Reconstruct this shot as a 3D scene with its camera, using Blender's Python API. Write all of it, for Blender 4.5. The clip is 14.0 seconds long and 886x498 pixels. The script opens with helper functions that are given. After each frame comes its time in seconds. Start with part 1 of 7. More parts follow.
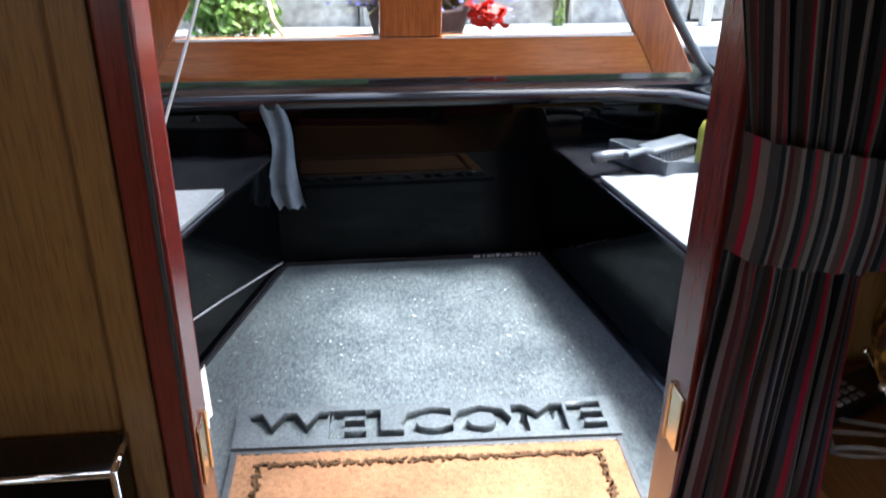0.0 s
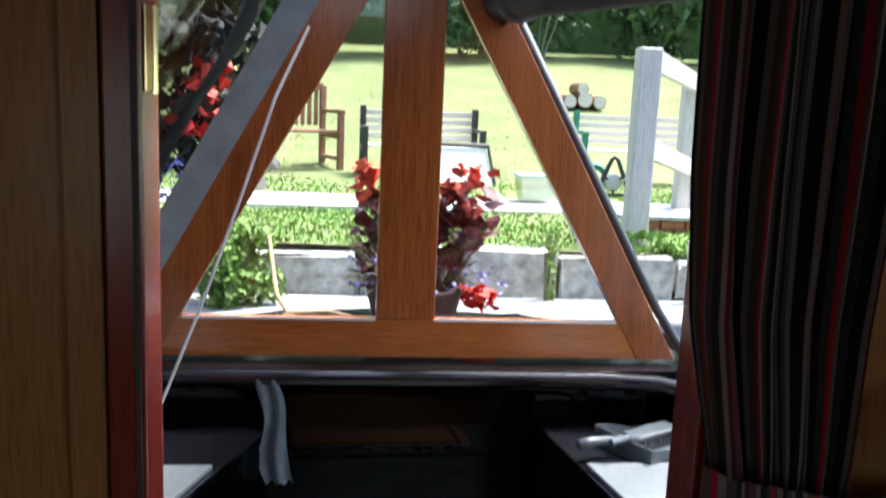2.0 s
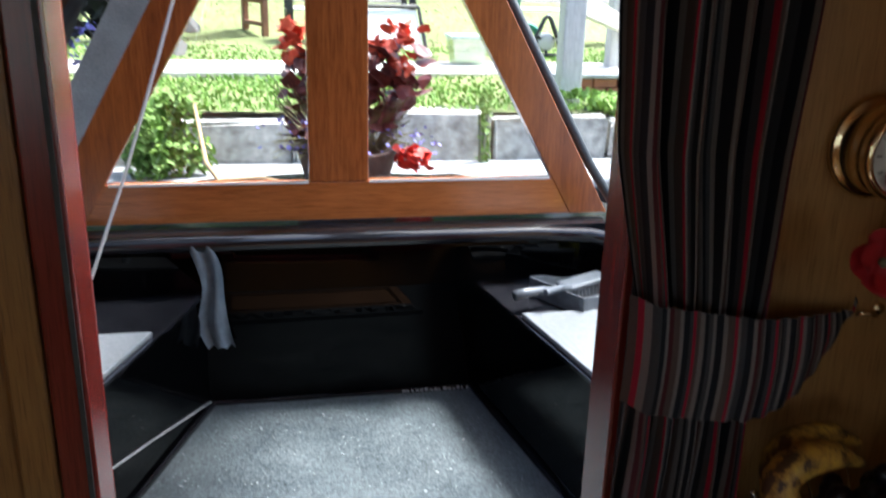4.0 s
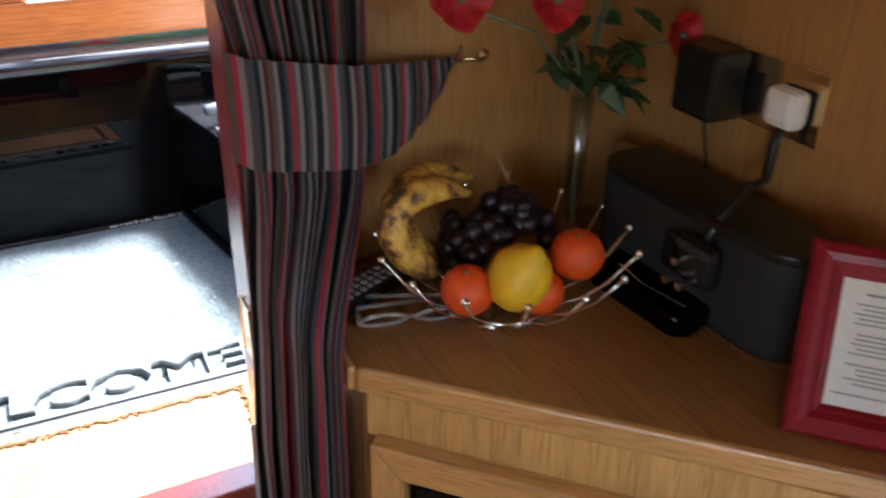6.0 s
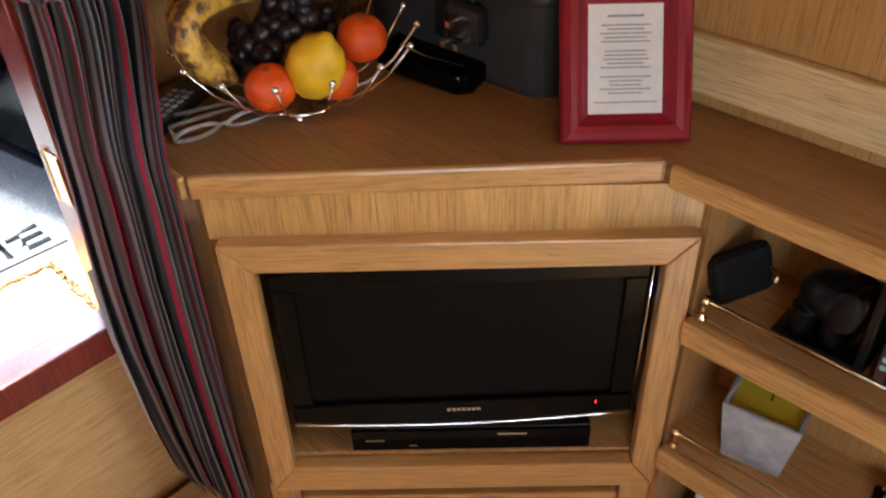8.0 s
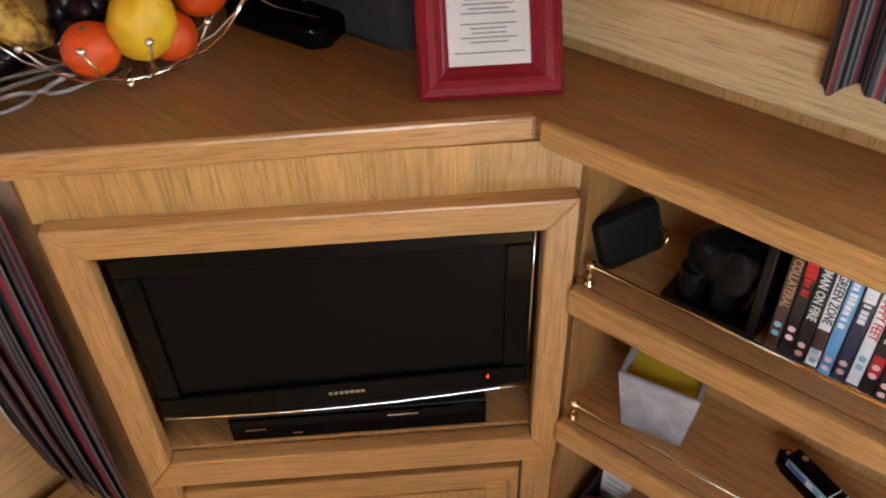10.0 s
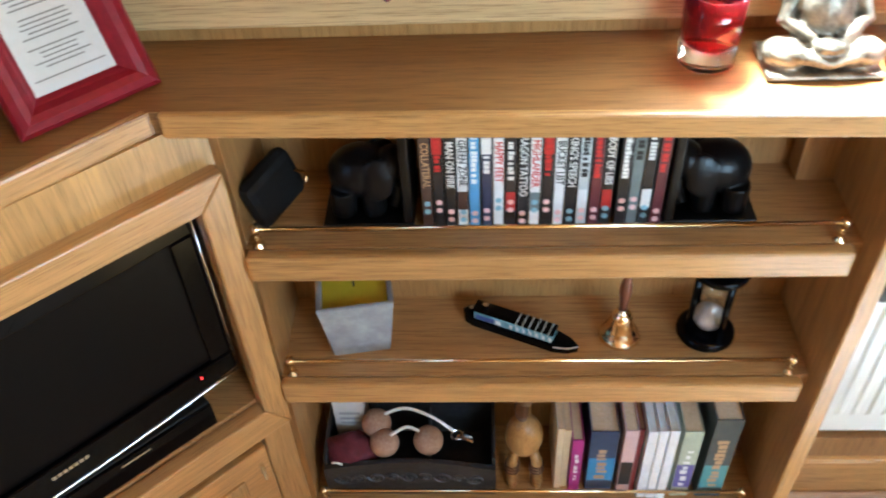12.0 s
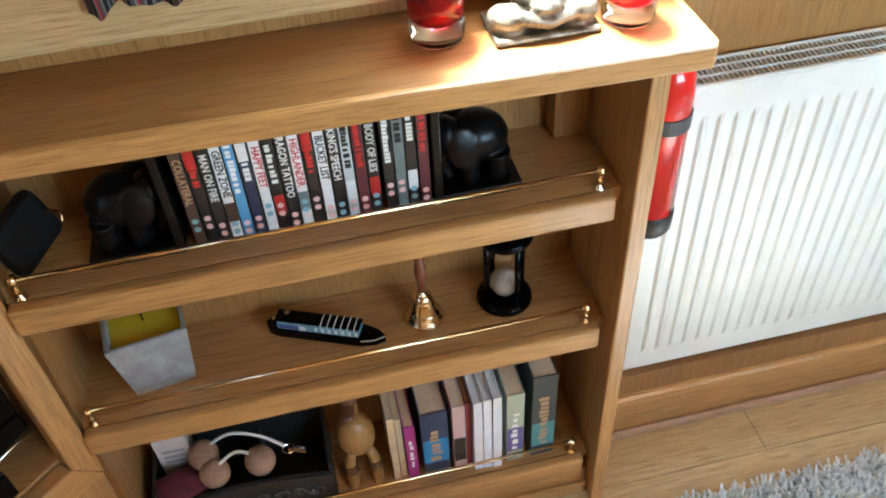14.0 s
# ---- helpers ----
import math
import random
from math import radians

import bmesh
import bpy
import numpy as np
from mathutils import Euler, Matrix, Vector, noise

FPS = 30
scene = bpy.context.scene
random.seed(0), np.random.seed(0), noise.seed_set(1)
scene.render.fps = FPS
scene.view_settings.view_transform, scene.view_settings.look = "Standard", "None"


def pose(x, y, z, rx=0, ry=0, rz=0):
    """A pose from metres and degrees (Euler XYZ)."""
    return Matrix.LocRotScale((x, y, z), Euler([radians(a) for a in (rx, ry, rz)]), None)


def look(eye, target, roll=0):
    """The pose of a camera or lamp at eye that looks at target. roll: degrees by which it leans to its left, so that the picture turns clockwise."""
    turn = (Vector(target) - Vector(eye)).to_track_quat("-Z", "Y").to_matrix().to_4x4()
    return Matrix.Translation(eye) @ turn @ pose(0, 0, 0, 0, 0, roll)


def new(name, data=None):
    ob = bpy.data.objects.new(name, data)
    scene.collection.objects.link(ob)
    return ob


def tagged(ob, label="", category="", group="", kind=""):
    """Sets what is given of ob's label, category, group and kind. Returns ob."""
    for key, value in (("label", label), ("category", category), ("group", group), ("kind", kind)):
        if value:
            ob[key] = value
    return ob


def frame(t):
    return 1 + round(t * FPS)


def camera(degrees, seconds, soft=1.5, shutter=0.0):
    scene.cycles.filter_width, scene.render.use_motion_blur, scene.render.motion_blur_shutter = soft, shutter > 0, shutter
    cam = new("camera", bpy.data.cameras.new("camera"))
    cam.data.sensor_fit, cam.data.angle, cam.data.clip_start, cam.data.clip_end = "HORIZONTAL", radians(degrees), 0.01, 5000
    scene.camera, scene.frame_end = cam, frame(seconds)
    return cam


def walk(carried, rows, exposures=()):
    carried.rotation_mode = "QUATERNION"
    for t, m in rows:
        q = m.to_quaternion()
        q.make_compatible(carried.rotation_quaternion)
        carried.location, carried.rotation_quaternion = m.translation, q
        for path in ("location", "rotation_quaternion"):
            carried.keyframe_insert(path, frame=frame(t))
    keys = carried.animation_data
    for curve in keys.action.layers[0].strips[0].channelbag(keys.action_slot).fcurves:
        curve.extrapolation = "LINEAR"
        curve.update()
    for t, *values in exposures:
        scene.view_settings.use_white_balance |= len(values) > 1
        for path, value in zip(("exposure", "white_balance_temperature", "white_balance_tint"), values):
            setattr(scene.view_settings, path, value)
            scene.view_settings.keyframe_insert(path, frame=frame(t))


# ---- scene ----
cam = camera(55.0, 14.0, soft=1.9, shutter=0.5)
PATH = [
    (0, (-0.098, -0.814, 1.567), (0.118, 0.962, 0.672), 0.7),
    (0.5, (-0.096, -0.821, 1.587), (0.123, 0.998, 0.784), 1.1),
    (1, (-0.095, -0.828, 1.606), (0.131, 1.034, 0.913), 1.4),
    (1.5, (-0.098, -0.841, 1.646), (0.14, 1.081, 1.146), 2.8),
    (2, (-0.087, -0.861, 1.662), (0.141, 1.097, 1.322), 2.5),
    (2.2, (-0.079, -0.866, 1.678), (0.143, 1.099, 1.383), 2.8),
    (4.5, (-0.08, -0.861, 1.6), (0.4, 0.927, 0.842), 1.2),
    (5, (-0.037, -0.877, 1.566), (0.597, 0.816, 0.711), 1.6),
    (5.5, (0.024, -0.916, 1.555), (0.786, 0.692, 0.644), 1.7),
    (6, (0.073, -0.964, 1.556), (0.905, 0.583, 0.599), 1.1),
    (6.5, (0.035, -0.995, 1.565), (1.113, 0.371, 0.578), 1.7),
    (7, (-0.025, -1.021, 1.558), (1.155, 0.206, 0.51), -0.6),
    (7.5, (-0.055, -1.031, 1.562), (1.147, 0.101, 0.433), -0.8),
    (8, (-0.045, -1.05, 1.53), (1.083, 0.046, 0.294), -1.9),
    (10.5, (0.108, -1.07, 1.478), (1.272, -0.19, 0.109), -2.4),
    (11, (0.061, -1.017, 1.493), (1.399, -0.457, 0.117), -2.2),
    (11.5, (0.025, -1.003, 1.496), (1.454, -0.744, 0.121), -3.6),
    (12, (0.005, -1.007, 1.496), (1.442, -0.909, 0.109), -3.3),
    (12.5, (-0.019, -1.031, 1.495), (1.416, -1.093, 0.104), -3.9),
    (13, (-0.051, -1.051, 1.49), (1.379, -1.267, 0.108), -3.9),
    (13.5, (-0.038, -1.07, 1.483), (1.368, -1.354, 0.089), -3.9),
    (14, (-0.003, -1.089, 1.482), (1.401, -1.348, 0.081), -3.7),
]
EXPO = [(0, 2.6, 5800, 5), (0.5, 2.85, 5800, 5), (1.0, 3.05, 5800, 5), (1.5, 2.6, 5750, 4), (2.0, 1.85, 5950, 4), (2.2, 1.6, 5950, 4), (4.3, 2.3, 5850, 5), (5.0, 2.9, 5800, 5), (5.6, 3.55, 5800, 5), (6.5, 4.4, 6050, 7), (7.5, 4.55, 6300, 9), (8.2, 4.55, 6350, 9), (10.5, 4.9, 6050, 5), (11.3, 5.12, 5650, -2), (12.5, 5.12, 5450, -6), (14.0, 4.72, 5650, -6)]
walk(cam, [(t, look(eye, target, roll)) for t, eye, target, roll in PATH], EXPO)

# ---- light ----
world = bpy.data.worlds.new("sky")
scene.world = world
world.use_nodes = True
wn = world.node_tree.nodes
sky = wn.new("ShaderNodeTexSky")
sky.sky_type = "NISHITA"
sky.sun_disc = False
sky.sun_elevation = radians(64)
sky.sun_rotation = radians(71)
sky.dust_density = 4.0
wn["Background"].inputs[1].default_value = 0.15
world.node_tree.links.new(sky.outputs[0], wn["Background"].inputs[0])
sun = new("sun", bpy.data.lights.new("sun", "SUN"))
sun.data.energy, sun.data.angle, sun.data.color = 3.5, radians(14), (1.0, 0.97, 0.94)
sun.matrix_world = look((5.4, 1.9, 13.0), (0, 0, 0))


def window_light(x, y, z, sy, sz, turn, power):
    lamp = new("window_daylight", bpy.data.lights.new("window_daylight", "AREA"))
    lamp.data.shape, lamp.data.size, lamp.data.size_y, lamp.data.energy = "RECTANGLE", sy, sz, power
    lamp.data.color = (0.94, 1.0, 0.97)
    lamp.matrix_world = pose(x, y, z, 0, turn, 0)


# the two side windows of the cabin
window_light(0.935, -1.72, 1.5, 0.52, 0.92, 90, 1.2)
window_light(-1.04, -2.35, 1.47, 0.62, 1.3, -90, 0.7)

# ---- helpers of this scene ----
def thing(name, at, label, category, group="", kind=""):
    ob = new(name)
    ob.empty_display_size = 0.05
    ob.location = at
    return tagged(ob, label, category, group, kind)


def origin_of(ob):
    v = Vector((0, 0, 0))
    while ob is not None:
        v = v + ob.location
        ob = ob.parent
    return v


def part(name, bm, material, parent=None, label="", smooth=False):
    """Links a bmesh, built in world metres, as one mesh object under its parent."""
    at = origin_of(parent)
    if at.length:
        bmesh.ops.translate(bm, verts=bm.verts, vec=-at)
    me = bpy.data.meshes.new(name)
    bmesh.ops.recalc_face_normals(bm, faces=bm.faces)
    bm.to_mesh(me)
    bm.free()
    if smooth:
        me.shade_smooth()
    me.materials.append(material)
    ob = new(name, me)
    ob.parent = parent
    if label:
        ob["label"] = label
    return ob


def solo(name, bm, material, label, category, at=(0, 0, 0), group="", kind="", smooth=False):
    """A thing that is one mesh."""
    bmesh.ops.translate(bm, verts=bm.verts, vec=-Vector(at))
    ob = part(name, bm, material, None, "", smooth)
    ob.location = at
    return tagged(ob, label, category, group, kind)


def BM():
    return bmesh.new()


def box(bm, x0, x1, y0, y1, z0, z1, bevel=0.0, m=None):
    r = bmesh.ops.create_cube(bm, size=1.0)
    vs = r["verts"]
    for v in vs:
        v.co = Vector((x0 + (v.co.x + 0.5) * (x1 - x0), y0 + (v.co.y + 0.5) * (y1 - y0), z0 + (v.co.z + 0.5) * (z1 - z0)))
    if bevel > 0:
        es = list({e for v in vs for e in v.link_edges})
        out = bmesh.ops.bevel(bm, geom=es, offset=bevel, segments=2, affect="EDGES", profile=0.5)
        vs = list({v for f in out["faces"] for v in f.verts} | {v for v in vs if v.is_valid})
    if m is not None:
        bmesh.ops.transform(bm, matrix=m, verts=vs)
    return bm


def prism(bm, poly, z0, z1, bevel=0.0, m=None):
    """poly: corners in x, y, drawn up from z0 to z1."""
    a = [bm.verts.new((x, y, z0)) for x, y in poly]
    b = [bm.verts.new((x, y, z1)) for x, y in poly]
    n = len(poly)
    fs = [bm.faces.new(a[::-1]), bm.faces.new(b)]
    for i in range(n):
        fs.append(bm.faces.new((a[i], a[(i + 1) % n], b[(i + 1) % n], b[i])))
    vs = a + b
    if bevel > 0:
        es = list({e for f in fs for e in f.edges})
        out = bmesh.ops.bevel(bm, geom=es, offset=bevel, segments=2, affect="EDGES", profile=0.5)
        vs = list({v for f in out["faces"] for v in f.verts} | {v for v in vs if v.is_valid})
    if m is not None:
        bmesh.ops.transform(bm, matrix=m, verts=vs)
    return bm


def frustum(bm, bottom, top, m=None):
    """Joins two rings of as many points into a closed body."""
    a = [bm.verts.new(p) for p in bottom]
    b = [bm.verts.new(p) for p in top]
    n = len(a)
    bm.faces.new(a[::-1])
    bm.faces.new(b)
    for i in range(n):
        bm.faces.new((a[i], a[(i + 1) % n], b[(i + 1) % n], b[i]))
    if m is not None:
        bmesh.ops.transform(bm, matrix=m, verts=a + b)
    return bm


def tube(bm, pts, r, seg=8, r1=None, cap=True):
    """A round rod along points; r1: its radius at the end."""
    pts = [Vector(p) for p in pts]
    rings = []
    side = None
    for i, p in enumerate(pts):
        d = (pts[min(i + 1, len(pts) - 1)] - pts[max(i - 1, 0)]).normalized()
        if side is None:
            side = d.orthogonal().normalized()
        side = (side - d * side.dot(d)).normalized()
        up = d.cross(side)
        rr = r if r1 is None else r + (r1 - r) * i / (len(pts) - 1)
        rings.append([bm.verts.new(p + (side * math.cos(2 * math.pi * k / seg) + up * math.sin(2 * math.pi * k / seg)) * rr) for k in range(seg)])
    for a, b in zip(rings, rings[1:]):
        for k in range(seg):
            bm.faces.new((a[k], a[(k + 1) % seg], b[(k + 1) % seg], b[k]))
    if cap:
        bm.faces.new(rings[0][::-1])
        bm.faces.new(rings[-1])
    return bm


def lathe(bm, profile, at=(0, 0, 0), seg=24, m=None):
    """profile: radius and height, turned round the upright axis."""
    rings, vs = [], []
    for r, z in profile:
        if r < 1e-6:
            ring = [bm.verts.new((0, 0, z))]
        else:
            ring = [bm.verts.new((r * math.cos(2 * math.pi * k / seg), r * math.sin(2 * math.pi * k / seg), z)) for k in range(seg)]
        rings.append(ring)
        vs += ring
    for a, b in zip(rings, rings[1:]):
        for k in range(seg):
            q = [a[k % len(a)], a[(k + 1) % len(a)], b[(k + 1) % len(b)], b[k % len(b)]]
            q = list(dict.fromkeys(q))
            if len(q) > 2:
                bm.faces.new(q)
    t = Matrix.Translation(at) if m is None else m
    bmesh.ops.transform(bm, matrix=t, verts=vs)
    return bm


def ball(bm, at, r, squash=(1, 1, 1), seg=14, m=None):
    out = bmesh.ops.create_uvsphere(bm, u_segments=seg, v_segments=max(6, seg * 2 // 3), radius=1.0)
    t = Matrix.Translation(at) @ (m if m is not None else Matrix.Identity(4)) @ Matrix.Diagonal((r * squash[0], r * squash[1], r * squash[2], 1))
    bmesh.ops.transform(bm, matrix=t, verts=out["verts"])
    return bm


def sheet(rows, skip=None):
    """A cloth from rows of points, with UV u in metres along each row and v down the rows."""
    bm = BM()
    uv = bm.loops.layers.uv.new("UVMap")
    g = [[bm.verts.new(p) for p, _, _ in row] for row in rows]
    for j in range(len(rows) - 1):
        for i in range(len(rows[0]) - 1):
            if skip is not None and skip((rows[j][i][0] + rows[j + 1][i + 1][0]) / 2):
                continue
            f = bm.faces.new((g[j][i], g[j][i + 1], g[j + 1][i + 1], g[j + 1][i]))
            for loop, (jj, ii) in zip(f.loops, ((j, i), (j, i + 1), (j + 1, i + 1), (j + 1, i))):
                loop[uv].uv = rows[jj][ii][1:]
    return bm


def letters(text, size, m, depth=0.0004, bold=0.0):
    """A bmesh of the text, with its middle at m's origin."""
    cu = bpy.data.curves.new("letters", "FONT")
    cu.body, cu.size, cu.align_x, cu.align_y, cu.extrude, cu.resolution_u = text, size, "CENTER", "CENTER", depth, 2
    cu.offset = bold
    ob = new("letters", cu)
    bpy.context.view_layer.update()
    me = bpy.data.meshes.new_from_object(ob.evaluated_get(bpy.context.evaluated_depsgraph_get()))
    bpy.data.objects.remove(ob)
    bpy.data.curves.remove(cu)
    bm = BM()
    bm.from_mesh(me)
    bpy.data.meshes.remove(me)
    bmesh.ops.transform(bm, matrix=m, verts=bm.verts)
    return bm


# ---- materials ----
def material(name, color=(0.5, 0.5, 0.5), rough=0.5, metal=0.0, spec=0.5, coat=0.0):
    mat = bpy.data.materials.new(name)
    mat.use_nodes = True
    b = mat.node_tree.nodes["Principled BSDF"]
    b.inputs["Base Color"].default_value = (*color, 1)
    b.inputs["Roughness"].default_value, b.inputs["Metallic"].default_value = rough, metal
    b.inputs["Specular IOR Level"].default_value, b.inputs["Coat Weight"].default_value = spec, coat
    return mat


def node(mat, kind, **values):
    n = mat.node_tree.nodes.new(kind)
    for k, v in values.items():
        n.inputs[k.replace("_", " ")].default_value = v
    return n


def link(mat, a, b):
    mat.node_tree.links.new(a, b)


def ramp(mat, fac, stops, constant=False):
    r = mat.node_tree.nodes.new("ShaderNodeValToRGB")
    r.color_ramp.interpolation = "CONSTANT" if constant else "LINEAR"
    el = r.color_ramp.elements
    while len(el) < len(stops):
        el.new(0.5)
    for e, (p, c) in zip(el, stops):
        e.position, e.color = p, (*c, 1)
    link(mat, fac, r.inputs[0])
    return r.outputs[0]


def coords(mat, scale, which="Object", turn=0.0):
    tc = mat.node_tree.nodes.new("ShaderNodeTexCoord")
    mp = mat.node_tree.nodes.new("ShaderNodeMapping")
    if turn:
        mp.vector_type = "TEXTURE"
        mp.inputs["Rotation"].default_value = (0, 0, turn)
        scale = tuple(1 / v for v in scale)
    mp.inputs["Scale"].default_value = scale
    link(mat, tc.outputs[which], mp.inputs[0])
    return mp.outputs[0]


def bsdf(mat):
    return mat.node_tree.nodes["Principled BSDF"]


def bump(mat, height, strength, distance=0.002):
    b = node(mat, "ShaderNodeBump", Strength=strength, Distance=distance)
    link(mat, height, b.inputs["Height"])
    link(mat, b.outputs[0], bsdf(mat).inputs["Normal"])


def mixed(mat, a, b, fac=None, value=0.5, mode="MIX"):
    m = mat.node_tree.nodes.new("ShaderNodeMix")
    m.data_type, m.blend_type = "RGBA", mode
    if fac is not None:
        link(mat, fac, m.inputs[0])
    else:
        m.inputs[0].default_value = value
    for sock, v in ((m.inputs[6], a), (m.inputs[7], b)):
        if isinstance(v, tuple):
            sock.default_value = (*v, 1)
        else:
            link(mat, v, sock)
    return m.outputs[2]


def wood(name, dark, light, along="y", rough=0.38, figure=1.0, coat=0.15, cathedral=False, streaky=0.52):
    """Oak-like wood with its grain along one axis."""
    mat = material(name, light, rough, coat=coat)
    bsdf(mat).inputs["Coat Roughness"].default_value = 0.25
    k = {"x": (1.2, 26, 26), "y": (26, 1.2, 26), "z": (26, 26, 1.2), "d": (14, 14, 1.2), "u": (1.2, 26, 26)}[along]
    turn = math.atan2(-0.449, 0.42) if along == "u" else 0.0
    broad = node(mat, "ShaderNodeTexNoise", Scale=1.3 * figure, Detail=3.0, Distortion=1.2 if cathedral else 0.4)
    link(mat, coords(mat, tuple(v * 0.35 for v in k), turn=turn), broad.inputs["Vector"])
    fine = node(mat, "ShaderNodeTexNoise", Scale=7.0, Detail=5.0, Roughness=0.7)
    link(mat, coords(mat, k, turn=turn), fine.inputs["Vector"])
    pores = node(mat, "ShaderNodeTexNoise", Scale=22.0, Detail=2.0)
    link(mat, coords(mat, tuple(v * (0.6 if v < 2 else 1) for v in k), turn=turn), pores.inputs["Vector"])
    base = ramp(mat, broad.outputs[0], [(0.32, dark), (0.68, light)])
    mid = tuple((a + b) / 2 for a, b in zip(dark, light))
    streak = ramp(mat, fine.outputs[0], [(0.33, tuple(v * streaky for v in mid)), (0.6, light)])
    c = mixed(mat, base, streak, value=0.5)
    pc = ramp(mat, pores.outputs[0], [(0.36, (0.5, 0.43, 0.36)), (0.46, (1, 1, 1))])
    c = mixed(mat, c, pc, value=0.65, mode="MULTIPLY")
    link(mat, c, bsdf(mat).inputs["Base Color"])
    bump(mat, fine.outputs[0], 0.12, 0.001)
    return mat


OAK_TOP = wood("oak_veneer_top", (0.2, 0.088, 0.025), (0.3, 0.138, 0.04), "y", 0.33)
OAK_EDGE = wood("oak_solid_edge", (0.387, 0.19, 0.0569), (0.522, 0.277, 0.0949), "y", 0.3, coat=0.3)
OAK_EDGE_D = wood("oak_solid_edge_cross", (0.387, 0.19, 0.0569), (0.522, 0.277, 0.0949), "u", 0.34, streaky=0.6)
OAK_Z = wood("oak_upright", (0.366, 0.179, 0.0569), (0.502, 0.269, 0.0917), "z", 0.36)
OAK_SHELF = wood("oak_shelf", (0.33, 0.158, 0.05), (0.52, 0.268, 0.09), "y", 0.32, cathedral=True)
OAK_WALL = wood("oak_wall_veneer", (0.35, 0.171, 0.0503), (0.437, 0.229, 0.0755), "z", 0.36, figure=0.7, streaky=0.7)
OAK_FASCIA = wood("oak_fascia_veneer", (0.384, 0.198, 0.0578), (0.555, 0.312, 0.102), "z", 0.4, figure=1.6)
# oak with the shade of recesses and gaps mixed in; also the grape stalk
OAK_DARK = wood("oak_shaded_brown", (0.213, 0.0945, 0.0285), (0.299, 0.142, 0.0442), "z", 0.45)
# wall oak darkened to carry the dim light beside the doorway
OAK_BESIDE = wood("shaded_oak_panel", (0.22, 0.105, 0.027), (0.3, 0.15, 0.043), "z", 0.42, figure=0.6)
OAK_PALE = wood("pale_oak_panel", (0.47, 0.28, 0.11), (0.6, 0.39, 0.17), "x", 0.36, figure=0.7, cathedral=True)
PINE = wood("pine_board", (0.49, 0.32, 0.14), (0.62, 0.43, 0.215), "y", 0.42, figure=0.8, cathedral=True, streaky=0.68)
LAMINATE = wood("laminate_floor", (0.5, 0.32, 0.14), (0.62, 0.42, 0.2), "y", 0.28, figure=0.6, cathedral=True)
# varnished hardwood, its tone lifted for light bounced off the deck
MAHOGANY = wood("varnished_hardwood_lit", (0.3, 0.075, 0.015), (0.5, 0.155, 0.034), "x", 0.22, coat=0.5)
# the same wood again, darkened as backlit posts look
MAHOGANY_Z = wood("varnished_hardwood_shaded", (0.2, 0.045, 0.009), (0.38, 0.105, 0.022), "z", 0.22, coat=0.5)
REDWOOD = wood("red_stained_door", (0.12, 0.012, 0.01), (0.2, 0.022, 0.016), "z", 0.25, coat=0.4)


def speckled(name, a, b, scale, rough, strength=0.3, spec=0.5, coat=0.0, metal=0.0, rough2=None, wide=None):
    mat = material(name, a, rough, metal, spec, coat)
    n = node(mat, "ShaderNodeTexNoise", Scale=scale, Detail=6.0, Roughness=0.65)
    link(mat, coords(mat, (1, 1, 1)), n.inputs["Vector"])
    w = node(mat, "ShaderNodeTexNoise", Scale=wide or scale * 0.06, Detail=3.0)
    link(mat, coords(mat, (1, 1, 1)), w.inputs["Vector"])
    c = ramp(mat, n.outputs[0], [(0.35, a), (0.68, b)])
    dim = ramp(mat, w.outputs[0], [(0.3, (0.72, 0.72, 0.72)), (0.7, (1, 1, 1))])
    link(mat, mixed(mat, c, dim, value=1.0, mode="MULTIPLY"), bsdf(mat).inputs["Base Color"])
    if rough2 is not None:
        rr = ramp(mat, w.outputs[0], [(0.35, (rough,) * 3), (0.65, (rough2,) * 3)])
        link(mat, rr, bsdf(mat).inputs["Roughness"])
    bump(mat, n.outputs[0], strength, 0.003)
    return mat


BLACK_GLOSS = speckled("black_gloss_paint", (0.0005, 0.0006, 0.0008), (0.0011, 0.0012, 0.0015), 9, 0.012, 0.003, 0.12, rough2=0.02)
BLACK_LIP = speckled("black_gloss_steel_lip", (0.006, 0.006, 0.008), (0.012, 0.012, 0.014), 14, 0.12, 0.06, 0.6)


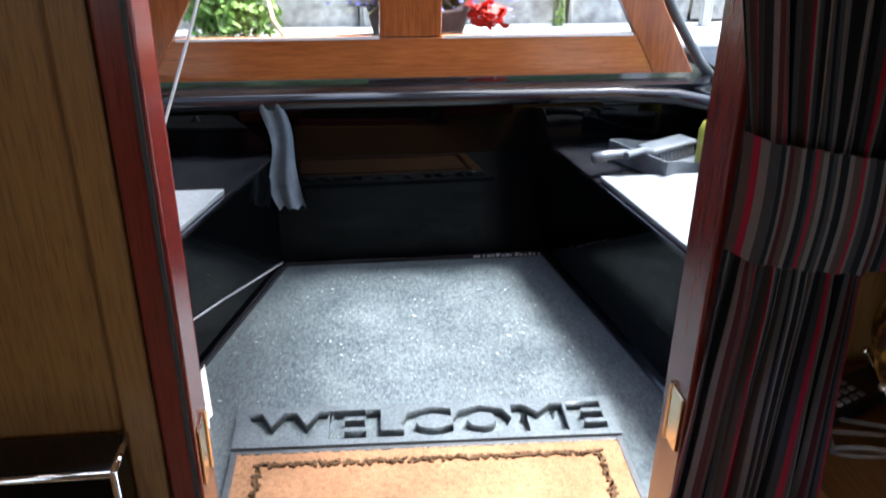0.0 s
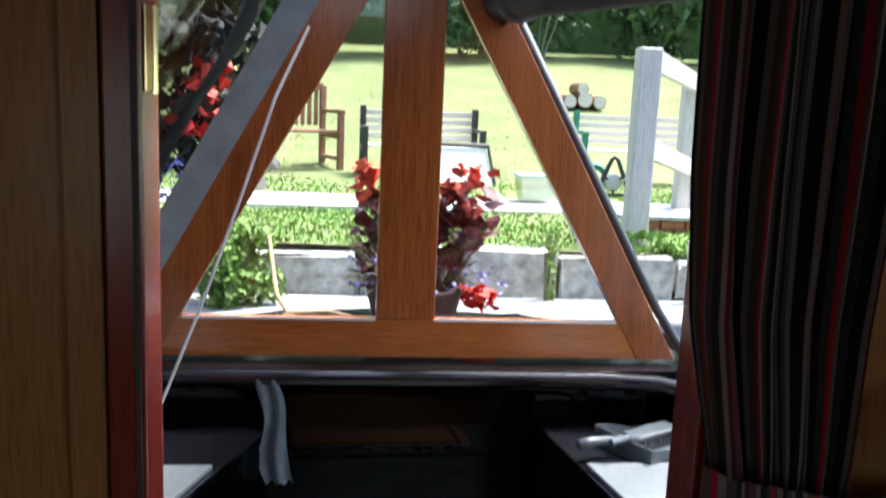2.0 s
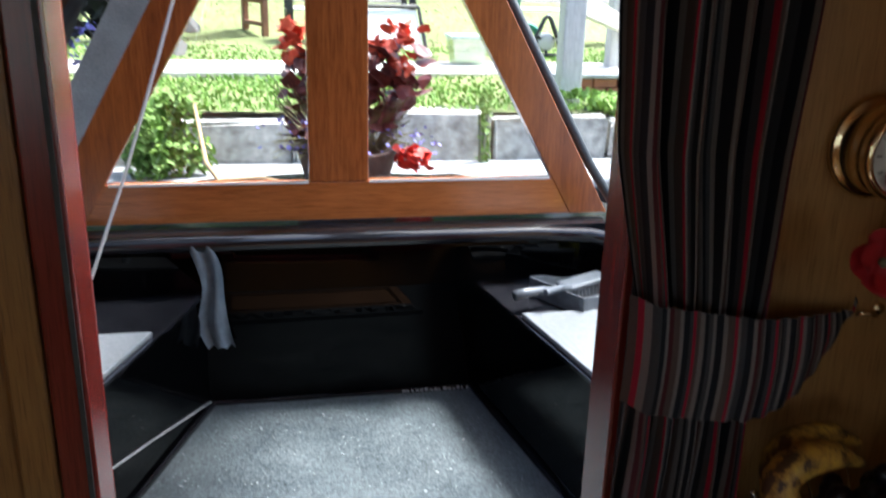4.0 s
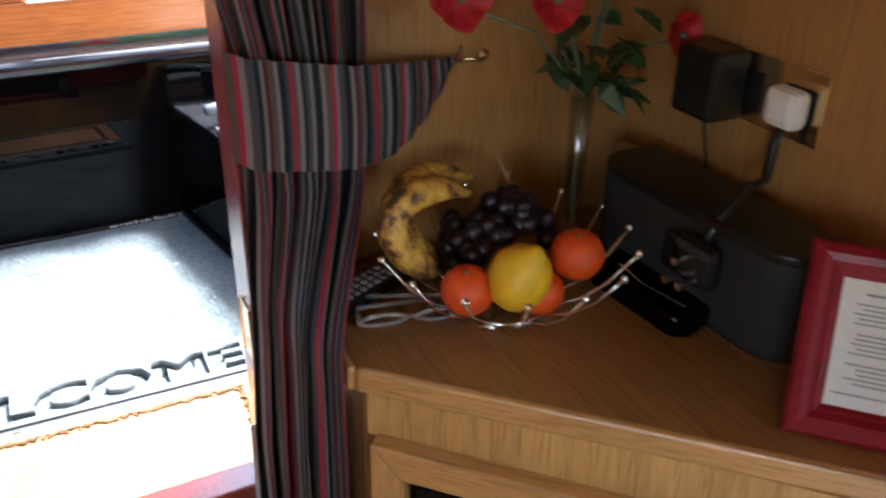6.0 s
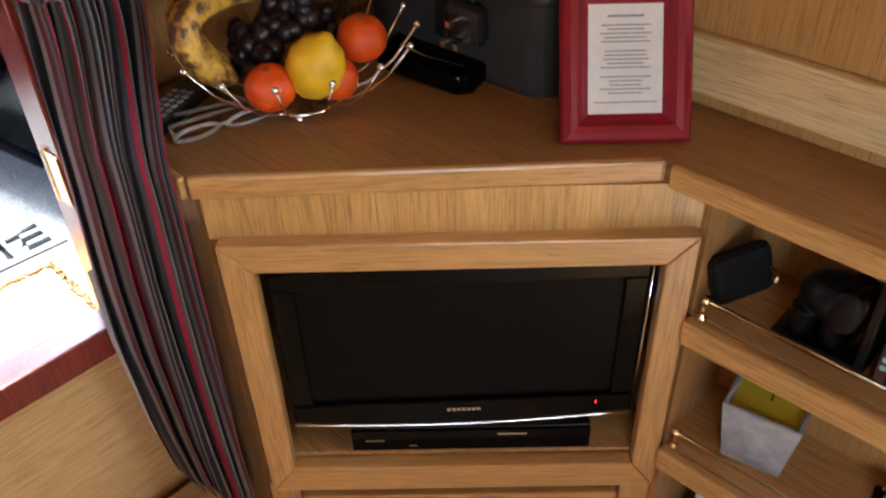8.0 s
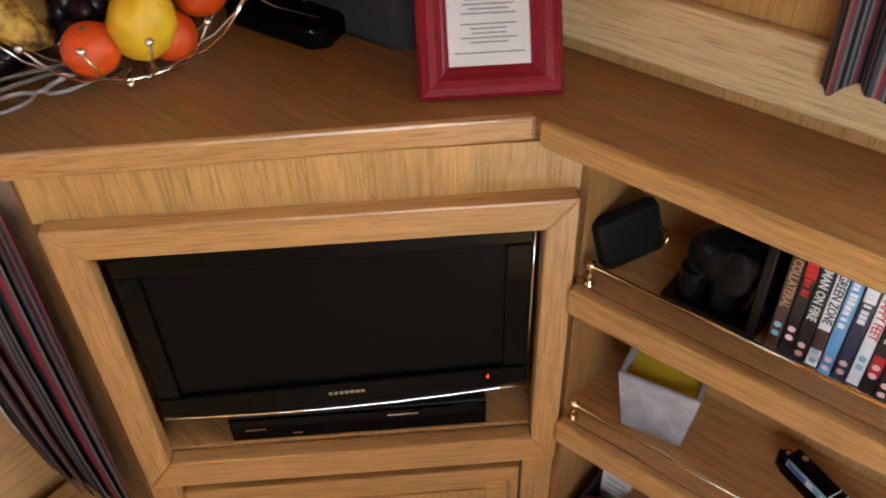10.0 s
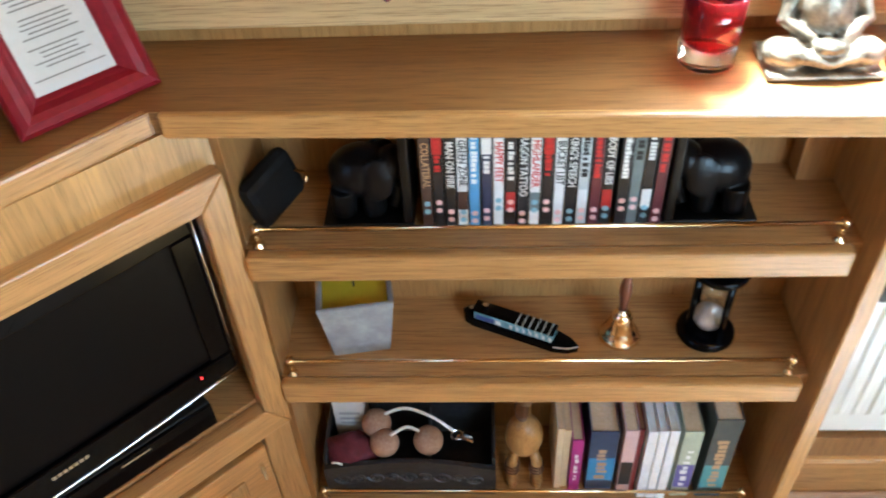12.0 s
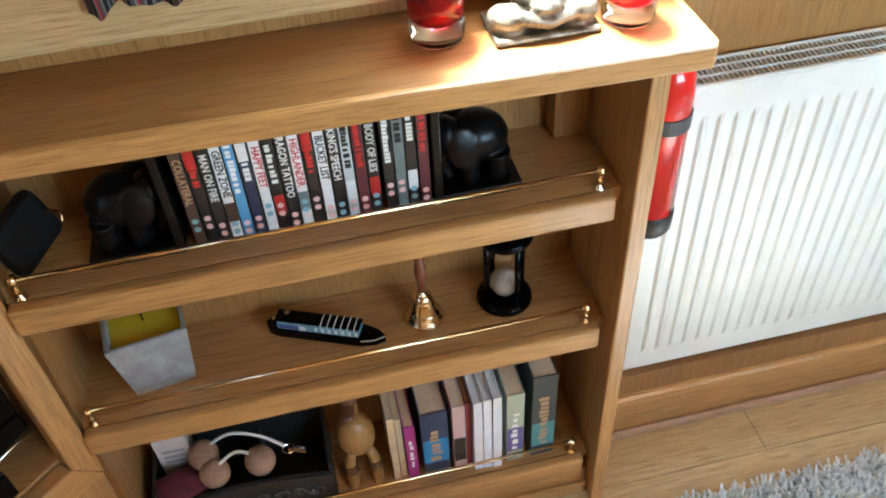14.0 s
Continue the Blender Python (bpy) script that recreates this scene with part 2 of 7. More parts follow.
def worn_deck(name):
    """Dark grit paint, scuffed paler in drifting patches and short scratches."""
    mat = material(name, (0.05, 0.06, 0.065), 0.36, spec=0.6)
    fine = node(mat, "ShaderNodeTexNoise", Scale=170.0, Detail=6.0, Roughness=0.7)
    link(mat, coords(mat, (1, 0.45, 1)), fine.inputs["Vector"])
    drift = node(mat, "ShaderNodeTexNoise", Scale=5.5, Detail=7.0, Roughness=0.68, Distortion=0.5)
    link(mat, coords(mat, (1, 1.3, 1)), drift.inputs["Vector"])
    scuff = node(mat, "ShaderNodeTexNoise", Scale=34.0, Detail=4.0, Roughness=0.75)
    link(mat, coords(mat, (1, 0.5, 1)), scuff.inputs["Vector"])
    paint = ramp(mat, fine.outputs[0], [(0.36, (0.013, 0.019, 0.022)), (0.66, (0.085, 0.102, 0.11))])
    dusty = ramp(mat, fine.outputs[0], [(0.34, (0.045, 0.056, 0.06)), (0.66, (0.135, 0.155, 0.16))])
    f1 = ramp(mat, drift.outputs[0], [(0.36, (0, 0, 0)), (0.74, (0.8, 0.8, 0.8))])
    c = mixed(mat, paint, dusty, f1)
    f2 = ramp(mat, scuff.outputs[0], [(0.66, (0, 0, 0)), (0.76, (0.5, 0.5, 0.5))])
    link(mat, mixed(mat, c, (0.3, 0.32, 0.32), f2), bsdf(mat).inputs["Base Color"])
    link(mat, ramp(mat, drift.outputs[0], [(0.38, (0.3, 0.3, 0.3)), (0.66, (0.5, 0.5, 0.5))]), bsdf(mat).inputs["Roughness"])
    bump(mat, fine.outputs[0], 0.5, 0.003)
    return mat


ANTISLIP = worn_deck("worn_antislip_deck")
LOCKER_TOP = speckled("grey_locker_lid", (0.13, 0.14, 0.15), (0.24, 0.25, 0.26), 160, 0.3, 0.4, 0.5, wide=3.0)
RUBBER = speckled("mat_rubber", (0.03, 0.033, 0.038), (0.06, 0.065, 0.07), 120, 0.5, 0.3)
COIR = speckled("coir_pile", (0.2, 0.1, 0.05), (0.33, 0.18, 0.1), 330, 0.9, 0.9, 0.1, wide=9.0)
COIR_DARK = speckled("coir_dark_line", (0.06, 0.035, 0.02), (0.14, 0.08, 0.04), 330, 0.9, 0.9, 0.1, wide=9.0)
BRASS = material("polished_brass", (0.86, 0.68, 0.42), 0.17, 1.0)
CHROME = material("chrome", (0.78, 0.78, 0.78), 0.12, 1.0)
STEEL = material("brushed_nickel", (0.6, 0.58, 0.55), 0.25, 1.0)
BLACK_PLASTIC = speckled("black_plastic", (0.008, 0.008, 0.009), (0.014, 0.014, 0.015), 300, 0.35, 0.1)
PIANO_BLACK = material("piano_black_plastic", (0.0015, 0.0015, 0.002), 0.04, 0, 0.09, 0.0)
SCREEN = material("tv_panel", (0.0036, 0.003, 0.0032), 0.3, 0, 0.06)
GREY_CLOTH = speckled("speaker_cloth", (0.012, 0.0105, 0.0095), (0.026, 0.023, 0.021), 500, 0.8, 0.5)
WHITE_PAINT = speckled("white_enamel", (0.77, 0.755, 0.69), (0.81, 0.8, 0.74), 30, 0.3, 0.02)
WHITE_PLASTIC = material("white_plastic", (0.75, 0.74, 0.72), 0.35)
PAPER = speckled("printed_paper", (0.7, 0.69, 0.66), (0.76, 0.75, 0.72), 60, 0.6, 0.05)
INK = material("grey_print", (0.22, 0.21, 0.2), 0.7)
RED_LEATHER = speckled("red_frame_lacquer", (0.2, 0.004, 0.013), (0.27, 0.006, 0.02), 60, 0.36, 0.1, 0.35)
RED_GLOSS = material("red_enamel", (0.6, 0.012, 0.012), 0.2, 0, 0.5, 0.5)
DARK_GREY = material("dark_grey_plastic", (0.05, 0.052, 0.055), 0.45)
EBONY = speckled("ebony_carving", (0.0025, 0.0025, 0.003), (0.006, 0.0055, 0.006), 40, 0.3, 0.3, 0.22, coat=0.0)
SOFT_BLACK = speckled("soft_black_leather", (0.003, 0.0026, 0.0024), (0.008, 0.006, 0.0055), 160, 0.75, 0.4, 0.2)
CONCRETE = speckled("grey_concrete", (0.3, 0.3, 0.3), (0.42, 0.42, 0.41), 45, 0.8, 0.4, 0.3, wide=18)
WAX = speckled("yellow_wax", (0.62, 0.5, 0.02), (0.68, 0.56, 0.04), 20, 0.4, 0.05)


def stripes():
    """Woven stripes across the cloth, by its own width in metres."""
    mat = material("striped_curtain", rough=0.85, spec=0.2)
    uv = mat.node_tree.nodes.new("ShaderNodeUVMap")
    sep = mat.node_tree.nodes.new("ShaderNodeSeparateXYZ")
    link(mat, uv.outputs[0], sep.inputs[0])
    mod = mat.node_tree.nodes.new("ShaderNodeMath")
    mod.operation = "MULTIPLY"
    mod.inputs[1].default_value = 1 / 0.145
    link(mat, sep.outputs[0], mod.inputs[0])
    fr = mat.node_tree.nodes.new("ShaderNodeMath")
    fr.operation = "FRACT"
    link(mat, mod.outputs[0], fr.inputs[0])
    bk, dg, gr, br, rd, wn_ = (0.012, 0.013, 0.018), (0.05, 0.05, 0.055), (0.17, 0.155, 0.15), (0.085, 0.06, 0.055), (0.29, 0.013, 0.035), (0.07, 0.015, 0.02)
    c = ramp(mat, fr.outputs[0], [(0, bk), (0.09, gr), (0.13, br), (0.2, rd), (0.245, gr), (0.29, dg), (0.37, bk), (0.43, gr), (0.47, wn_), (0.52, br), (0.58, gr), (0.615, bk),
                                  (0.69, dg), (0.74, rd), (0.78, br), (0.82, gr), (0.86, bk), (0.9, dg), (0.95, gr)], True)
    n = node(mat, "ShaderNodeTexNoise", Scale=900.0, Detail=2.0)
    link(mat, coords(mat, (1, 1, 1)), n.inputs["Vector"])
    w = ramp(mat, n.outputs[0], [(0.3, (0.75, 0.75, 0.75)), (0.7, (1.1, 1.1, 1.1))])
    link(mat, mixed(mat, c, w, value=1.0, mode="MULTIPLY"), bsdf(mat).inputs["Base Color"])
    bump(mat, n.outputs[0], 0.3, 0.001)
    return mat


STRIPES = stripes()
LINING = material("white_lining", (0.75, 0.74, 0.7), 0.85)


def glass(name, color=(1, 1, 1), rough=0.0):
    mat = material(name, color, rough)
    bsdf(mat).inputs["Transmission Weight"].default_value = 1.0
    bsdf(mat).inputs["IOR"].default_value = 1.45
    return mat


GLASS = glass("clear_glass")
RED_GLASS = glass("red_glass", (0.62, 0.02, 0.045), 0.03)
bsdf(RED_GLASS).inputs["Transmission Weight"].default_value = 0.93


def pane_material():
    mat = bpy.data.materials.new("window_pane")
    mat.use_nodes = True
    nt = mat.node_tree
    nt.nodes.remove(nt.nodes["Principled BSDF"])
    tr, gl, mx = nt.nodes.new("ShaderNodeBsdfTransparent"), nt.nodes.new("ShaderNodeBsdfGlossy"), nt.nodes.new("ShaderNodeMixShader")
    gl.inputs["Roughness"].default_value = 0.02
    mx.inputs[0].default_value = 0.05
    nt.links.new(tr.outputs[0], mx.inputs[1])
    nt.links.new(gl.outputs[0], mx.inputs[2])
    nt.links.new(mx.outputs[0], nt.nodes["Material Output"].inputs[0])
    return mat


PANE = pane_material()


def thin_glass(name, tint, gloss):
    mat = pane_material()
    mat.name = name
    for nd in mat.node_tree.nodes:
        if nd.type == "BSDF_TRANSPARENT":
            nd.inputs[0].default_value = (*tint, 1)
        if nd.type == "BSDF_GLOSSY":
            nd.inputs["Roughness"].default_value = 0.12
        if nd.type == "MIX_SHADER":
            nd.inputs[0].default_value = gloss
    return mat


THIN = thin_glass("thin_clear_glass", (0.93, 0.95, 0.94), 0.16)

# ---- the cabin: floor, walls, ceiling ----
HC = 0.977          # height of the worktop
XW = 0.912          # inside of the side wall above the worktop
XL = 0.958          # inside of the hull lining below it
Z1, Z2, Z3 = 0.746, 0.480, 0.114   # tops of the three shelves
XR = 0.79           # line of the brass rails

floor_ = BM()
box(floor_, -1.0, 1.0, -4.0, 0.0, -0.06, -0.012)
floor = part("floor", floor_, DARK_GREY)
tagged(floor, "pale laminate plank floor of the cabin", "floor", kind="structure")
ceil = BM()
box(ceil, -1.05, 1.05, -4.05, 0.06, 1.96, 2.0)
tagged(part("ceiling", ceil, OAK_WALL), "oak-lined cabin ceiling", "ceiling", kind="structure")

w = BM()
box(w, 0.335, XL + 0.05, 0.0, 0.05, 0.0, 1.96)
box(w, -0.315, 0.335, 0.0, 0.05, 0.0, 0.62)
box(w, -0.315, 0.335, 0.0, 0.05, 1.84, 1.96)
tagged(part("wall_front", w, OAK_WALL), "oak veneered bulkhead round the front doorway", "wall", kind="structure")
# this side of the bulkhead has its shade put into the colour
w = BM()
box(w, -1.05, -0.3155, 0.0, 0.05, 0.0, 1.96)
tagged(part("wall_front_beside", w, OAK_BESIDE), "oak veneered bulkhead panel beside the doorway, coloured for shade", "wall", kind="structure")
w = BM()
box(w, XW, XW + 0.05, -1.05, 0.0, HC - 0.030, 1.96)
box(w, XL, XL + 0.05, -4.0, 0.0, 0.0, HC - 0.030)
box(w, XW, XW + 0.05, -4.0, -2.2, HC - 0.030, 1.96)
box(w, XW, XW + 0.05, -2.2, -1.05, HC - 0.030, 1.22)
box(w, XW, XW + 0.05, -2.2, -1.05, 1.80, 1.96)
tagged(part("wall_side", w, OAK_WALL), "oak veneered side wall with a window opening", "wall", kind="structure")
w = BM()
box(w, -1.0, -0.95, -1.65, 0.0, 0.0, 1.96)
box(w, -1.0, -0.95, -4.0, -3.05, 0.0, 1.96)
box(w, -1.0, -0.95, -3.05, -1.65, 0.0, 1.12)
box(w, -1.0, -0.95, -3.05, -1.65, 1.80, 1.96)
tagged(part("wall_opposite", w, OAK_WALL), "oak veneered side wall with a window opening", "wall", kind="structure")
w = BM()
box(w, -1.0, 1.0, -4.05, -4.0, 0.0, 1.96)
tagged(part("wall_back", w, OAK_WALL), "plain oak wall closing the cabin", "wall", kind="structure")
for nm, xx in (("window_1", XW + 0.03), ("window_2", -0.98)):
    wf = BM()
    y0, y1 = (-2.2, -1.05) if xx > 0 else (-3.05, -1.65)
    zl = 1.22 if xx > 0 else 1.12
    for a in ((y0, y0 + 0.03, zl, 1.80), (y1 - 0.03, y1, zl, 1.80), (y0 + 0.03, y1 - 0.03, zl, zl + 0.03), (y0 + 0.03, y1 - 0.03, 1.77, 1.80)):
        box(wf, xx - 0.012, xx + 0.012, *a)
    tagged(part(nm, wf, BRASS), "brass-framed cabin side window", "window", kind="structure")

# pine batten along the side wall, over a dark gap
b = BM()
box(b, XW - 0.02, XW - 0.001, -2.6, -0.002, 1.0, 1.078, 0.004)
tagged(part("trim", b, PINE), "pale knotty pine batten under the window", "trim", kind="structure")

# step panel below the doorway
b = BM()
box(b, -0.315, 0.36, -0.02, -0.001, 0.56, 0.63, 0.004)
box(b, -0.315, 0.36, -0.012, -0.001, 0.25, 0.56)
tagged(part("trim", b, OAK_PALE), "pale oak panel below the door sill", "trim", kind="structure")
step = thing("step", (0, -0.08, 0), "oak step with a metal nosing below the doorway", "step", kind="structure")
b = BM()
box(b, -0.315, 0.36, -0.17, -0.021, 0.0, 0.235, 0.004)
part("riser", b, OAK_PALE, step)
b = BM()
box(b, -0.315, 0.36, -0.182, -0.165, 0.222, 0.24, 0.002)
part("nosing", b, STEEL, step, "bright metal nosing")

# red door frame, sill and the two doors folded outwards
frame_ = thing("door_frame", (0, 0.03, 0.63), "dark red stained hardwood door frame and sill", "door frame", kind="structure")
for sx, nm in ((-1, "jamb"), (1, "jamb")):
    b = BM()
    x0, x1 = (-0.318, -0.281) if sx < 0 else (0.297, 0.33)
    box(b, x0, x1, -0.022, 0.05, 0.63, 1.86, 0.003)
    part(nm, b, REDWOOD, frame_)
b = BM()
box(b, -0.318, 0.33, -0.024, 0.03, 0.6, 0.655, 0.004)
part("sill", b, REDWOOD, frame_)
for x0 in (-0.2905, 0.3065):
    b = BM()
    box(b, x0, x0 + 0.005, -0.0245, -0.0205, 0.66, 1.82)
    part("seal", b, RUBBER, frame_, "dark seal groove between frame and door")
b = BM()
box(b, -0.281, 0.297, -0.022, 0.05, 1.82, 1.86, 0.003)
part("head", b, REDWOOD, frame_)
# cover strip in the same shade-darkened oak
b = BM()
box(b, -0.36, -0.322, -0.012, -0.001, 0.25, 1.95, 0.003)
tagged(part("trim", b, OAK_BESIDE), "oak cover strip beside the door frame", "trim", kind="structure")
for sx, nm in ((-1, "door_1"), (1, "door_2")):
    d = thing(nm, (sx * 0.28, 0.07, 0.68), "dark red stained cabin door folded open outwards", "door", "cabin doors", "structure")
    b = BM()
    x0, x1 = (-0.318, -0.28) if sx < 0 else (0.3, 0.338)
    box(b, x0, x1, 0.062, 0.36, 0.675, 1.84, 0.003)
    pv = Vector((sx * 0.3 + 0.008, 0.062, 0))
    bmesh.ops.transform(b, matrix=Matrix.Translation(pv) @ Matrix.Rotation(radians(48 if sx < 0 else -84), 4, "Z") @ Matrix.Translation(-pv), verts=b.verts)
    part("leaf", b, REDWOOD, d)
    for hz in (0.905, 1.7):
        h = BM()
        x0, x1 = (-0.2808, -0.2775) if sx < 0 else (0.2935, 0.2968)
        box(h, x0, x1, -0.014, 0.018, hz - 0.04, hz + 0.04, 0.001)
        hxx = -0.279 if sx < 0 else 0.2955
        tube(h, [(hxx, 0.022, hz - 0.042), (hxx, 0.022, hz + 0.042)], 0.0045)
        part("hinge", h, BRASS, d, "brass butt hinge")

# ---- the worktop ----
TOP = [(0.36, -0.002), (0.36, -0.232), (0.76, -0.645), (0.737, -1.538), (XW - 0.002, -1.538), (XW - 0.002, -0.002)]
worktop = thing("worktop", (0.7, -0.6, HC - 0.03), "orange-brown oak worktop with solid lighter edging", "worktop")
b = BM()
prism(b, TOP, HC - 0.028, HC)
part("slab", b, OAK_TOP, worktop)


def edging(p, q, mat, proud=0.012, z0=HC - 0.031, z1=HC + 0.0005):
    p, q = Vector((*p, 0)), Vector((*q, 0))
    d = (q - p).normalized()
    n = Vector((-d.y, d.x, 0)) * -1
    bb = BM()
    poly = [p, q, q + n * proud, p + n * proud]
    prism(bb, [(v.x, v.y) for v in poly], z0, z1, 0.004)
    return part("edging", bb, mat, worktop)


edging((0.36, -0.232), (0.36, -0.002), OAK_EDGE, -0.012)
edging((0.355, -0.237), (0.76, -0.645), OAK_EDGE_D, -0.012)
edging((0.752, -0.655), (0.73, -1.545), OAK_EDGE, -0.012)
b = BM()
box(b, 0.737, XW - 0.002, -1.55, -1.5385, HC - 0.031, HC + 0.0005, 0.004)
part("edging", b, OAK_EDGE_D, worktop)

# ---- corner television cabinet, its face across the corner ----
U = Vector((0.42, -0.449, 0)).normalized()
N = Vector((0.449, 0.42, 0)).normalized()
FM = Matrix(((U.x, N.x, 0, 0.37), (U.y, N.y, 0, -0.237), (0, 0, 1, 0), (0, 0, 0, 1)))   # along the face, inwards, up
cab = thing("tv_cabinet", (0.6, -0.3, 0.0), "oak corner cabinet with a framed television recess", "cabinet")


def cpart(name, boxes, mat, parent, label="", bevel=0.003, smooth=False):
    bb = BM()
    for q in boxes:
        box(bb, *q, bevel=bevel, m=FM)
    return part(name, bb, mat, parent, label, smooth)


cpart("fascia", [(-0.004, 0.62, 0.004, 0.02, 0.876, HC - 0.031)], OAK_FASCIA, cab, bevel=0.0)
# mitred frame round the recess
for nm, poly in (("frame_rail", [(0.008, 0.880), (0.617, 0.880), (0.578, 0.836), (0.05, 0.836)]), ("frame_rail", [(0.008, 0.380), (0.05, 0.437), (0.578, 0.437), (0.617, 0.380)]),
                 ("frame_stile", [(0.008, 0.880), (0.05, 0.836), (0.05, 0.437), (0.008, 0.380)]), ("frame_stile", [(0.617, 0.880), (0.617, 0.380), (0.578, 0.437), (0.578, 0.836)])):
    bb = BM()
    prism(bb, poly, -0.02, 0.006, 0.003, m=FM @ Matrix(((1, 0, 0, 0), (0, 0, 1, 0), (0, 1, 0, 0), (0, 0, 0, 1))))
    part(nm, bb, OAK_EDGE_D if nm == "frame_rail" else OAK_Z, cab)
cpart("side_stile", [(-0.004, 0.046, 0.0, 0.018, 0.0, 0.376)], OAK_Z, cab)
cpart("side_stile", [(0.57, 0.62, 0.0, 0.018, 0.0, 0.376)], OAK_Z, cab)
cpart("recess_floor", [(0.0, 0.6, 0.008, 0.26, 0.425, 0.44)], OAK_SHELF, cab)
# recess sides, back and top carry their shade in the wood colour
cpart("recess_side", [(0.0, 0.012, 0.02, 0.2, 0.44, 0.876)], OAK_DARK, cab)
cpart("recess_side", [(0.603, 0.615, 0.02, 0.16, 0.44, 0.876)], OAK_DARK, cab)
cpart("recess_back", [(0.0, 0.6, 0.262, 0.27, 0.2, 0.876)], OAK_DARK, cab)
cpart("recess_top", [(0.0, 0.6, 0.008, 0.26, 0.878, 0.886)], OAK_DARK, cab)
door = cpart("door", [(0.05, 0.565, -0.012, 0.01, 0.03, 0.352)], OAK_EDGE_D, cab)
cpart("door_panel", [(0.1, 0.515, -0.016, -0.011, 0.08, 0.305)], OAK_Z, door, bevel=0.004)
for hz in (0.3, 0.09):
    bb = BM()
    p0, p1 = FM @ Vector((0.548, -0.016, hz - 0.02)), FM @ Vector((0.548, -0.016, hz + 0.02))
    tube(bb, [p0, p1], 0.004)
    part("hinge", bb, CHROME, door, "small bright hinge")
# side panel behind the curtain, its shade put into the oak colour
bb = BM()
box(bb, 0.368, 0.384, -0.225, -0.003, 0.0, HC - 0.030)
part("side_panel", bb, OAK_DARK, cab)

# ---- open shelf unit along the side wall ----
unit = thing("shelf_unit", (0.83, -1.08, 0.0), "open oak shelf unit with three shelves and brass gallery rails", "shelf unit")
b = BM()
box(b, 0.745, XL - 0.012, -1.503, -1.478, 0.0, HC - 0.030, 0.003)
part("end_panel", b, OAK_Z, unit)
b = BM()
prism(b, [(0.792, -0.7), (0.8, -0.684), (XL - 0.012, -0.684), (XL - 0.012, -0.7)], 0.0, HC - 0.030)
part("end_panel", b, OAK_Z, unit)
b = BM()
box(b, XL - 0.011, XL - 0.002, -1.478, -0.7, 0.0, HC - 0.030)
part("back_panel", b, OAK_WALL, unit)
b = BM()
box(b, XL - 0.05, XL - 0.0115, -1.4775, -1.425, Z1 + 0.0005, HC - 0.030, 0.002)
part("batten", b, OAK_Z, unit)
for z in (Z1, Z2, Z3):
    b = BM()
    box(b, 0.786, XL - 0.0115, -1.4775, -0.7, z - 0.02, z)
    shelf = part("shelf", b, OAK_SHELF, unit)
    b = BM()
    box(b, 0.766, 0.7858, -1.466, -0.701, z - 0.043, z + 0.001, 0.005)
    part("lip", b, OAK_EDGE, shelf)
    r = BM()
    tube(r, [(XR, -0.715, z + 0.03), (XR, -1.452, z + 0.03)], 0.0032, 10)
    rail = part("gallery_rail", r, BRASS, unit, "thin polished brass rail", smooth=True)
    for y in (-0.717, -1.449):
        r = BM()
        lathe(r, [(0.0, 0.0005), (0.0085, 0.0005), (0.008, 0.003), (0.004, 0.006), (0.0035, 0.011), (0.005, 0.0145), (0.0032, 0.018), (0.0035, 0.024), (0.0062, 0.027), (0.0075, 0.031), (0.006, 0.036), (0.0, 0.038)], (XR, y, z), 12)
        part("post", r, BRASS, rail, "turned brass rail post", smooth=True)
b = BM()
box(b, 0.775, 0.79, -1.4775, -0.7, 0.0, Z3 - 0.044, 0.003)
box(b, 0.765, 0.775, -1.4775, -0.7, 0.0, 0.03, 0.004)
part("plinth", b, OAK_EDGE, unit)

# ---- television and the player under it ----
tv = thing("television", FM @ Vector((0.315, 0.06, 0.44)), "black flat-screen television with a glossy bezel, switched off", "television")
TM = FM @ Matrix.Translation((0.31, 0.008, 0)) @ Matrix.Rotation(radians(1.8), 4, "Z") @ Matrix.Translation((-0.31, 0, 0))


def tpart(name, boxes, mat, parent, label="", bevel=0.003):
    bb = BM()
    for q in boxes:
        box(bb, *q, bevel=bevel, m=TM)
    return part(name, bb, mat, parent, label)


def bowed(poly, n0, n1, bevel):
    """A bar whose outline lies in the face of the set."""
    bb = BM()
    prism(bb, poly, n0, n1, bevel, m=TM @ Matrix(((1, 0, 0, 0), (0, 0, 1, 0), (0, 1, 0, 0), (0, 0, 0, 1))))
    return bb


TV0, TV1, TVB, TVT = 0.060, 0.572, 0.514, 0.830      # the set's sides, foot and head
S0, S1, SB, ST = 0.092, 0.538, 0.562, 0.790         # the screen
top_arc = [(TV0 + (TV1 - TV0) * k / 12, TVT - 0.012 + 0.012 * math.sin(math.pi * k / 12)) for k in range(13)]
low_arc = [(TV1 - (TV1 - TV0) * k / 12, TVB + 0.012 - 0.012 * math.sin(math.pi * k / 12)) for k in range(13)]
part("bezel", bowed(top_arc + [(TV1, ST), (TV0, ST)], -0.004, 0.04, 0.003), PIANO_BLACK, tv, "glossy bezel, bowed along its head")
part("bezel", bowed(low_arc + [(TV0, SB), (TV1, SB)], -0.004, 0.04, 0.003), PIANO_BLACK, tv, "glossy bezel, bowed along its foot")
tpart("bezel", [(TV0, S0, -0.003, 0.04, SB + 0.0005, ST - 0.0005)], PIANO_BLACK, tv)
tpart("bezel", [(S1, TV1, -0.003, 0.04, SB + 0.0005, ST - 0.0005)], PIANO_BLACK, tv)
tpart("back_shell", [(TV0 + 0.02, TV1 - 0.02, 0.041, 0.075, TVB + 0.02, TVT - 0.02)], BLACK_PLASTIC, tv, bevel=0.008)
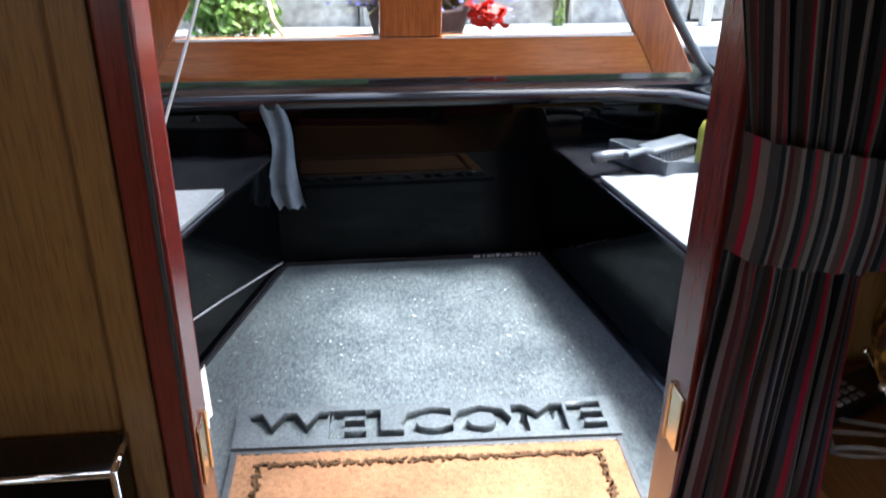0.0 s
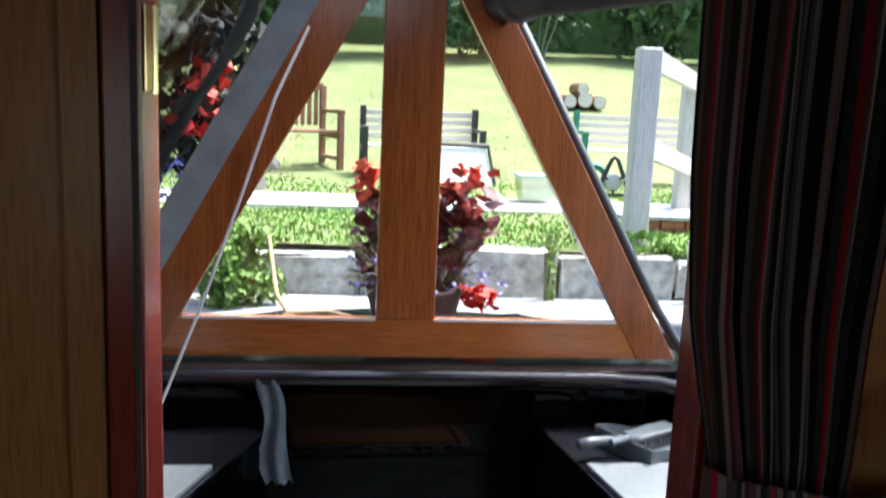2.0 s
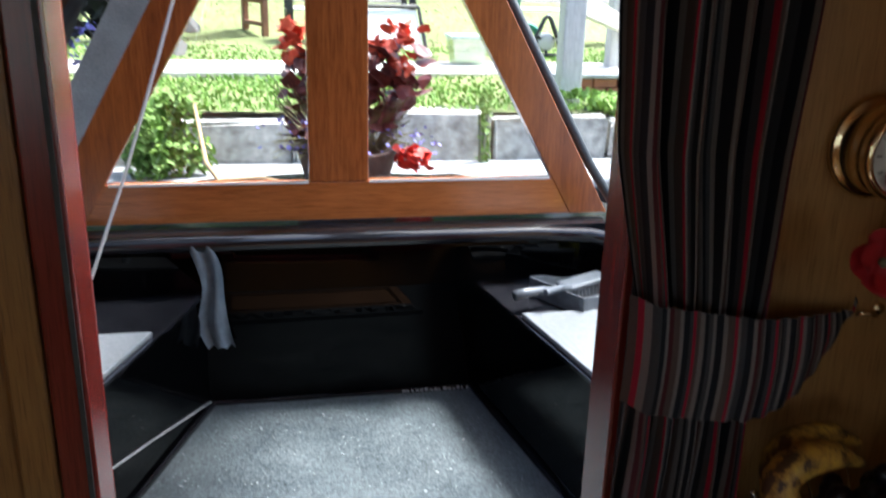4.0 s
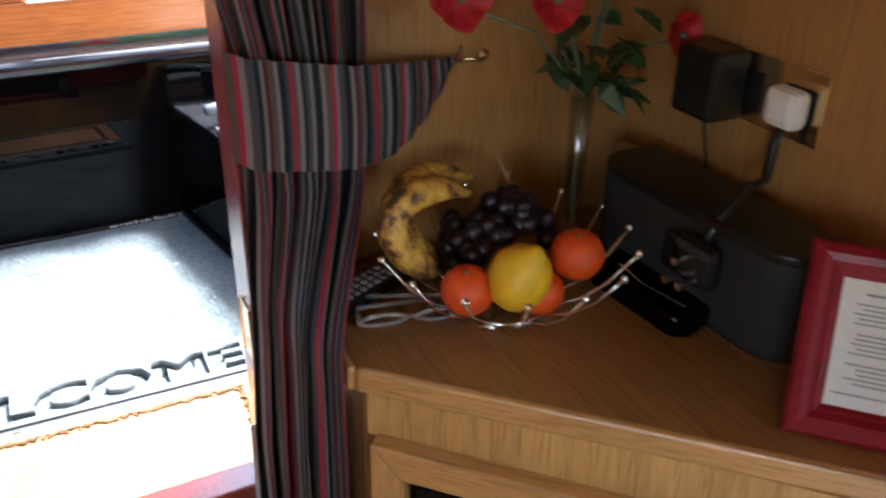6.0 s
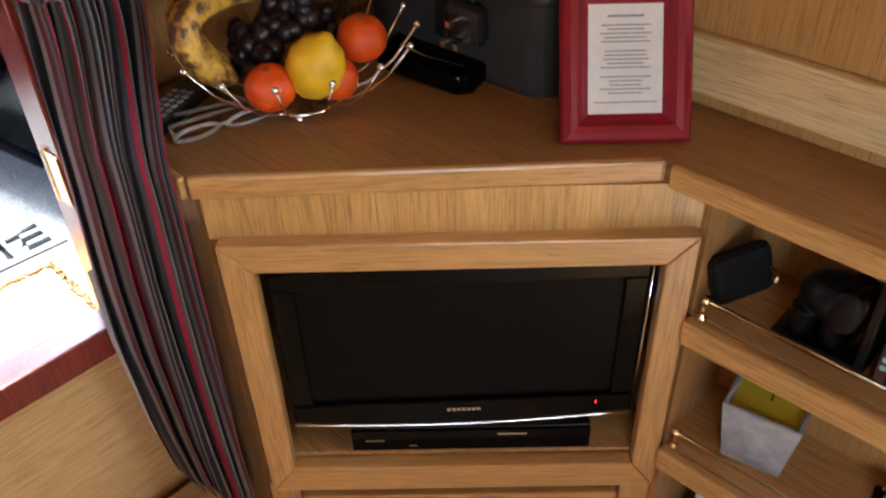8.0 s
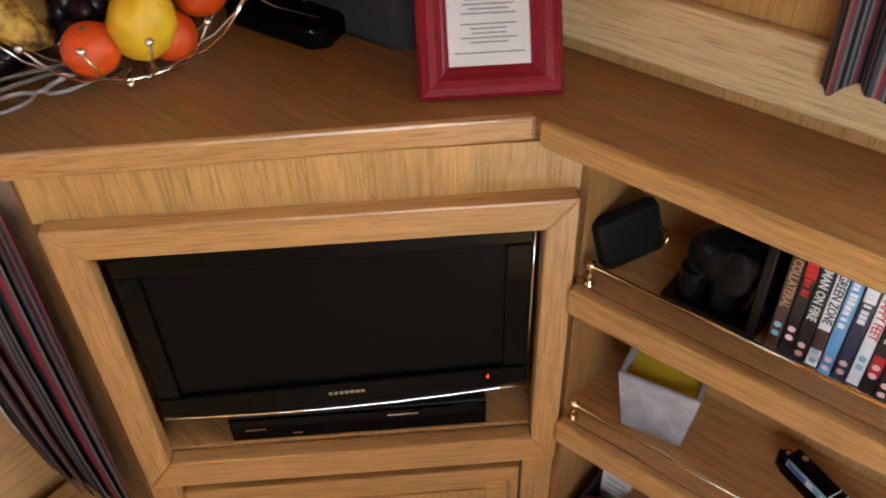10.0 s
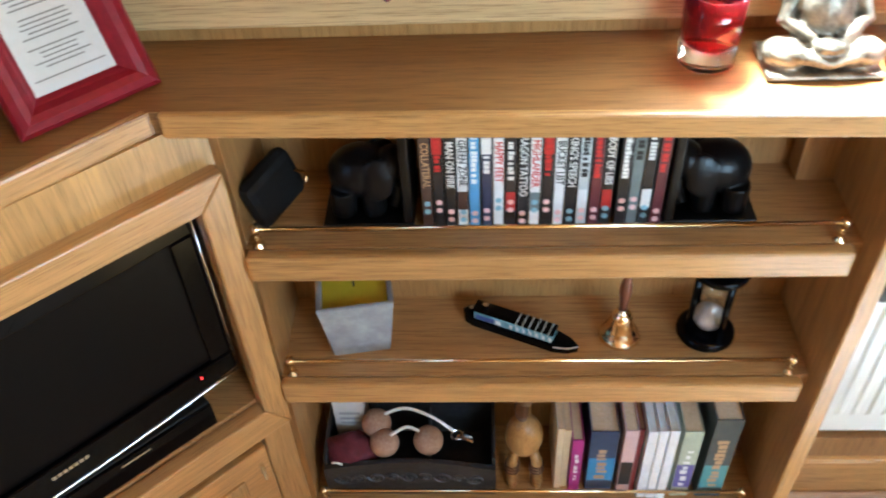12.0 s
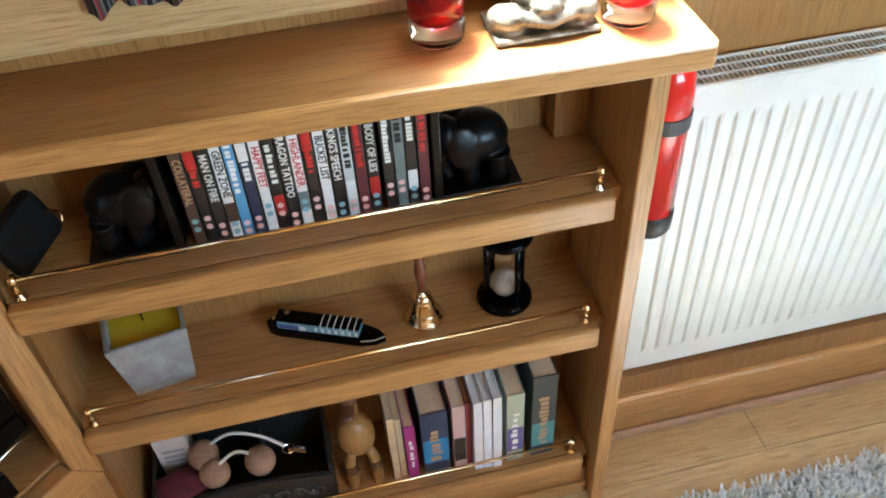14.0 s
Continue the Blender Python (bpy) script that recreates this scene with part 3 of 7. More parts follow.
tpart("screen", [(S0 - 0.001, S1 + 0.001, 0.004, 0.012, SB - 0.001, ST + 0.001)], SCREEN, tv, "matt black screen panel", bevel=0.0)
bb = BM()
tube(bb, [TM @ Vector((u, -0.005, z - 0.002)) for u, z in low_arc], 0.0022, 6)
part("bottom_strip", bb, CHROME, tv, "clear bright lower edge", smooth=True)
bb = BM()
tube(bb, [TM @ Vector((TV1 + 0.001, -0.003, z)) for z in (TVB + 0.014, 0.66, TVT - 0.014)], 0.0014, 6)
part("side_strip", bb, CHROME, tv, "bright side edge", smooth=True)
tpart("badge", [(0.292 + 0.0075 * i, 0.2975 + 0.0075 * i, -0.0052, -0.0035, 0.541, 0.547) for i in range(7)], STEEL, tv, "row of small silver marks", bevel=0.0)
LED = material("standby_red", (0.8, 0.02, 0.02), 0.3)
bsdf(LED).inputs["Emission Color"].default_value = (1, 0.03, 0.03, 1)
bsdf(LED).inputs["Emission Strength"].default_value = 0.12
tpart("standby_light", [(0.5155, 0.5175, -0.0052, -0.0035, 0.545, 0.551)], LED, tv, "tiny red standby light", bevel=0.0)
tpart("stand", [(0.21, 0.42, 0.05, 0.2, 0.4925, 0.5), (0.29, 0.34, 0.055, 0.09, 0.498, 0.55)], PIANO_BLACK, tv, bevel=0.002)
pl = thing("disc_player", FM @ Vector((0.31, 0.1, 0.44)), "slim black disc player under the television", "disc player")
cpart("case", [(0.14, 0.515, 0.014, 0.21, 0.441, 0.491)], BLACK_PLASTIC, pl, bevel=0.003)
cpart("front", [(0.14, 0.515, 0.009, 0.015, 0.4425, 0.489)], PIANO_BLACK, pl, bevel=0.002)
cpart("badge", [(0.163 + 0.005 * i, 0.1665 + 0.005 * i, 0.0082, 0.0094, 0.465, 0.469) for i in range(6)], STEEL, pl, "row of small silver marks", bevel=0.0)
cpart("tray", [(0.37, 0.415, 0.0082, 0.0094, 0.4775, 0.4805)], CHROME, pl, bevel=0.0)
cpart("button", [(0.23, 0.243, 0.0082, 0.0095, 0.452, 0.456)], STEEL, pl, bevel=0.0)

# ---- the well deck at the bow ----
ZD, ZB, ZL = 0.449, 0.787, 0.945    # deck, locker tops, fore deck
YB = 1.34


def side_x(y, sgn):
    """Inner face of the side lockers at y."""
    return -0.289 - (YB - y) * 0.336 if sgn < 0 else 0.465 + (YB - y) * 0.174


b = BM()
box(b, -0.95, 0.95, 0.051, 1.36, ZD - 0.02, ZD)
tagged(part("deck_floor", b, ANTISLIP), "worn dark grey anti-slip floor of the well deck", "deck floor", kind="structure")
b = BM()
# a slightly bulging plate, its head leaning away
front, back = [], []
for j in range(13):
    s = j / 12
    for row, off in ((front, 0.0), (back, 0.02)):
        row.append([b.verts.new((-0.7 + 1.65 * i / 24, YB + off + 0.017 * s - 0.007 * (1 - ((i / 24 - 0.475) / 0.55) ** 2) * (1 - (2 * s - 1) ** 2), ZD + (ZL - 0.02 - ZD) * s)) for i in range(25)])
for g in (front, back):
    for r0, r1 in zip(g, g[1:]):
        for i in range(24):
            b.faces.new((r0[i], r0[i + 1], r1[i + 1], r1[i]))
for i in range(24):
    b.faces.new((front[-1][i], front[-1][i + 1], back[-1][i + 1], back[-1][i]))
tagged(part("wall_bow", b, BLACK_GLOSS, smooth=True), "glossy black painted steel bulkhead at the bow", "bulkhead", kind="structure")
b = BM()
ya = 0.052
box(b, side_x(YB, -1), side_x(YB, 1), YB - 0.006, YB - 0.0005, ZD, ZD + 0.012, 0.002)
tagged(part("baseboard", b, BLACK_LIP), "black weld strip along the foot of the bulkhead", "trim", kind="structure")
for sgn, nm in ((-1, "side_locker"), (1, "side_locker")):
    xo = sgn * 0.97
    lk = thing(nm, (sgn * 0.75, 0.7, ZD), "black painted steel side locker with a grey lid", "locker", "side lockers", "structure")
    poly = [(side_x(ya, sgn), ya), (side_x(YB, sgn), YB - 0.001), (xo, YB - 0.001), (xo, ya)]
    b = BM()
    prism(b, poly if sgn > 0 else poly[::-1], ZD + 0.001, ZB - 0.012)
    part("body", b, BLACK_GLOSS, lk)
    b = BM()
    e = 0.006 * sgn
    poly = [(side_x(ya, sgn) - e, ya), (side_x(YB, sgn) - e, YB - 0.001), (xo, YB - 0.001), (xo, ya)]
    prism(b, poly if sgn > 0 else poly[::-1], ZB - 0.012, ZB, 0.002)
    part("top", b, BLACK_LIP, lk)
    b = BM()
    poly = [(side_x(ya, sgn) + e * 0.5, ya), (side_x(1.066, sgn) + e * 0.5, 1.066), (xo, 1.066), (xo, ya)]
    prism(b, poly if sgn > 0 else poly[::-1], ZB, ZB + 0.014, 0.003)
    part("lid", b, LOCKER_TOP, lk, "raised grey anti-slip lid")
    b = BM()
    tube(b, [(side_x(ya, sgn) - e, ya, ZD + 0.004), (side_x(YB, sgn) - e, YB - 0.004, ZD + 0.004)], 0.009, 6)
    part("weld_bead", b, BLACK_LIP, lk)
    b = BM()
    box(b, *sorted((xo, xo + sgn * 0.02)), 0.05, 1.8, 0.2, ZL - 0.01)
    tagged(part("hull_side", b, BLACK_GLOSS), "black painted steel hull side", "hull", kind="structure")
# seam on one locker face
b = BM()
n0, n1 = Vector((side_x(1.335, -1) + 0.003, 1.335, 0.462)), Vector((side_x(0.62, -1) + 0.003, 0.62, 0.63))
tube(b, [n0, n0.lerp(n1, 0.5) + Vector((0.002, 0, 0.006)), n1], 0.0022, 6)
SEAM = speckled("pale_sealant", (0.2, 0.2, 0.2), (0.45, 0.45, 0.45), 200, 0.5)
tagged(part("trim", b, SEAM), "pale chipped seam on the locker face", "trim", kind="structure")
b = BM()
for k in range(16):
    x = 0.25 + k * 0.0135 + random.uniform(-0.002, 0.002)
    box(b, x, x + random.uniform(0.005, 0.011), YB - 0.0075, YB - 0.0055, ZD + 0.004, ZD + 0.004 + random.uniform(0.004, 0.009))
tagged(part("trim", b, SEAM), "chipped white paint along the bulkhead foot", "trim", kind="structure")

# fore deck with its rounded lip, turning into the gunwales
fd = thing("fore_deck", (0.085, 1.5, ZL - 0.05), "black painted steel fore deck with a rounded lip", "deck", kind="structure")
b = BM()
prism(b, [(-0.72, YB + 0.01), (0.89, YB + 0.01), (0.95, 1.5), (0.8, 1.78), (0.45, 1.98), (0.085, 2.04), (-0.3, 1.98), (-0.64, 1.78), (-0.78, 1.5)], ZL - 0.02, ZL)
part("plate", b, BLACK_LIP, fd)
b = BM()
pts = [(-0.99, 0.06, 0.925), (-0.985, 0.5, 0.925), (-0.95, 0.95, 0.925), (-0.83, 1.2, 0.925), (-0.68, 1.31, 0.925), (-0.5, YB - 0.005, 0.925), (0.085, YB - 0.005, 0.925), (0.62, YB - 0.005, 0.925),
       (0.78, 1.31, 0.922), (0.9, 1.21, 0.915), (0.965, 1.0, 0.91), (0.985, 0.5, 0.91), (0.99, 0.06, 0.91)]
tube(b, pts, 0.022, 12)
part("lip", b, BLACK_LIP, fd, "rounded glossy lip", smooth=True)
b = BM()
for sgn in (-1, 1):
    poly = [(sgn * 0.95, 0.06), (sgn * 0.94 + 0.01, 1.0), (0.085 + sgn * 0.75, 1.33), (0.085 + sgn * 0.9, 1.4), (sgn * 1.06, 1.0), (sgn * 1.06, 0.06)]
    prism(b, poly if sgn > 0 else poly[::-1], 0.925, 0.94, 0.003)
part("gunwale", b, BLACK_LIP, fd)

# triangular hardwood board over the fore deck, with two panes
XC, YC = 0.082, 1.44
SL = 0.562
cb = thing("cratch_board", (XC, YC, ZL + 0.01), "varnished orange hardwood triangular window board", "window board")


def hw(z):
    """Half the width of the glass opening at z."""
    return 0.602 - SL * (z - 1.07)


def slab(name, poly, mat, y0=YC - 0.02, y1=YC + 0.02, parent=cb, label="", bevel=0.003):
    bb = BM()
    prism(bb, poly, -y1, -y0, bevel, m=Matrix(((1, 0, 0, 0), (0, 0, -1, 0), (0, 1, 0, 0), (0, 0, 0, 1))))
    return part(name, bb, mat, parent, label)


zt = 1.985
# lit wood tone on the bottom rail, shaded tone on mullion and rafters
slab("bottom_rail", [(XC - 0.722, 0.957), (XC + 0.722, 0.957), (XC + 0.664, 1.064), (XC - 0.664, 1.064)], MAHOGANY)
slab("mullion", [(XC - 0.081, 1.0655), (XC + 0.081, 1.0655), (XC + 0.081, zt), (XC - 0.081, zt)], MAHOGANY_Z)
for sgn in (-1, 1):
    wdt = 0.118
    poly = [(XC + sgn * (hw(0.957) + 0.004), 0.957), (XC + sgn * (hw(0.957) + wdt), 0.957), (XC + sgn * (hw(2.13) + wdt), 2.13), (XC + sgn * hw(2.0), 2.13), (XC + sgn * hw(2.0), 2.0)]
    poly = [(XC + sgn * (hw(0.957) + 0.004), 0.957), (XC + sgn * (hw(0.957) + wdt), 0.957), (XC + sgn * 0.002, 0.957 + (hw(0.957) + wdt) / SL), (XC + sgn * 0.002, zt + 0.002), (XC + sgn * hw(zt), zt + 0.002)]
    slab("rafter", poly if sgn > 0 else poly[::-1], MAHOGANY_Z, YC - 0.023, YC + 0.023)
    poly = [(XC + sgn * 0.081, 1.066), (XC + sgn * hw(1.066), 1.066), (XC + sgn * 0.081, 1.997)]
    p = slab("pane", poly if sgn > 0 else poly[::-1], PANE, YC - 0.002, YC + 0.002, bevel=0)
    p.visible_shadow = False
    bb = BM()
    o = hw(0.957) + wdt + 0.012
    tube(bb, [(XC + sgn * (o + 0.06), YC, 0.93), (XC + sgn * (o + 0.01), YC, 0.985), (XC + sgn * (o - 0.07), YC, 1.1), (XC + sgn * (o - SL * 1.1), YC, 0.957 + 1.1)], 0.014, 8)
    part("rubber_seal", bb, RUBBER, cb, "black rubber edge seal", smooth=True)
bb = BM()
box(bb, XC - 0.6, XC - 0.083, YC - 0.024, YC - 0.0205, 1.062, 1.069)
box(bb, XC + 0.083, XC + 0.6, YC - 0.024, YC - 0.0205, 1.062, 1.069)
part("bead", bb, WHITE_PAINT, cb, "pale glazing bead")

# canvas cover: closed on one side with a clear window, rolled up on the other
CANVAS = speckled("dark_canvas", (0.012, 0.012, 0.014), (0.025, 0.025, 0.028), 300, 0.7, 0.3)
WEB = speckled("grey_webbing", (0.25, 0.27, 0.28), (0.36, 0.38, 0.39), 200, 0.7, 0.3)
cover = thing("canvas_cover", (-0.4, 0.8, 0.95), "dark canvas bow cover with a creased clear window and grey webbing", "cover")


def side_cover(y, z, off=0.0):
    """A place on the sloping closed side."""
    o = hw(z) + 0.23 + off
    return Vector((XC - o - (YC - y) * 0.04, y, z))


rows = []
for j in range(13):
    z = 0.95 + 1.2 * j / 12
    rows.append([(side_cover(0.06 + 1.34 * i / 20, z, 0.012 * math.sin(i * 1.7 + j * 0.9) + 0.02), 0.067 * i, z) for i in range(21)])
part("canvas", sheet(rows, lambda p: 1.17 < p.z < 1.93 and 0.36 < p.y < 1.2), CANVAS, cover, smooth=True)
rows = []
for j in range(13):
    z = 1.12 + 0.85 * j / 12
    rows.append([(side_cover(0.3 + 0.95 * i / 16, z, 0.008 * math.sin(i * 2.3 + j * 1.3) - 0.012), 0.06 * i, z) for i in range(17)])
CLEARW = thin_glass("creased_clear_plastic", (0.3, 0.31, 0.31), 0.16)
part("clear_window", sheet(rows), CLEARW, cover, "creased clear plastic window", smooth=True)
bb = BM()
a0, a1 = side_cover(1.405, 0.98, -0.115), side_cover(1.405, 2.1, -0.115)
q, q2 = Vector((-0.09, -0.005, 0.0)), Vector((0.0, -0.004, 0.0))
frustum(bb, [a0, a0 + q, a0 + q + q2, a0 + q2], [a1, a1 + q, a1 + q + q2, a1 + q2])
part("webbing", bb, WEB, cover, "grey webbing strip")
bb = BM()
tube(bb, [(XC + 0.06, 1.43, 2.15), (XC + 0.06, 0.7, 2.13), (XC + 0.06, 0.06, 2.12)], 0.02, 8)
part("ridge_pole", bb, MAHOGANY, cover)
rows = []
for j in range(6):
    s = j / 5
    rows.append([(Vector((XC + 0.03 + 0.2 * s, 0.06 + 1.36 * i / 12, 2.17 - 0.3 * s + 0.01 * math.sin(i * 1.9))), i * 0.11, s) for i in range(13)])
part("top_flap", sheet(rows), CANVAS, cover, smooth=True)
roll = thing("rolled_cover", (0.35, 0.9, 1.85), "dark canvas side rolled up and strapped under the ridge", "cover")
bb = BM()
tube(bb, [(0.30, 1.40, 1.93), (0.34, 1.1, 1.915), (0.45, 0.7, 1.905), (0.6, 0.3, 1.9), (0.66, 0.07, 1.9)], 0.052, 12)
part("roll", bb, CANVAS, roll, smooth=True)
for i, (x, y) in enumerate(((0.32, 1.25), (0.5, 0.55))):
    bb = BM()
    lathe(bb, [(0.0, -0.02), (0.055, -0.02), (0.057, 0), (0.055, 0.02), (0, 0.02)], seg=14, m=look((x, y, 1.915), (x + 0.13, y - 0.3, 1.91)))
    part("strap", bb, RUBBER, roll)

# white cord hanging from the cover to the locker
bb = BM()
tube(bb, [(-0.17, 0.92, 1.8), (-0.234, 0.9, 1.656), (-0.3, 0.9, 1.456), (-0.381, 0.9, 1.224), (-0.445, 0.9, 1.06), (-0.5, 0.9, 0.92), (-0.53, 0.9, 0.803)], 0.0035, 6)
solo("cord", bb, LINING, "thin white cord hanging from the cover", "cord", (-0.53, 0.9, 0.8))

# door mat: coir in a rubber tray with cut-out letters
mat_ = thing("door_mat", (0.04, 0.4, ZD), "coir door mat in a black rubber tray with cut-out letters", "door mat")
X0, X1, Y0, Y1 = -0.352, 0.428, 0.13, 0.52
YT = 0.645
bb = BM()
box(bb, X0, X1, Y1, YT, ZD + 0.0005, ZD + 0.021)
MAT_RUBBER = speckled("grey_mat_rubber", (0.05, 0.06, 0.066), (0.12, 0.135, 0.145), 150, 0.4, 0.3)
slabob = part("letter_border", bb, MAT_RUBBER, mat_, "rubber border with WELCOME cut out")
cut = letters("WELCOME", 0.115, Matrix.Translation((0.04, 0.578, ZD + 0.01)) @ Matrix.Diagonal((1.3, 1.0, 1.0, 1)), 0.04, 0.0062)
cm = bpy.data.meshes.new("cutter")
bmesh.ops.remove_doubles(cut, verts=cut.verts, dist=1e-5)
cut.to_mesh(cm)
cut.free()
cob = new("cutter", cm)
cob.location = (0, 0, 0)
md = slabob.modifiers.new("cut", "BOOLEAN")
md.object, md.operation, md.solver = cob, "DIFFERENCE", "EXACT"
md.use_self = True
bpy.context.view_layer.update()
done = bpy.data.meshes.new_from_object(slabob.evaluated_get(bpy.context.evaluated_depsgraph_get()))
slabob.modifiers.clear()
slabob.data = done
bpy.data.objects.remove(cob)
bb = BM()
for q in ((X0, X0 + 0.014, Y0, Y1), (X1 - 0.014, X1, Y0, Y1), (X0 + 0.014, X1 - 0.014, Y0, Y0 + 0.014), (X0 + 0.014, X1 - 0.014, Y1 - 0.012, Y1)):
    box(bb, *q, ZD + 0.0005, ZD + 0.015, 0.002)
part("tray_rim", bb, RUBBER, mat_)


def pile(x0, x1, y0, y1, z, n, m):
    """Coir: a lumpy pad."""
    b2 = BM()
    nx, ny = n
    g = [[b2.verts.new((x0 + (x1 - x0) * i / nx, y0 + (y1 - y0) * j / ny, z + random.uniform(-0.0025, 0.0025))) for i in range(nx + 1)] for j in range(ny + 1)]
    for j in range(ny):
        for i in range(nx):
            b2.faces.new((g[j][i], g[j][i + 1], g[j + 1][i + 1], g[j + 1][i]))
    return part(m, b2, COIR, mat_, "", True)


pile(X0 + 0.014, X1 - 0.014, Y0 + 0.014, Y1 - 0.012, ZD + 0.014, (150, 76), "coir_pad")
bb = BM()
for x0, x1, y0, y1 in ((X0 + 0.055, X1 - 0.055, Y1 - 0.052, Y1 - 0.043), (X0 + 0.055, X0 + 0.064, Y0 + 0.05, Y1 - 0.052), (X1 - 0.064, X1 - 0.055, Y0 + 0.05, Y1 - 0.052), (X0 + 0.055, X1 - 0.055, Y0 + 0.05, Y0 + 0.059)):
    n = int(max(x1 - x0, y1 - y0) / 0.006)
    for k in range(n):
        u = (k + random.random()) / n
        cx = x0 + (x1 - x0) * (u if x1 - x0 > y1 - y0 else random.random())
        cy = y0 + (y1 - y0) * (u if x1 - x0 <= y1 - y0 else random.random())
        a = random.uniform(0, 3.14)
        box(bb, -0.006, 0.006, -0.003, 0.003, 0.010, 0.0185, m=Matrix.Translation((cx, cy, ZD)) @ Matrix.Rotation(a, 4, "Z"))
part("dark_line", bb, COIR_DARK, mat_, "dark dyed border line")
mat_.rotation_euler.z = -0.038

# ---- curtains ----
def lerp_table(table, z):
    """Straight lines between rows of z and values, highest first."""
    for (za, *a), (zb, *c) in zip(table, table[1:]):
        if za >= z >= zb:
            s = (za - z) / (za - zb) if za > zb else 0
            return [p + (q - p) * s for p, q in zip(a, c)]
    return table[-1][1:] if z < table[-1][0] else table[0][1:]


def folds(u, n, j):
    return math.sin(2 * math.pi * n * u + 0.6 * math.sin(7 * u + j * 0.11)) + 0.35 * math.sin(2 * math.pi * n * 2.3 * u + 1.0)


def hanging(table, n, width, z0, z1, rows_n, cols, y0, side=False):
    """Gathered cloth: table of z, left, right, depth of folds, sway."""
    rows = []
    for j in range(rows_n + 1):
        z = z0 + (z1 - z0) * j / rows_n
        lo, hi, amp = lerp_table(table, z)
        row = []
        for i in range(cols + 1):
            u = i / cols
            a = lo + (hi - lo) * (u + 0.012 * math.sin(u * 23 + j * 0.05))
            o = y0 + amp * folds(u, n, j)
            zz = z + (0.006 * math.sin(u * 31) if j == rows_n else 0)
            row.append((Vector((o, a, zz)) if side else Vector((a, o, zz)), u * width, z))
        rows.append(row)
    return rows


curtain = thing("curtain", (0.36, -0.06, 0.28), "striped red, black and grey curtain tied back beside the doorway", "curtain")
TAB = [(1.95, 0.243, 0.47, 0.022), (1.6, 0.252, 0.46, 0.022), (1.45, 0.264, 0.452, 0.021), (1.32, 0.292, 0.452, 0.018), (1.27, 0.302, 0.452, 0.014), (1.22, 0.298, 0.448, 0.012), (1.17, 0.293, 0.443, 0.013),
       (1.1, 0.292, 0.442, 0.02), (0.95, 0.286, 0.436, 0.023), (0.78, 0.274, 0.428, 0.023), (0.65, 0.272, 0.428, 0.024), (0.45, 0.284, 0.442, 0.024), (0.35, 0.296, 0.445, 0.026), (0.29, 0.305, 0.43, 0.026)]
rows = hanging(TAB, 5, 0.55, 1.95, 0.30, 60, 130, -0.062)
for row in rows:
    for p, along, z in row:
        lo, hi, amp = lerp_table(TAB, z)
        fall = min(max((1.12 - z) / 0.12, 0), 1)
        u = min(max((p.x - lo) / (hi - lo), 0), 1)
        p.x += (lo + (0.343 - lo) * u - p.x) * fall          # clear of the cabinet's side
        p.y -= 0.15 * u * fall
part("cloth", sheet(rows), STRIPES, curtain, smooth=True)
rows = []
for j in range(31):
    z = 0.78 + (0.42 - 0.78) * j / 30
    lo, hi, amp = lerp_table(TAB, z)
    rows.append([(Vector((lo - 0.0015 + 0.015 * i, -0.045 + 0.006 * i, z)), 0.01 * i, z) for i in range(3)])
part("lining", sheet(rows), LINING, curtain, "white lining edge", smooth=True)
tie = thing("curtain_tieback", (0.45, -0.05, 1.2), "striped cloth tieback round the curtain, hooked to the bulkhead", "tieback")
rows = []
for j in range(9):
    s = j / 8
    row = []
    for i in range(61):
        u = i / 60
        x = 0.284 + 0.324 * u
        top = 1.305 - 0.058 * u
        low = 1.178 - 0.05 * math.sin(min(u / 0.62, 1) * 1.57) * 0.5 + max(0, (u - 0.5) / 0.5) ** 2.2 * 0.11
        y = -0.098 + 0.03 * (1 - min(u / 0.06, 1)) + 0.09 * max(0, (u - 0.42) / 0.58) ** 1.2 - 0.006 * math.sin(s * 3.14) + 0.0025 * math.sin(u * 70)
        row.append((Vector((x, y, top + (low - top) * s)), u * 0.46 + 0.02, s))
    rows.append(row)
part("band", sheet(rows), STRIPES, tie, smooth=True)
b = BM()
tube(b, [(0.603, -0.012, 1.24), (0.615, -0.02, 1.246), (0.627, -0.022, 1.243), (0.638, -0.012, 1.236), (0.638, -0.001, 1.236)], 0.0028, 8)
tube(b, [(0.645, -0.001, 1.243), (0.645, -0.005, 1.243)], 0.008, 10)
part("hook", b, BRASS, tie, "small brass hook", smooth=True)
side_curtain = thing("curtain", (0.885, -1.06, 1.04), "short striped curtain at the side window", "curtain")
TAB2 = [(1.9, -1.24, -0.86, 0.009), (1.05, -1.225, -0.885, 0.009)]
part("cloth", sheet(hanging(TAB2, 8, 1.1, 1.9, 1.05, 14, 140, XW - 0.036, True)), STRIPES, side_curtain, smooth=True)
b = BM()
tube(b, [(XW - 0.045, -0.8, 1.9), (XW - 0.045, -2.3, 1.9)], 0.006, 8)
part("rod", b, BRASS, side_curtain)

# ---- clock on the bulkhead ----
clock = thing("ship_clock", (0.607, -0.03, 1.445), "round brass ship clock with a white dial on the bulkhead", "clock")
CM = Matrix.Translation((0.599, -0.001, 1.448)) @ Matrix.Rotation(radians(90), 4, "X")
b = BM()
lathe(b, [(0.0, 0.0), (0.061, 0.0), (0.062, 0.005), (0.057, 0.009), (0.051, 0.011), (0.05, 0.04), (0.053, 0.045), (0.054, 0.056), (0.051, 0.062), (0.046, 0.061), (0.045, 0.055), (0.0, 0.055)], seg=36, m=CM)
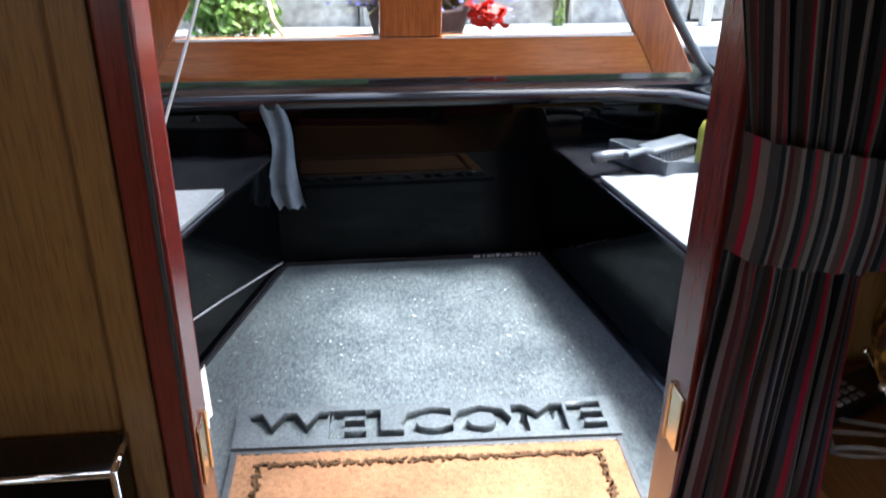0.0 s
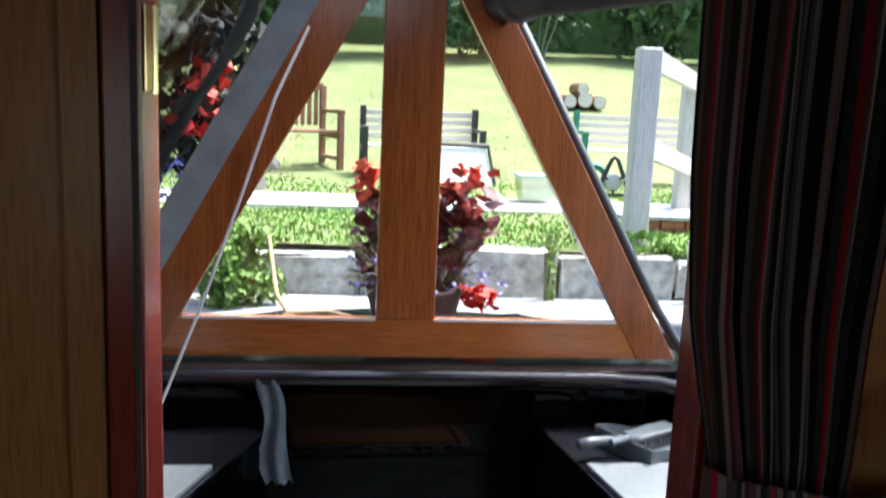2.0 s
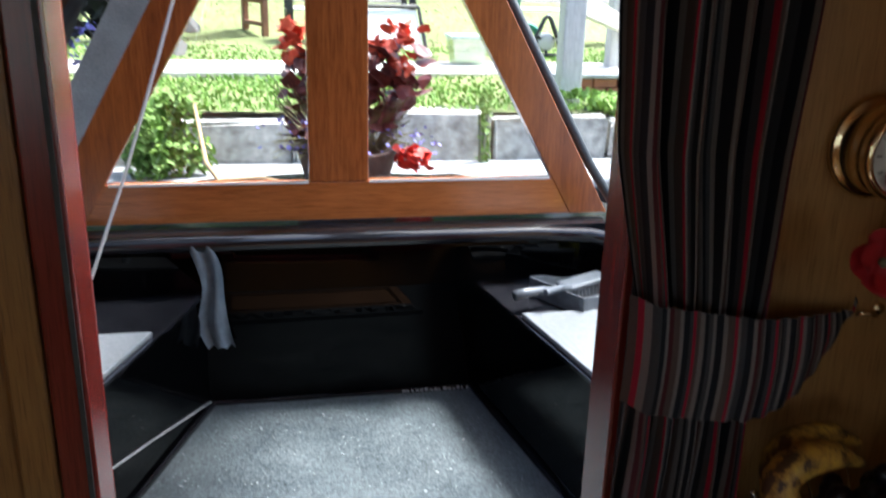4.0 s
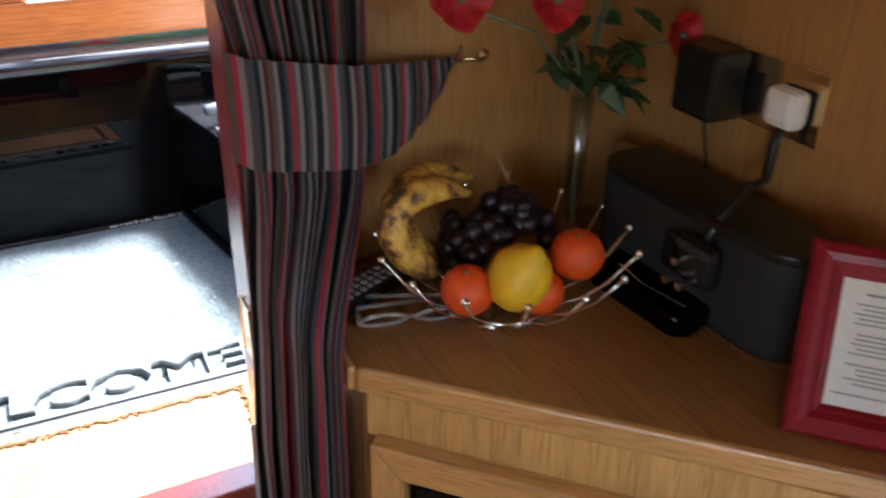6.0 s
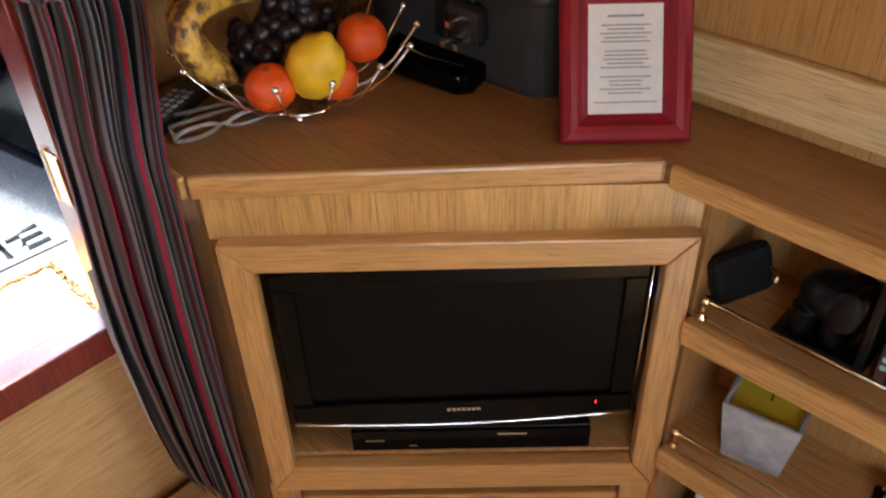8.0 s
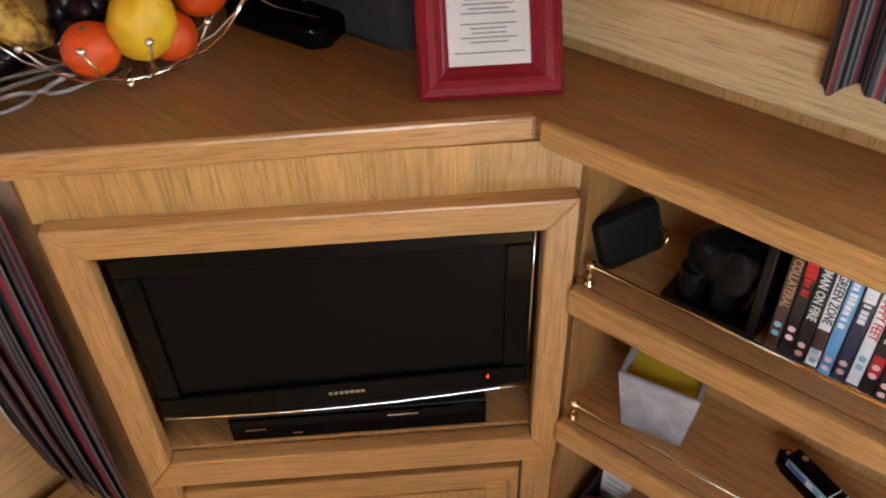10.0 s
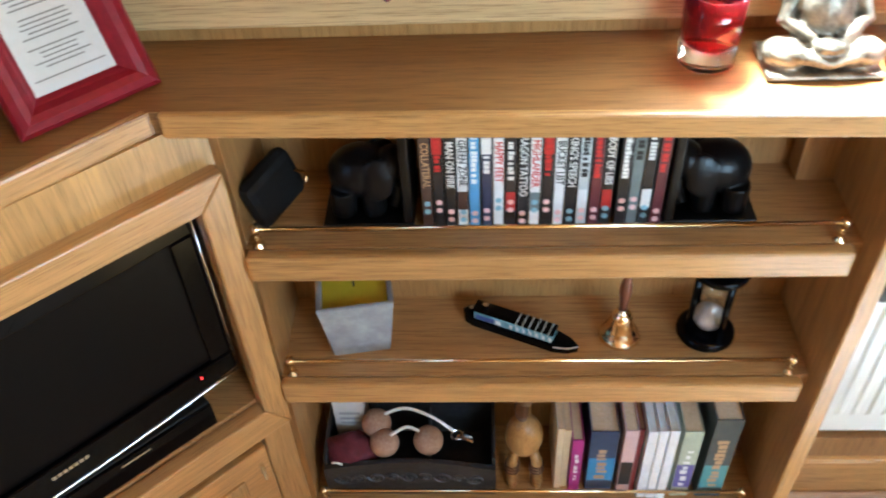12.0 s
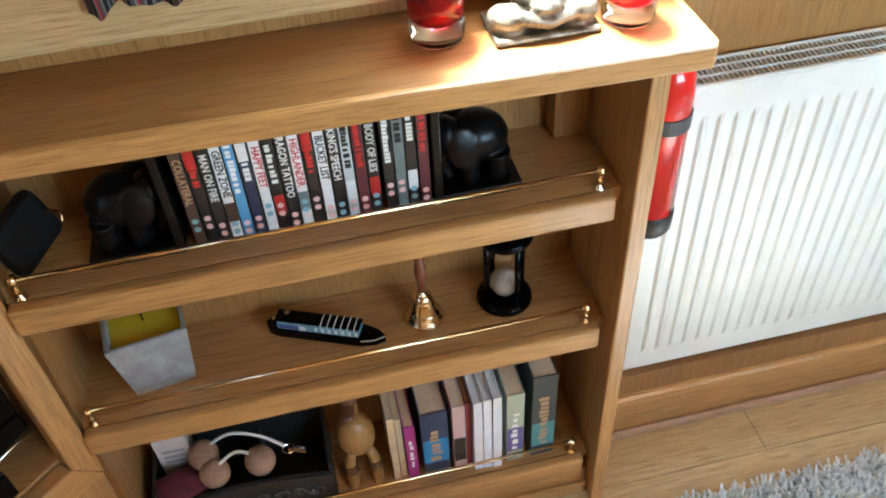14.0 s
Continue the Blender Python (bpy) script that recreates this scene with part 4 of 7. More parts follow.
CM = CM @ Matrix.Translation((0, 0, 0.0132)) @ Matrix.Diagonal((0.95, 0.95, 1, 1))
part("case", b, BRASS, clock, smooth=True)
b = BM()
lathe(b, [(0.0, 0.0432), (0.0465, 0.0432), (0.0465, 0.0425)], seg=32, m=CM)
part("dial", b, PAPER, clock, "white dial")
b = BM()
for k in range(12):
    a = k * math.pi / 6
    box(b, -0.0012, 0.0012, 0.035, 0.042, 0.0436, 0.0442, m=CM @ Matrix.Rotation(a, 4, "Z"))
part("hour_marks", b, INK, clock)
b = BM()
box(b, -0.0016, 0.0016, -0.006, 0.024, 0.0446, 0.0452, m=CM @ Matrix.Rotation(1.2, 4, "Z"))
part("hour_pointer", b, INK, clock)
b = BM()
box(b, -0.0012, 0.0012, -0.006, 0.036, 0.0454, 0.046, m=CM @ Matrix.Rotation(-2.2, 4, "Z"))
part("minute_pointer", b, INK, clock)

# ---- vase of poppies ----
STEM = speckled("green_stem", (0.1, 0.12, 0.07), (0.17, 0.19, 0.12), 80, 0.5)
LEAF = speckled("dark_green_leaf", (0.02, 0.05, 0.015), (0.05, 0.1, 0.03), 60, 0.45)
PETAL = speckled("red_silk_petal", (0.36, 0.006, 0.012), (0.52, 0.012, 0.02), 50, 0.6)
vase = thing("vase", (0.745, -0.095, HC), "slim clear glass vase on the worktop", "vase")
b = BM()
lathe(b, [(0.0, 0.0), (0.022, 0.0), (0.022, 0.006), (0.013, 0.02), (0.013, 0.12), (0.017, 0.225), (0.0155, 0.225), (0.011, 0.12), (0.010, 0.03), (0.0, 0.03)], (0.745, -0.095, HC), 20)
part("glass", b, THIN, vase, smooth=True)
flowers = thing("artificial_poppies", (0.745, -0.095, HC + 0.03), "bunch of red silk poppies with green stems in the vase", "flowers")
VT = Vector((0.745, -0.095, 1.2))
HEADS = [(0.548, -0.11, 1.345), (0.672, -0.12, 1.335), (0.655, -0.08, 1.44), (0.77, -0.13, 1.385), (0.815, -0.08, 1.45), (0.868, -0.13, 1.275), (0.72, -0.17, 1.43), (0.6, -0.05, 1.42)]


def poppy(at, size, face):
    at, face = Vector(at), Vector(face).normalized()
    m = Matrix.Translation(at) @ face.to_track_quat("Z", "Y").to_matrix().to_4x4()
    e = BM()
    ball(e, m @ Vector((0, 0, size * 0.12)), size * 0.16, seg=8)
    bloom = part("bloom", e, STEM, flowers, "red silk poppy head", True)
    for layer, (nn, tilt, rad) in enumerate(((4, 0.6, 1.0), (3, 1.05, 0.85))):
        for k in range(nn):
            a = 2 * math.pi * k / nn + layer * 0.7
            head = BM()
            g = []
            ph = random.uniform(0, 6.28)
            for r in range(7):
                s = r / 6
                ring = []
                for c in range(9):
                    v = (c - 4) / 4
                    rr = size * rad * (s ** 0.8) * (1 - 0.16 * v * v + 0.05 * math.sin(4 * v + ph))
                    th = v * (0.95 - 0.15 * s)
                    up = size * (0.62 * tilt * s * s - 0.16 * s * s * s + s * s * (0.07 * math.sin(7 * v + ph) + 0.05 * v))
                    ring.append(head.verts.new(m @ (Matrix.Rotation(a, 3, "Z") @ Vector((rr * math.cos(th), rr * math.sin(th), up)))))
                g.append(ring)
            for r in range(6):
                for c in range(8):
                    head.faces.new((g[r][c], g[r][c + 1], g[r + 1][c + 1], g[r + 1][c]))
            part("petal", head, PETAL, bloom, "", True)


for k, h in enumerate(HEADS):
    h = Vector(h)
    d = (h - VT)
    poppy(h, 0.037 if k < 4 else 0.033, (d.x * 0.6, -0.55, d.z * 0.5 + 0.05))
    b = BM()
    mid = VT.lerp(h, 0.45) + Vector((0, 0, 0.03))
    tube(b, [(0.745 + random.uniform(-.006, .006), -0.095 + random.uniform(-.005, .005), HC + 0.035), VT, mid, h - Vector((0, 0, 0.006))], 0.0022, 6)
    part("stem", b, STEM, flowers, "", True)
for k in range(26):
    a = random.uniform(0, 6.28)
    c = VT + Vector((math.cos(a) * random.uniform(.02, .1), math.sin(a) * random.uniform(.02, .045) - 0.01, random.uniform(.0, .1)))
    b = BM()
    mm = Matrix.Translation(c) @ Euler((random.uniform(-1, 1), random.uniform(-1, 1), a)).to_matrix().to_4x4()
    pts = [(-0.03, 0, 0), (-0.012, -0.012, 0.004), (0.01, -0.012, 0.004), (0.032, 0, -0.003), (0.01, 0.012, 0.004), (-0.012, 0.012, 0.004)]
    lo = [b.verts.new(mm @ Vector(p)) for p in pts]
    b.faces.new(lo)
    part("leaf", b, LEAF, flowers)

# ---- wire fruit bowl and fruit ----
BC = Vector((0.57, -0.2, HC))
bowl = thing("fruit_bowl", BC, "chrome wire fruit bowl with ball-tipped wires on the worktop", "bowl")
b = BM()
ring = [(BC.x + 0.055 * math.cos(a), BC.y + 0.055 * math.sin(a), HC + 0.012) for a in [2 * math.pi * k / 20 for k in range(21)]]
tube(b, ring, 0.0022, 6, cap=False)
part("base_ring", b, CHROME, bowl, smooth=True)
for k in range(4):
    a = math.pi / 4 + k * math.pi / 2
    b = BM()
    ball(b, (BC.x + 0.055 * math.cos(a), BC.y + 0.055 * math.sin(a), HC + 0.0062), 0.006, seg=10)
    part("foot", b, CHROME, bowl, smooth=True)
for k in range(15):
    a = 2 * math.pi * k / 15 + 0.12
    cs, sn = math.cos(a), math.sin(a)
    b = BM()
    R_ = 0.158
    pts = [(BC.x + r * cs, BC.y + r * sn, HC + z) for r, z in ((0.03, 0.012), (0.06, 0.014), (0.095, 0.03), (0.125, 0.056), (R_, 0.102))]
    tube(b, pts, 0.0016, 6)
    wire = part("wire", b, CHROME, bowl, smooth=True)
    b = BM()
    ball(b, pts[-1], 0.0048, seg=10)
    part("tip", b, CHROME, wire, smooth=True)
LEMON = speckled("lemon_skin", (0.88, 0.51, 0.01), (0.92, 0.58, 0.02), 260, 0.42, 0.35)
ORANGE = speckled("orange_skin", (0.8, 0.08, 0.005), (0.86, 0.115, 0.008), 320, 0.38, 0.45)
GRAPE = speckled("dark_grape_skin", (0.006, 0.003, 0.006), (0.02, 0.009, 0.016), 60, 0.33, 0.05, 0.4)


def banana_skin():
    mat = material("ripe_banana_skin", rough=0.5)
    n = node(mat, "ShaderNodeTexNoise", Scale=38.0, Detail=4.0, Roughness=0.7)
    link(mat, coords(mat, (1, 1, 1)), n.inputs["Vector"])
    c = ramp(mat, n.outputs[0], [(0.4, (0.07, 0.03, 0.01)), (0.5, (0.42, 0.23, 0.04)), (0.62, (0.64, 0.39, 0.055))])
    link(mat, c, bsdf(mat).inputs["Base Color"])
    return mat


BANANA = banana_skin()
b = BM()
lm = Euler((radians(24), radians(10), 0.25)).to_matrix().to_4x4()
lathe(b, [(0.0, -0.048), (0.006, -0.046), (0.012, -0.041), (0.028, -0.03), (0.037, -0.01), (0.037, 0.012), (0.028, 0.031), (0.013, 0.042), (0.007, 0.049), (0.0, 0.051)], seg=22, m=Matrix.Translation((0.562, -0.245, HC + 0.071)) @ lm)
solo("lemon", b, LEMON, "yellow lemon in the fruit bowl", "fruit", (0.562, -0.245, 1.02), smooth=True)
for x, y, z, r in ((0.652, -0.235, HC + 0.076, 0.034), (0.51, -0.215, HC + 0.052, 0.033), (0.6, -0.235, HC + 0.037, 0.031)):
    b = BM()
    ball(b, (x, y, z), r, (1, 1, 0.93), 20)
    o = solo("orange", b, ORANGE, "small bright orange in the fruit bowl", "fruit", (x, y, z - r), "oranges", smooth=True)
    b = BM()
    lathe(b, [(0, 0.0), (0.003, 0.0), (0.0025, 0.002), (0, 0.0022)], (x - 0.006, y - 0.008, z + r * 0.9), 8)
    part("calyx", b, STEM, o)
bunch = thing("grapes", (0.6, -0.15, 1.02), "bunch of dark purple grapes on a brown stalk", "fruit")
for k in range(58):
    u, v = random.random(), random.uniform(-1, 1)
    gx = 0.515 + 0.165 * u
    gy = -0.15 + 0.045 * v
    gz = HC + 0.055 + 0.062 * math.sin(3.14 * u) * (1 - 0.4 * v * v) + random.uniform(-0.012, 0.018)
    b = BM()
    ball(b, (gx, gy, gz), random.uniform(0.0115, 0.0145), (1, 1, 1.12), 12, Euler((random.uniform(-1, 1), random.uniform(-1, 1), 0)).to_matrix().to_4x4())
    part("grape", b, GRAPE, bunch, "", True)
b = BM()
tube(b, [(0.62, -0.13, 1.08), (0.625, -0.11, 1.11), (0.617, -0.1, 1.135), (0.622, -0.095, 1.15)], 0.0018, 6)
tube(b, [(0.625, -0.11, 1.11), (0.635, -0.105, 1.125)], 0.0015, 6)
part("stalk", b, OAK_DARK, bunch)
BAN = [(0.492, -0.168, HC + 0.055), (0.458, -0.158, HC + 0.082), (0.443, -0.152, HC + 0.118), (0.46, -0.142, HC + 0.146), (0.512, -0.132, HC + 0.15), (0.562, -0.125, HC + 0.13)]
for k in range(2):
    key = [Vector(p) for p in BAN]
    pts = []
    for i in range(13):
        s = i / 12 * (len(key) - 1)
        k0 = min(int(s), len(key) - 2)
        f = s - k0
        p0, p1, p2, p3 = key[max(k0 - 1, 0)], key[k0], key[k0 + 1], key[min(k0 + 2, len(key) - 1)]
        q = 0.5 * (2 * p1 + (p2 - p0) * f + (2 * p0 - 5 * p1 + 4 * p2 - p3) * f * f + (3 * p1 - p0 - 3 * p2 + p3) * f ** 3)
        pts.append(q + Vector((0.02 * k, 0.036 * k, 0.004 * k - 0.012 * k * (1 - i / 12))))
    b = BM()
    prof = [0.006, 0.015, 0.0185, 0.0195, 0.02, 0.02, 0.02, 0.0195, 0.0185, 0.017, 0.014, 0.008, 0.005]
    rings, seg = [], 10
    P_ = [Vector(p) for p in pts]
    for i, p in enumerate(P_):
        d = (P_[min(i + 1, 12)] - P_[max(i - 1, 0)]).normalized()
        s1 = d.cross(Vector((0.2, 0.9, 0.3))).normalized()
        s2 = d.cross(s1)
        rings.append([b.verts.new(p + (s1 * math.cos(2 * math.pi * q / seg) + s2 * math.sin(2 * math.pi * q / seg)) * prof[i] * (1 + 0.06 * (q % 2))) for q in range(seg)])
    for r0, r1 in zip(rings, rings[1:]):
        for q in range(seg):
            b.faces.new((r0[q], r0[(q + 1) % seg], r1[(q + 1) % seg], r1[q]))
    b.faces.new(rings[0][::-1])
    b.faces.new(rings[-1])
    solo("banana", b, BANANA, "over-ripe spotted banana in the fruit bowl", "fruit", pts[0], "bananas", smooth=True)

# ---- remote control and glasses on the worktop ----
RM = Matrix.Translation((0.445, -0.085, HC)) @ Matrix.Rotation(radians(24), 4, "Z")
remote = thing("remote_control", (0.445, -0.085, HC), "black remote control with small grey buttons", "remote control")
b = BM()
box(b, -0.09, 0.09, -0.024, 0.024, 0.0, 0.019, 0.005, RM)
part("case", b, BLACK_PLASTIC, remote)
GREY_BUTTON = material("grey_button", (0.35, 0.35, 0.36), 0.5)
for i in range(8):
    for j in range(3):
        b = BM()
        box(b, -0.076 + i * 0.013, -0.068 + i * 0.013, -0.016 + j * 0.012, -0.0085 + j * 0.012, 0.0185, 0.021, 0.001, RM)
        part("button", b, GREY_BUTTON, remote)
CLEARP = glass("clear_acetate", (0.85, 0.83, 0.83), 0.12)
bsdf(CLEARP).inputs["Transmission Weight"].default_value = 0.82
GM = Matrix.Translation((0.452, -0.176, HC + 0.002)) @ Matrix.Rotation(radians(-14), 4, "Z") @ Matrix.Rotation(radians(35), 4, "X") @ Matrix.Scale(0.98, 4)
specs = thing("spectacles", (0.447, -0.162, HC), "folded reading glasses with clear plastic frames", "spectacles")
b = BM()
for sx in (-1, 1):
    pts = [GM @ Vector((sx * 0.036 + 0.028 * math.cos(a) * (1 if abs(math.cos(a)) < 0.8 else 1.05), -0.002, 0.018 + 0.016 * math.sin(a))) for a in [2 * math.pi * k / 20 for k in range(21)]]
    tube(b, pts, 0.0026, 6, cap=False)
tube(b, [GM @ Vector((-0.009, -0.002, 0.022)), GM @ Vector((0, -0.004, 0.026)), GM @ Vector((0.009, -0.002, 0.022))], 0.0022, 6)
part("rims", b, CLEARP, specs, smooth=True)
for sx in (-1, 1):
    b = BM()
    lathe(b, [(0, 0), (0.026, 0), (0.026, 0.0015), (0, 0.0015)], seg=20, m=GM @ Matrix.Translation((sx * 0.036, 0, 0.018)) @ Matrix.Rotation(radians(90), 4, "X") @ Matrix.Diagonal((1, 0.58, 1, 1)))
    part("lens", b, GLASS, specs, "clear lens")
    b = BM()
    tube(b, [GM @ Vector((sx * 0.066, 0.0, 0.024)), GM @ Vector((sx * 0.064, 0.02, 0.016 + 0.004 * sx)), GM @ Vector((-sx * 0.05, 0.03 + 0.006 * sx, 0.006 + 0.002 * sx))], 0.0024, 8)
    part("arm", b, CLEARP, specs, smooth=True)

# ---- speaker dock, socket and plugs ----
dock = thing("speaker_dock", (0.82, -0.29, HC), "dark grey music player dock with rounded speaker ends", "speaker")
b = BM()
cs = []
for k in range(9):
    a = radians(180 + 90 * k / 8)
    cs.append((0.822 + 0.045 * math.cos(a), -0.405 + 0.045 * math.sin(a)))
cs += [(0.868, -0.45), (0.872, -0.105)]
for k in range(9):
    a = radians(90 + 90 * k / 8)
    cs.append((0.812 + 0.045 * math.cos(a), -0.15 + 0.045 * math.sin(a)))
prism(b, cs[::-1], HC + 0.006, HC + 0.126)
part("body", b, GREY_CLOTH, dock)
b = BM()
prism(b, [(x + (0.003 if x > 0.82 else -0.002), y * 1.0) for x, y in cs][::-1], HC + 0.126, HC + 0.138, 0.003)
part("top", b, BLACK_PLASTIC, dock)
b = BM()
prism(b, [(x, y) for x, y in cs][::-1], HC + 0.0005, HC + 0.006)
part("base", b, BLACK_PLASTIC, dock)
b = BM()
prism(b, [(0.705, -0.2), (0.775, -0.175), (0.785, -0.345), (0.735, -0.36), (0.715, -0.345)], HC + 0.0005, HC + 0.03, 0.006)
tray = part("dock_tray", b, PIANO_BLACK, dock, "glossy black dock tray")
b = BM()
tube(b, [(0.74, -0.215, HC + 0.031), (0.733, -0.27, HC + 0.0315), (0.745, -0.335, HC + 0.031)], 0.0012, 6)
part("trim_line", b, CHROME, tray)
b = BM()
box(b, 0.762, 0.774, -0.285, -0.262, HC + 0.05, HC + 0.1, 0.004)
part("dock_mount", b, BLACK_PLASTIC, dock)
sock = thing("power_socket", (XW, -0.27, 1.184), "double brass power socket on the oak wall", "power socket")
b = BM()
box(b, XW - 0.006, XW - 0.0005, -0.34, -0.195, 1.184, 1.274, 0.002)
part("plate", b, BRASS, sock)
for y in (-0.305, -0.225):
    b = BM()
    box(b, XW - 0.008, XW - 0.0055, y - 0.022, y + 0.022, 1.2, 1.25, 0.001)
    part("insert", b, BLACK_PLASTIC, sock)
adp = thing("power_adapter", (0.86, -0.19, 1.2), "bulky black power adapter plugged into the socket", "adapter")
b = BM()
box(b, 0.845, XW - 0.009, -0.225, -0.15, 1.185, 1.275, 0.008)
part("body", b, BLACK_PLASTIC, adp)
b = BM()
tube(b, [(0.87, -0.19, 1.186), (0.875, -0.195, 1.15), (0.885, -0.2, 1.1), (0.89, -0.21, 1.05)], 0.0022, 6)
part("cable", b, BLACK_PLASTIC, adp, smooth=True)
plug = thing("plug", (0.88, -0.3, 1.2), "white three-pin plug in the socket with a black cable", "plug")
b = BM()
box(b, 0.872, XW - 0.0085, -0.326, -0.276, 1.203, 1.252, 0.011)
part("body", b, WHITE_PLASTIC, plug, smooth=False)
b = BM()
tube(b, [(0.885, -0.301, 1.204), (0.88, -0.302, 1.18), (0.868, -0.31, 1.14), (0.83, -0.32, 1.142), (0.79, -0.325, 1.12), (0.76, -0.332, 1.085)], 0.0065, 8)
part("cable", b, BLACK_PLASTIC, plug, smooth=True)
lead = thing("loose_plug", (0.765, -0.33, 1.03), "black loose lead end with bare metal pins hanging before the dock", "plug")
b = BM()
box(b, 0.738, 0.766, -0.365, -0.3, 1.04, 1.095, 0.012)
part("body", b, BLACK_PLASTIC, lead)
for y, z in ((-0.345, 1.042), (-0.322, 1.04), (-0.333, 1.07)):
    b = BM()
    box(b, 0.714, 0.739, y - 0.004, y + 0.004, z + 0.003, z + 0.011, 0.001)
    part("pin", b, CHROME, lead, "bright metal pin")

# ---- red picture frame ----
lean = radians(29)
PB = Vector((0.762, -0.584, HC + 0.0015))
up = (Vector((0, 0, 1)) * math.cos(lean) + N * math.sin(lean))
out = U.cross(up)
PM = Matrix(((U.x, up.x, out.x, PB.x), (U.y, up.y, out.y, PB.y), (U.z, up.z, out.z, PB.z), (0, 0, 0, 1)))
pf = thing("picture_frame", PB, "dark red moulded picture frame holding a printed verse", "picture frame")
W2, HT, MW = 0.08, 0.2, 0.0345
sgn = 1 if out.dot(N) < 0 else -1
PROF = [(0.0, -0.004), (0.0, 0.008), (0.004, 0.0135), (0.012, 0.0165), (0.02, 0.0145), (0.027, 0.008), (0.03, 0.0065), (MW, 0.0025), (MW, -0.004)]
CORN = [((-W2, 0), (1, 1)), ((W2, 0), (-1, 1)), ((W2, HT), (-1, -1)), ((-W2, HT), (1, -1))]
for k in range(4):
    (pa, da), (pb, db) = CORN[k], CORN[(k + 1) % 4]
    b = BM()
    ra = [b.verts.new(PM @ Vector((pa[0] + da[0] * o_, pa[1] + da[1] * o_, h_ * sgn))) for o_, h_ in PROF]
    rb = [b.verts.new(PM @ Vector((pb[0] + db[0] * o_, pb[1] + db[1] * o_, h_ * sgn))) for o_, h_ in PROF]
    for i in range(len(PROF)):
        j = (i + 1) % len(PROF)
        b.faces.new((ra[i], ra[j], rb[j], rb[i]))
    b.faces.new(ra)
    b.faces.new(rb[::-1])
    part("moulding", b, RED_LEATHER, pf)
b = BM()
box(b, -W2 + MW - 0.002, W2 - MW + 0.002, MW - 0.002, HT - MW + 0.002, -0.002, 0.0015, m=PM)
sheet_ = part("print", b, PAPER, pf, "white sheet with grey verses")
b = BM()
yy = HT - MW - 0.013
first = True
for blk in (1, 5, 5, 5, 1):
    for k in range(blk):
        hwid = random.uniform(0.018, 0.031) if blk > 1 else (0.022 if first else 0.039)
        h = 0.0026 if first else 0.0016
        b = BM()
        box(b, -hwid, hwid, yy - h, yy, (0.0018 if sgn > 0 else -0.0024), (0.0024 if sgn > 0 else -0.0018), m=PM)
        part("print_line", b, INK, sheet_)
        yy -= 0.0049
        first = False
    yy -= 0.0062
b = BM()
frustum(b, [PM @ Vector((-0.02, 0.02, -0.006 * sgn)), PM @ Vector((0.02, 0.02, -0.006 * sgn)), PM @ Vector((0.02, 0.024, -0.006 * sgn)), PM @ Vector((-0.02, 0.024, -0.006 * sgn))],
        [PM @ Vector((-0.015, 0.13, -0.008 * sgn)), PM @ Vector((0.015, 0.13, -0.008 * sgn)), PM @ Vector((0.015, 0.134, -0.008 * sgn)), PM @ Vector((-0.015, 0.134, -0.008 * sgn))])
part("backing", b, BLACK_PLASTIC, pf)

# ---- red tumblers and a silvered figure at the end of the worktop ----
for x, y in ((0.84, -1.254), (0.817, -1.473)):
    t = thing("tumbler", (x, y, HC), "red glass tumbler with a thick clear base", "tumbler", "red tumblers")
    b = BM()
    lathe(b, [(0.0, 0.0005), (0.029, 0.0005), (0.031, 0.004), (0.032, 0.02), (0.028, 0.024), (0.0, 0.022)], (x, y, HC), 28)
    part("base", b, GLASS, t, "thick clear glass base", True)
    b = BM()
    lathe(b, [(0.0, 0.0225), (0.026, 0.0245), (0.032, 0.032), (0.0335, 0.085), (0.0315, 0.085), (0.030, 0.034), (0.024, 0.028), (0.0, 0.027)], (x, y, HC), 28)
    part("cup", b, RED_GLASS, t, "transparent red cup", True)
SILVER = speckled("aged_silver_resin", (0.06, 0.045, 0.03), (0.42, 0.37, 0.29), 38, 0.36, 0.5, metal=0.45)
b = BM()
box(b, 0.772, 0.86, -1.432, -1.288, HC + 0.0005, HC + 0.01, 0.004)
for sx in (-1, 1):
    ball(b, (0.805, -1.36 + sx * 0.046, HC + 0.024), 0.03, (0.9, 1.0, 0.62), 18, Matrix.Rotation(radians(-22 * sx), 4, "Z"))
    tube(b, [(0.8, -1.36 + sx * 0.066, HC + 0.026), (0.786, -1.36 + sx * 0.035, HC + 0.03), (0.778, -1.36 - sx * 0.004, HC + 0.022)], 0.013, 12, 0.008)
    tube(b, [(0.838, -1.36 + sx * 0.04, HC + 0.085), (0.826, -1.36 + sx * 0.05, HC + 0.058), (0.8, -1.36 + sx * 0.018, HC + 0.042)], 0.012, 12, 0.008)
ball(b, (0.79, -1.36, HC + 0.04), 0.018, (0.8, 1.25, 0.55), 14)
ball(b, (0.832, -1.36, HC + 0.06), 0.036, (0.75, 1.0, 1.35), 18)
ball(b, (0.834, -1.36, HC + 0.118), 0.024, (1, 0.9, 1.2), 16)
bmesh.ops.transform(b, matrix=Matrix.Translation((0.825, -1.372, HC + 0.0005)) @ Matrix.Scale(0.86, 4) @ Matrix.Translation((-0.81, 1.36, -HC - 0.0005)), verts=b.verts)
solo("seated_statue", b, SILVER, "small silvered seated statue on the worktop", "statue", (0.81, -1.36, HC), smooth=True)
rm = bpy.data.objects["seated_statue"].modifiers.new("blend", "REMESH")
rm.mode, rm.voxel_size, rm.use_smooth_shade = "VOXEL", 0.0022, True

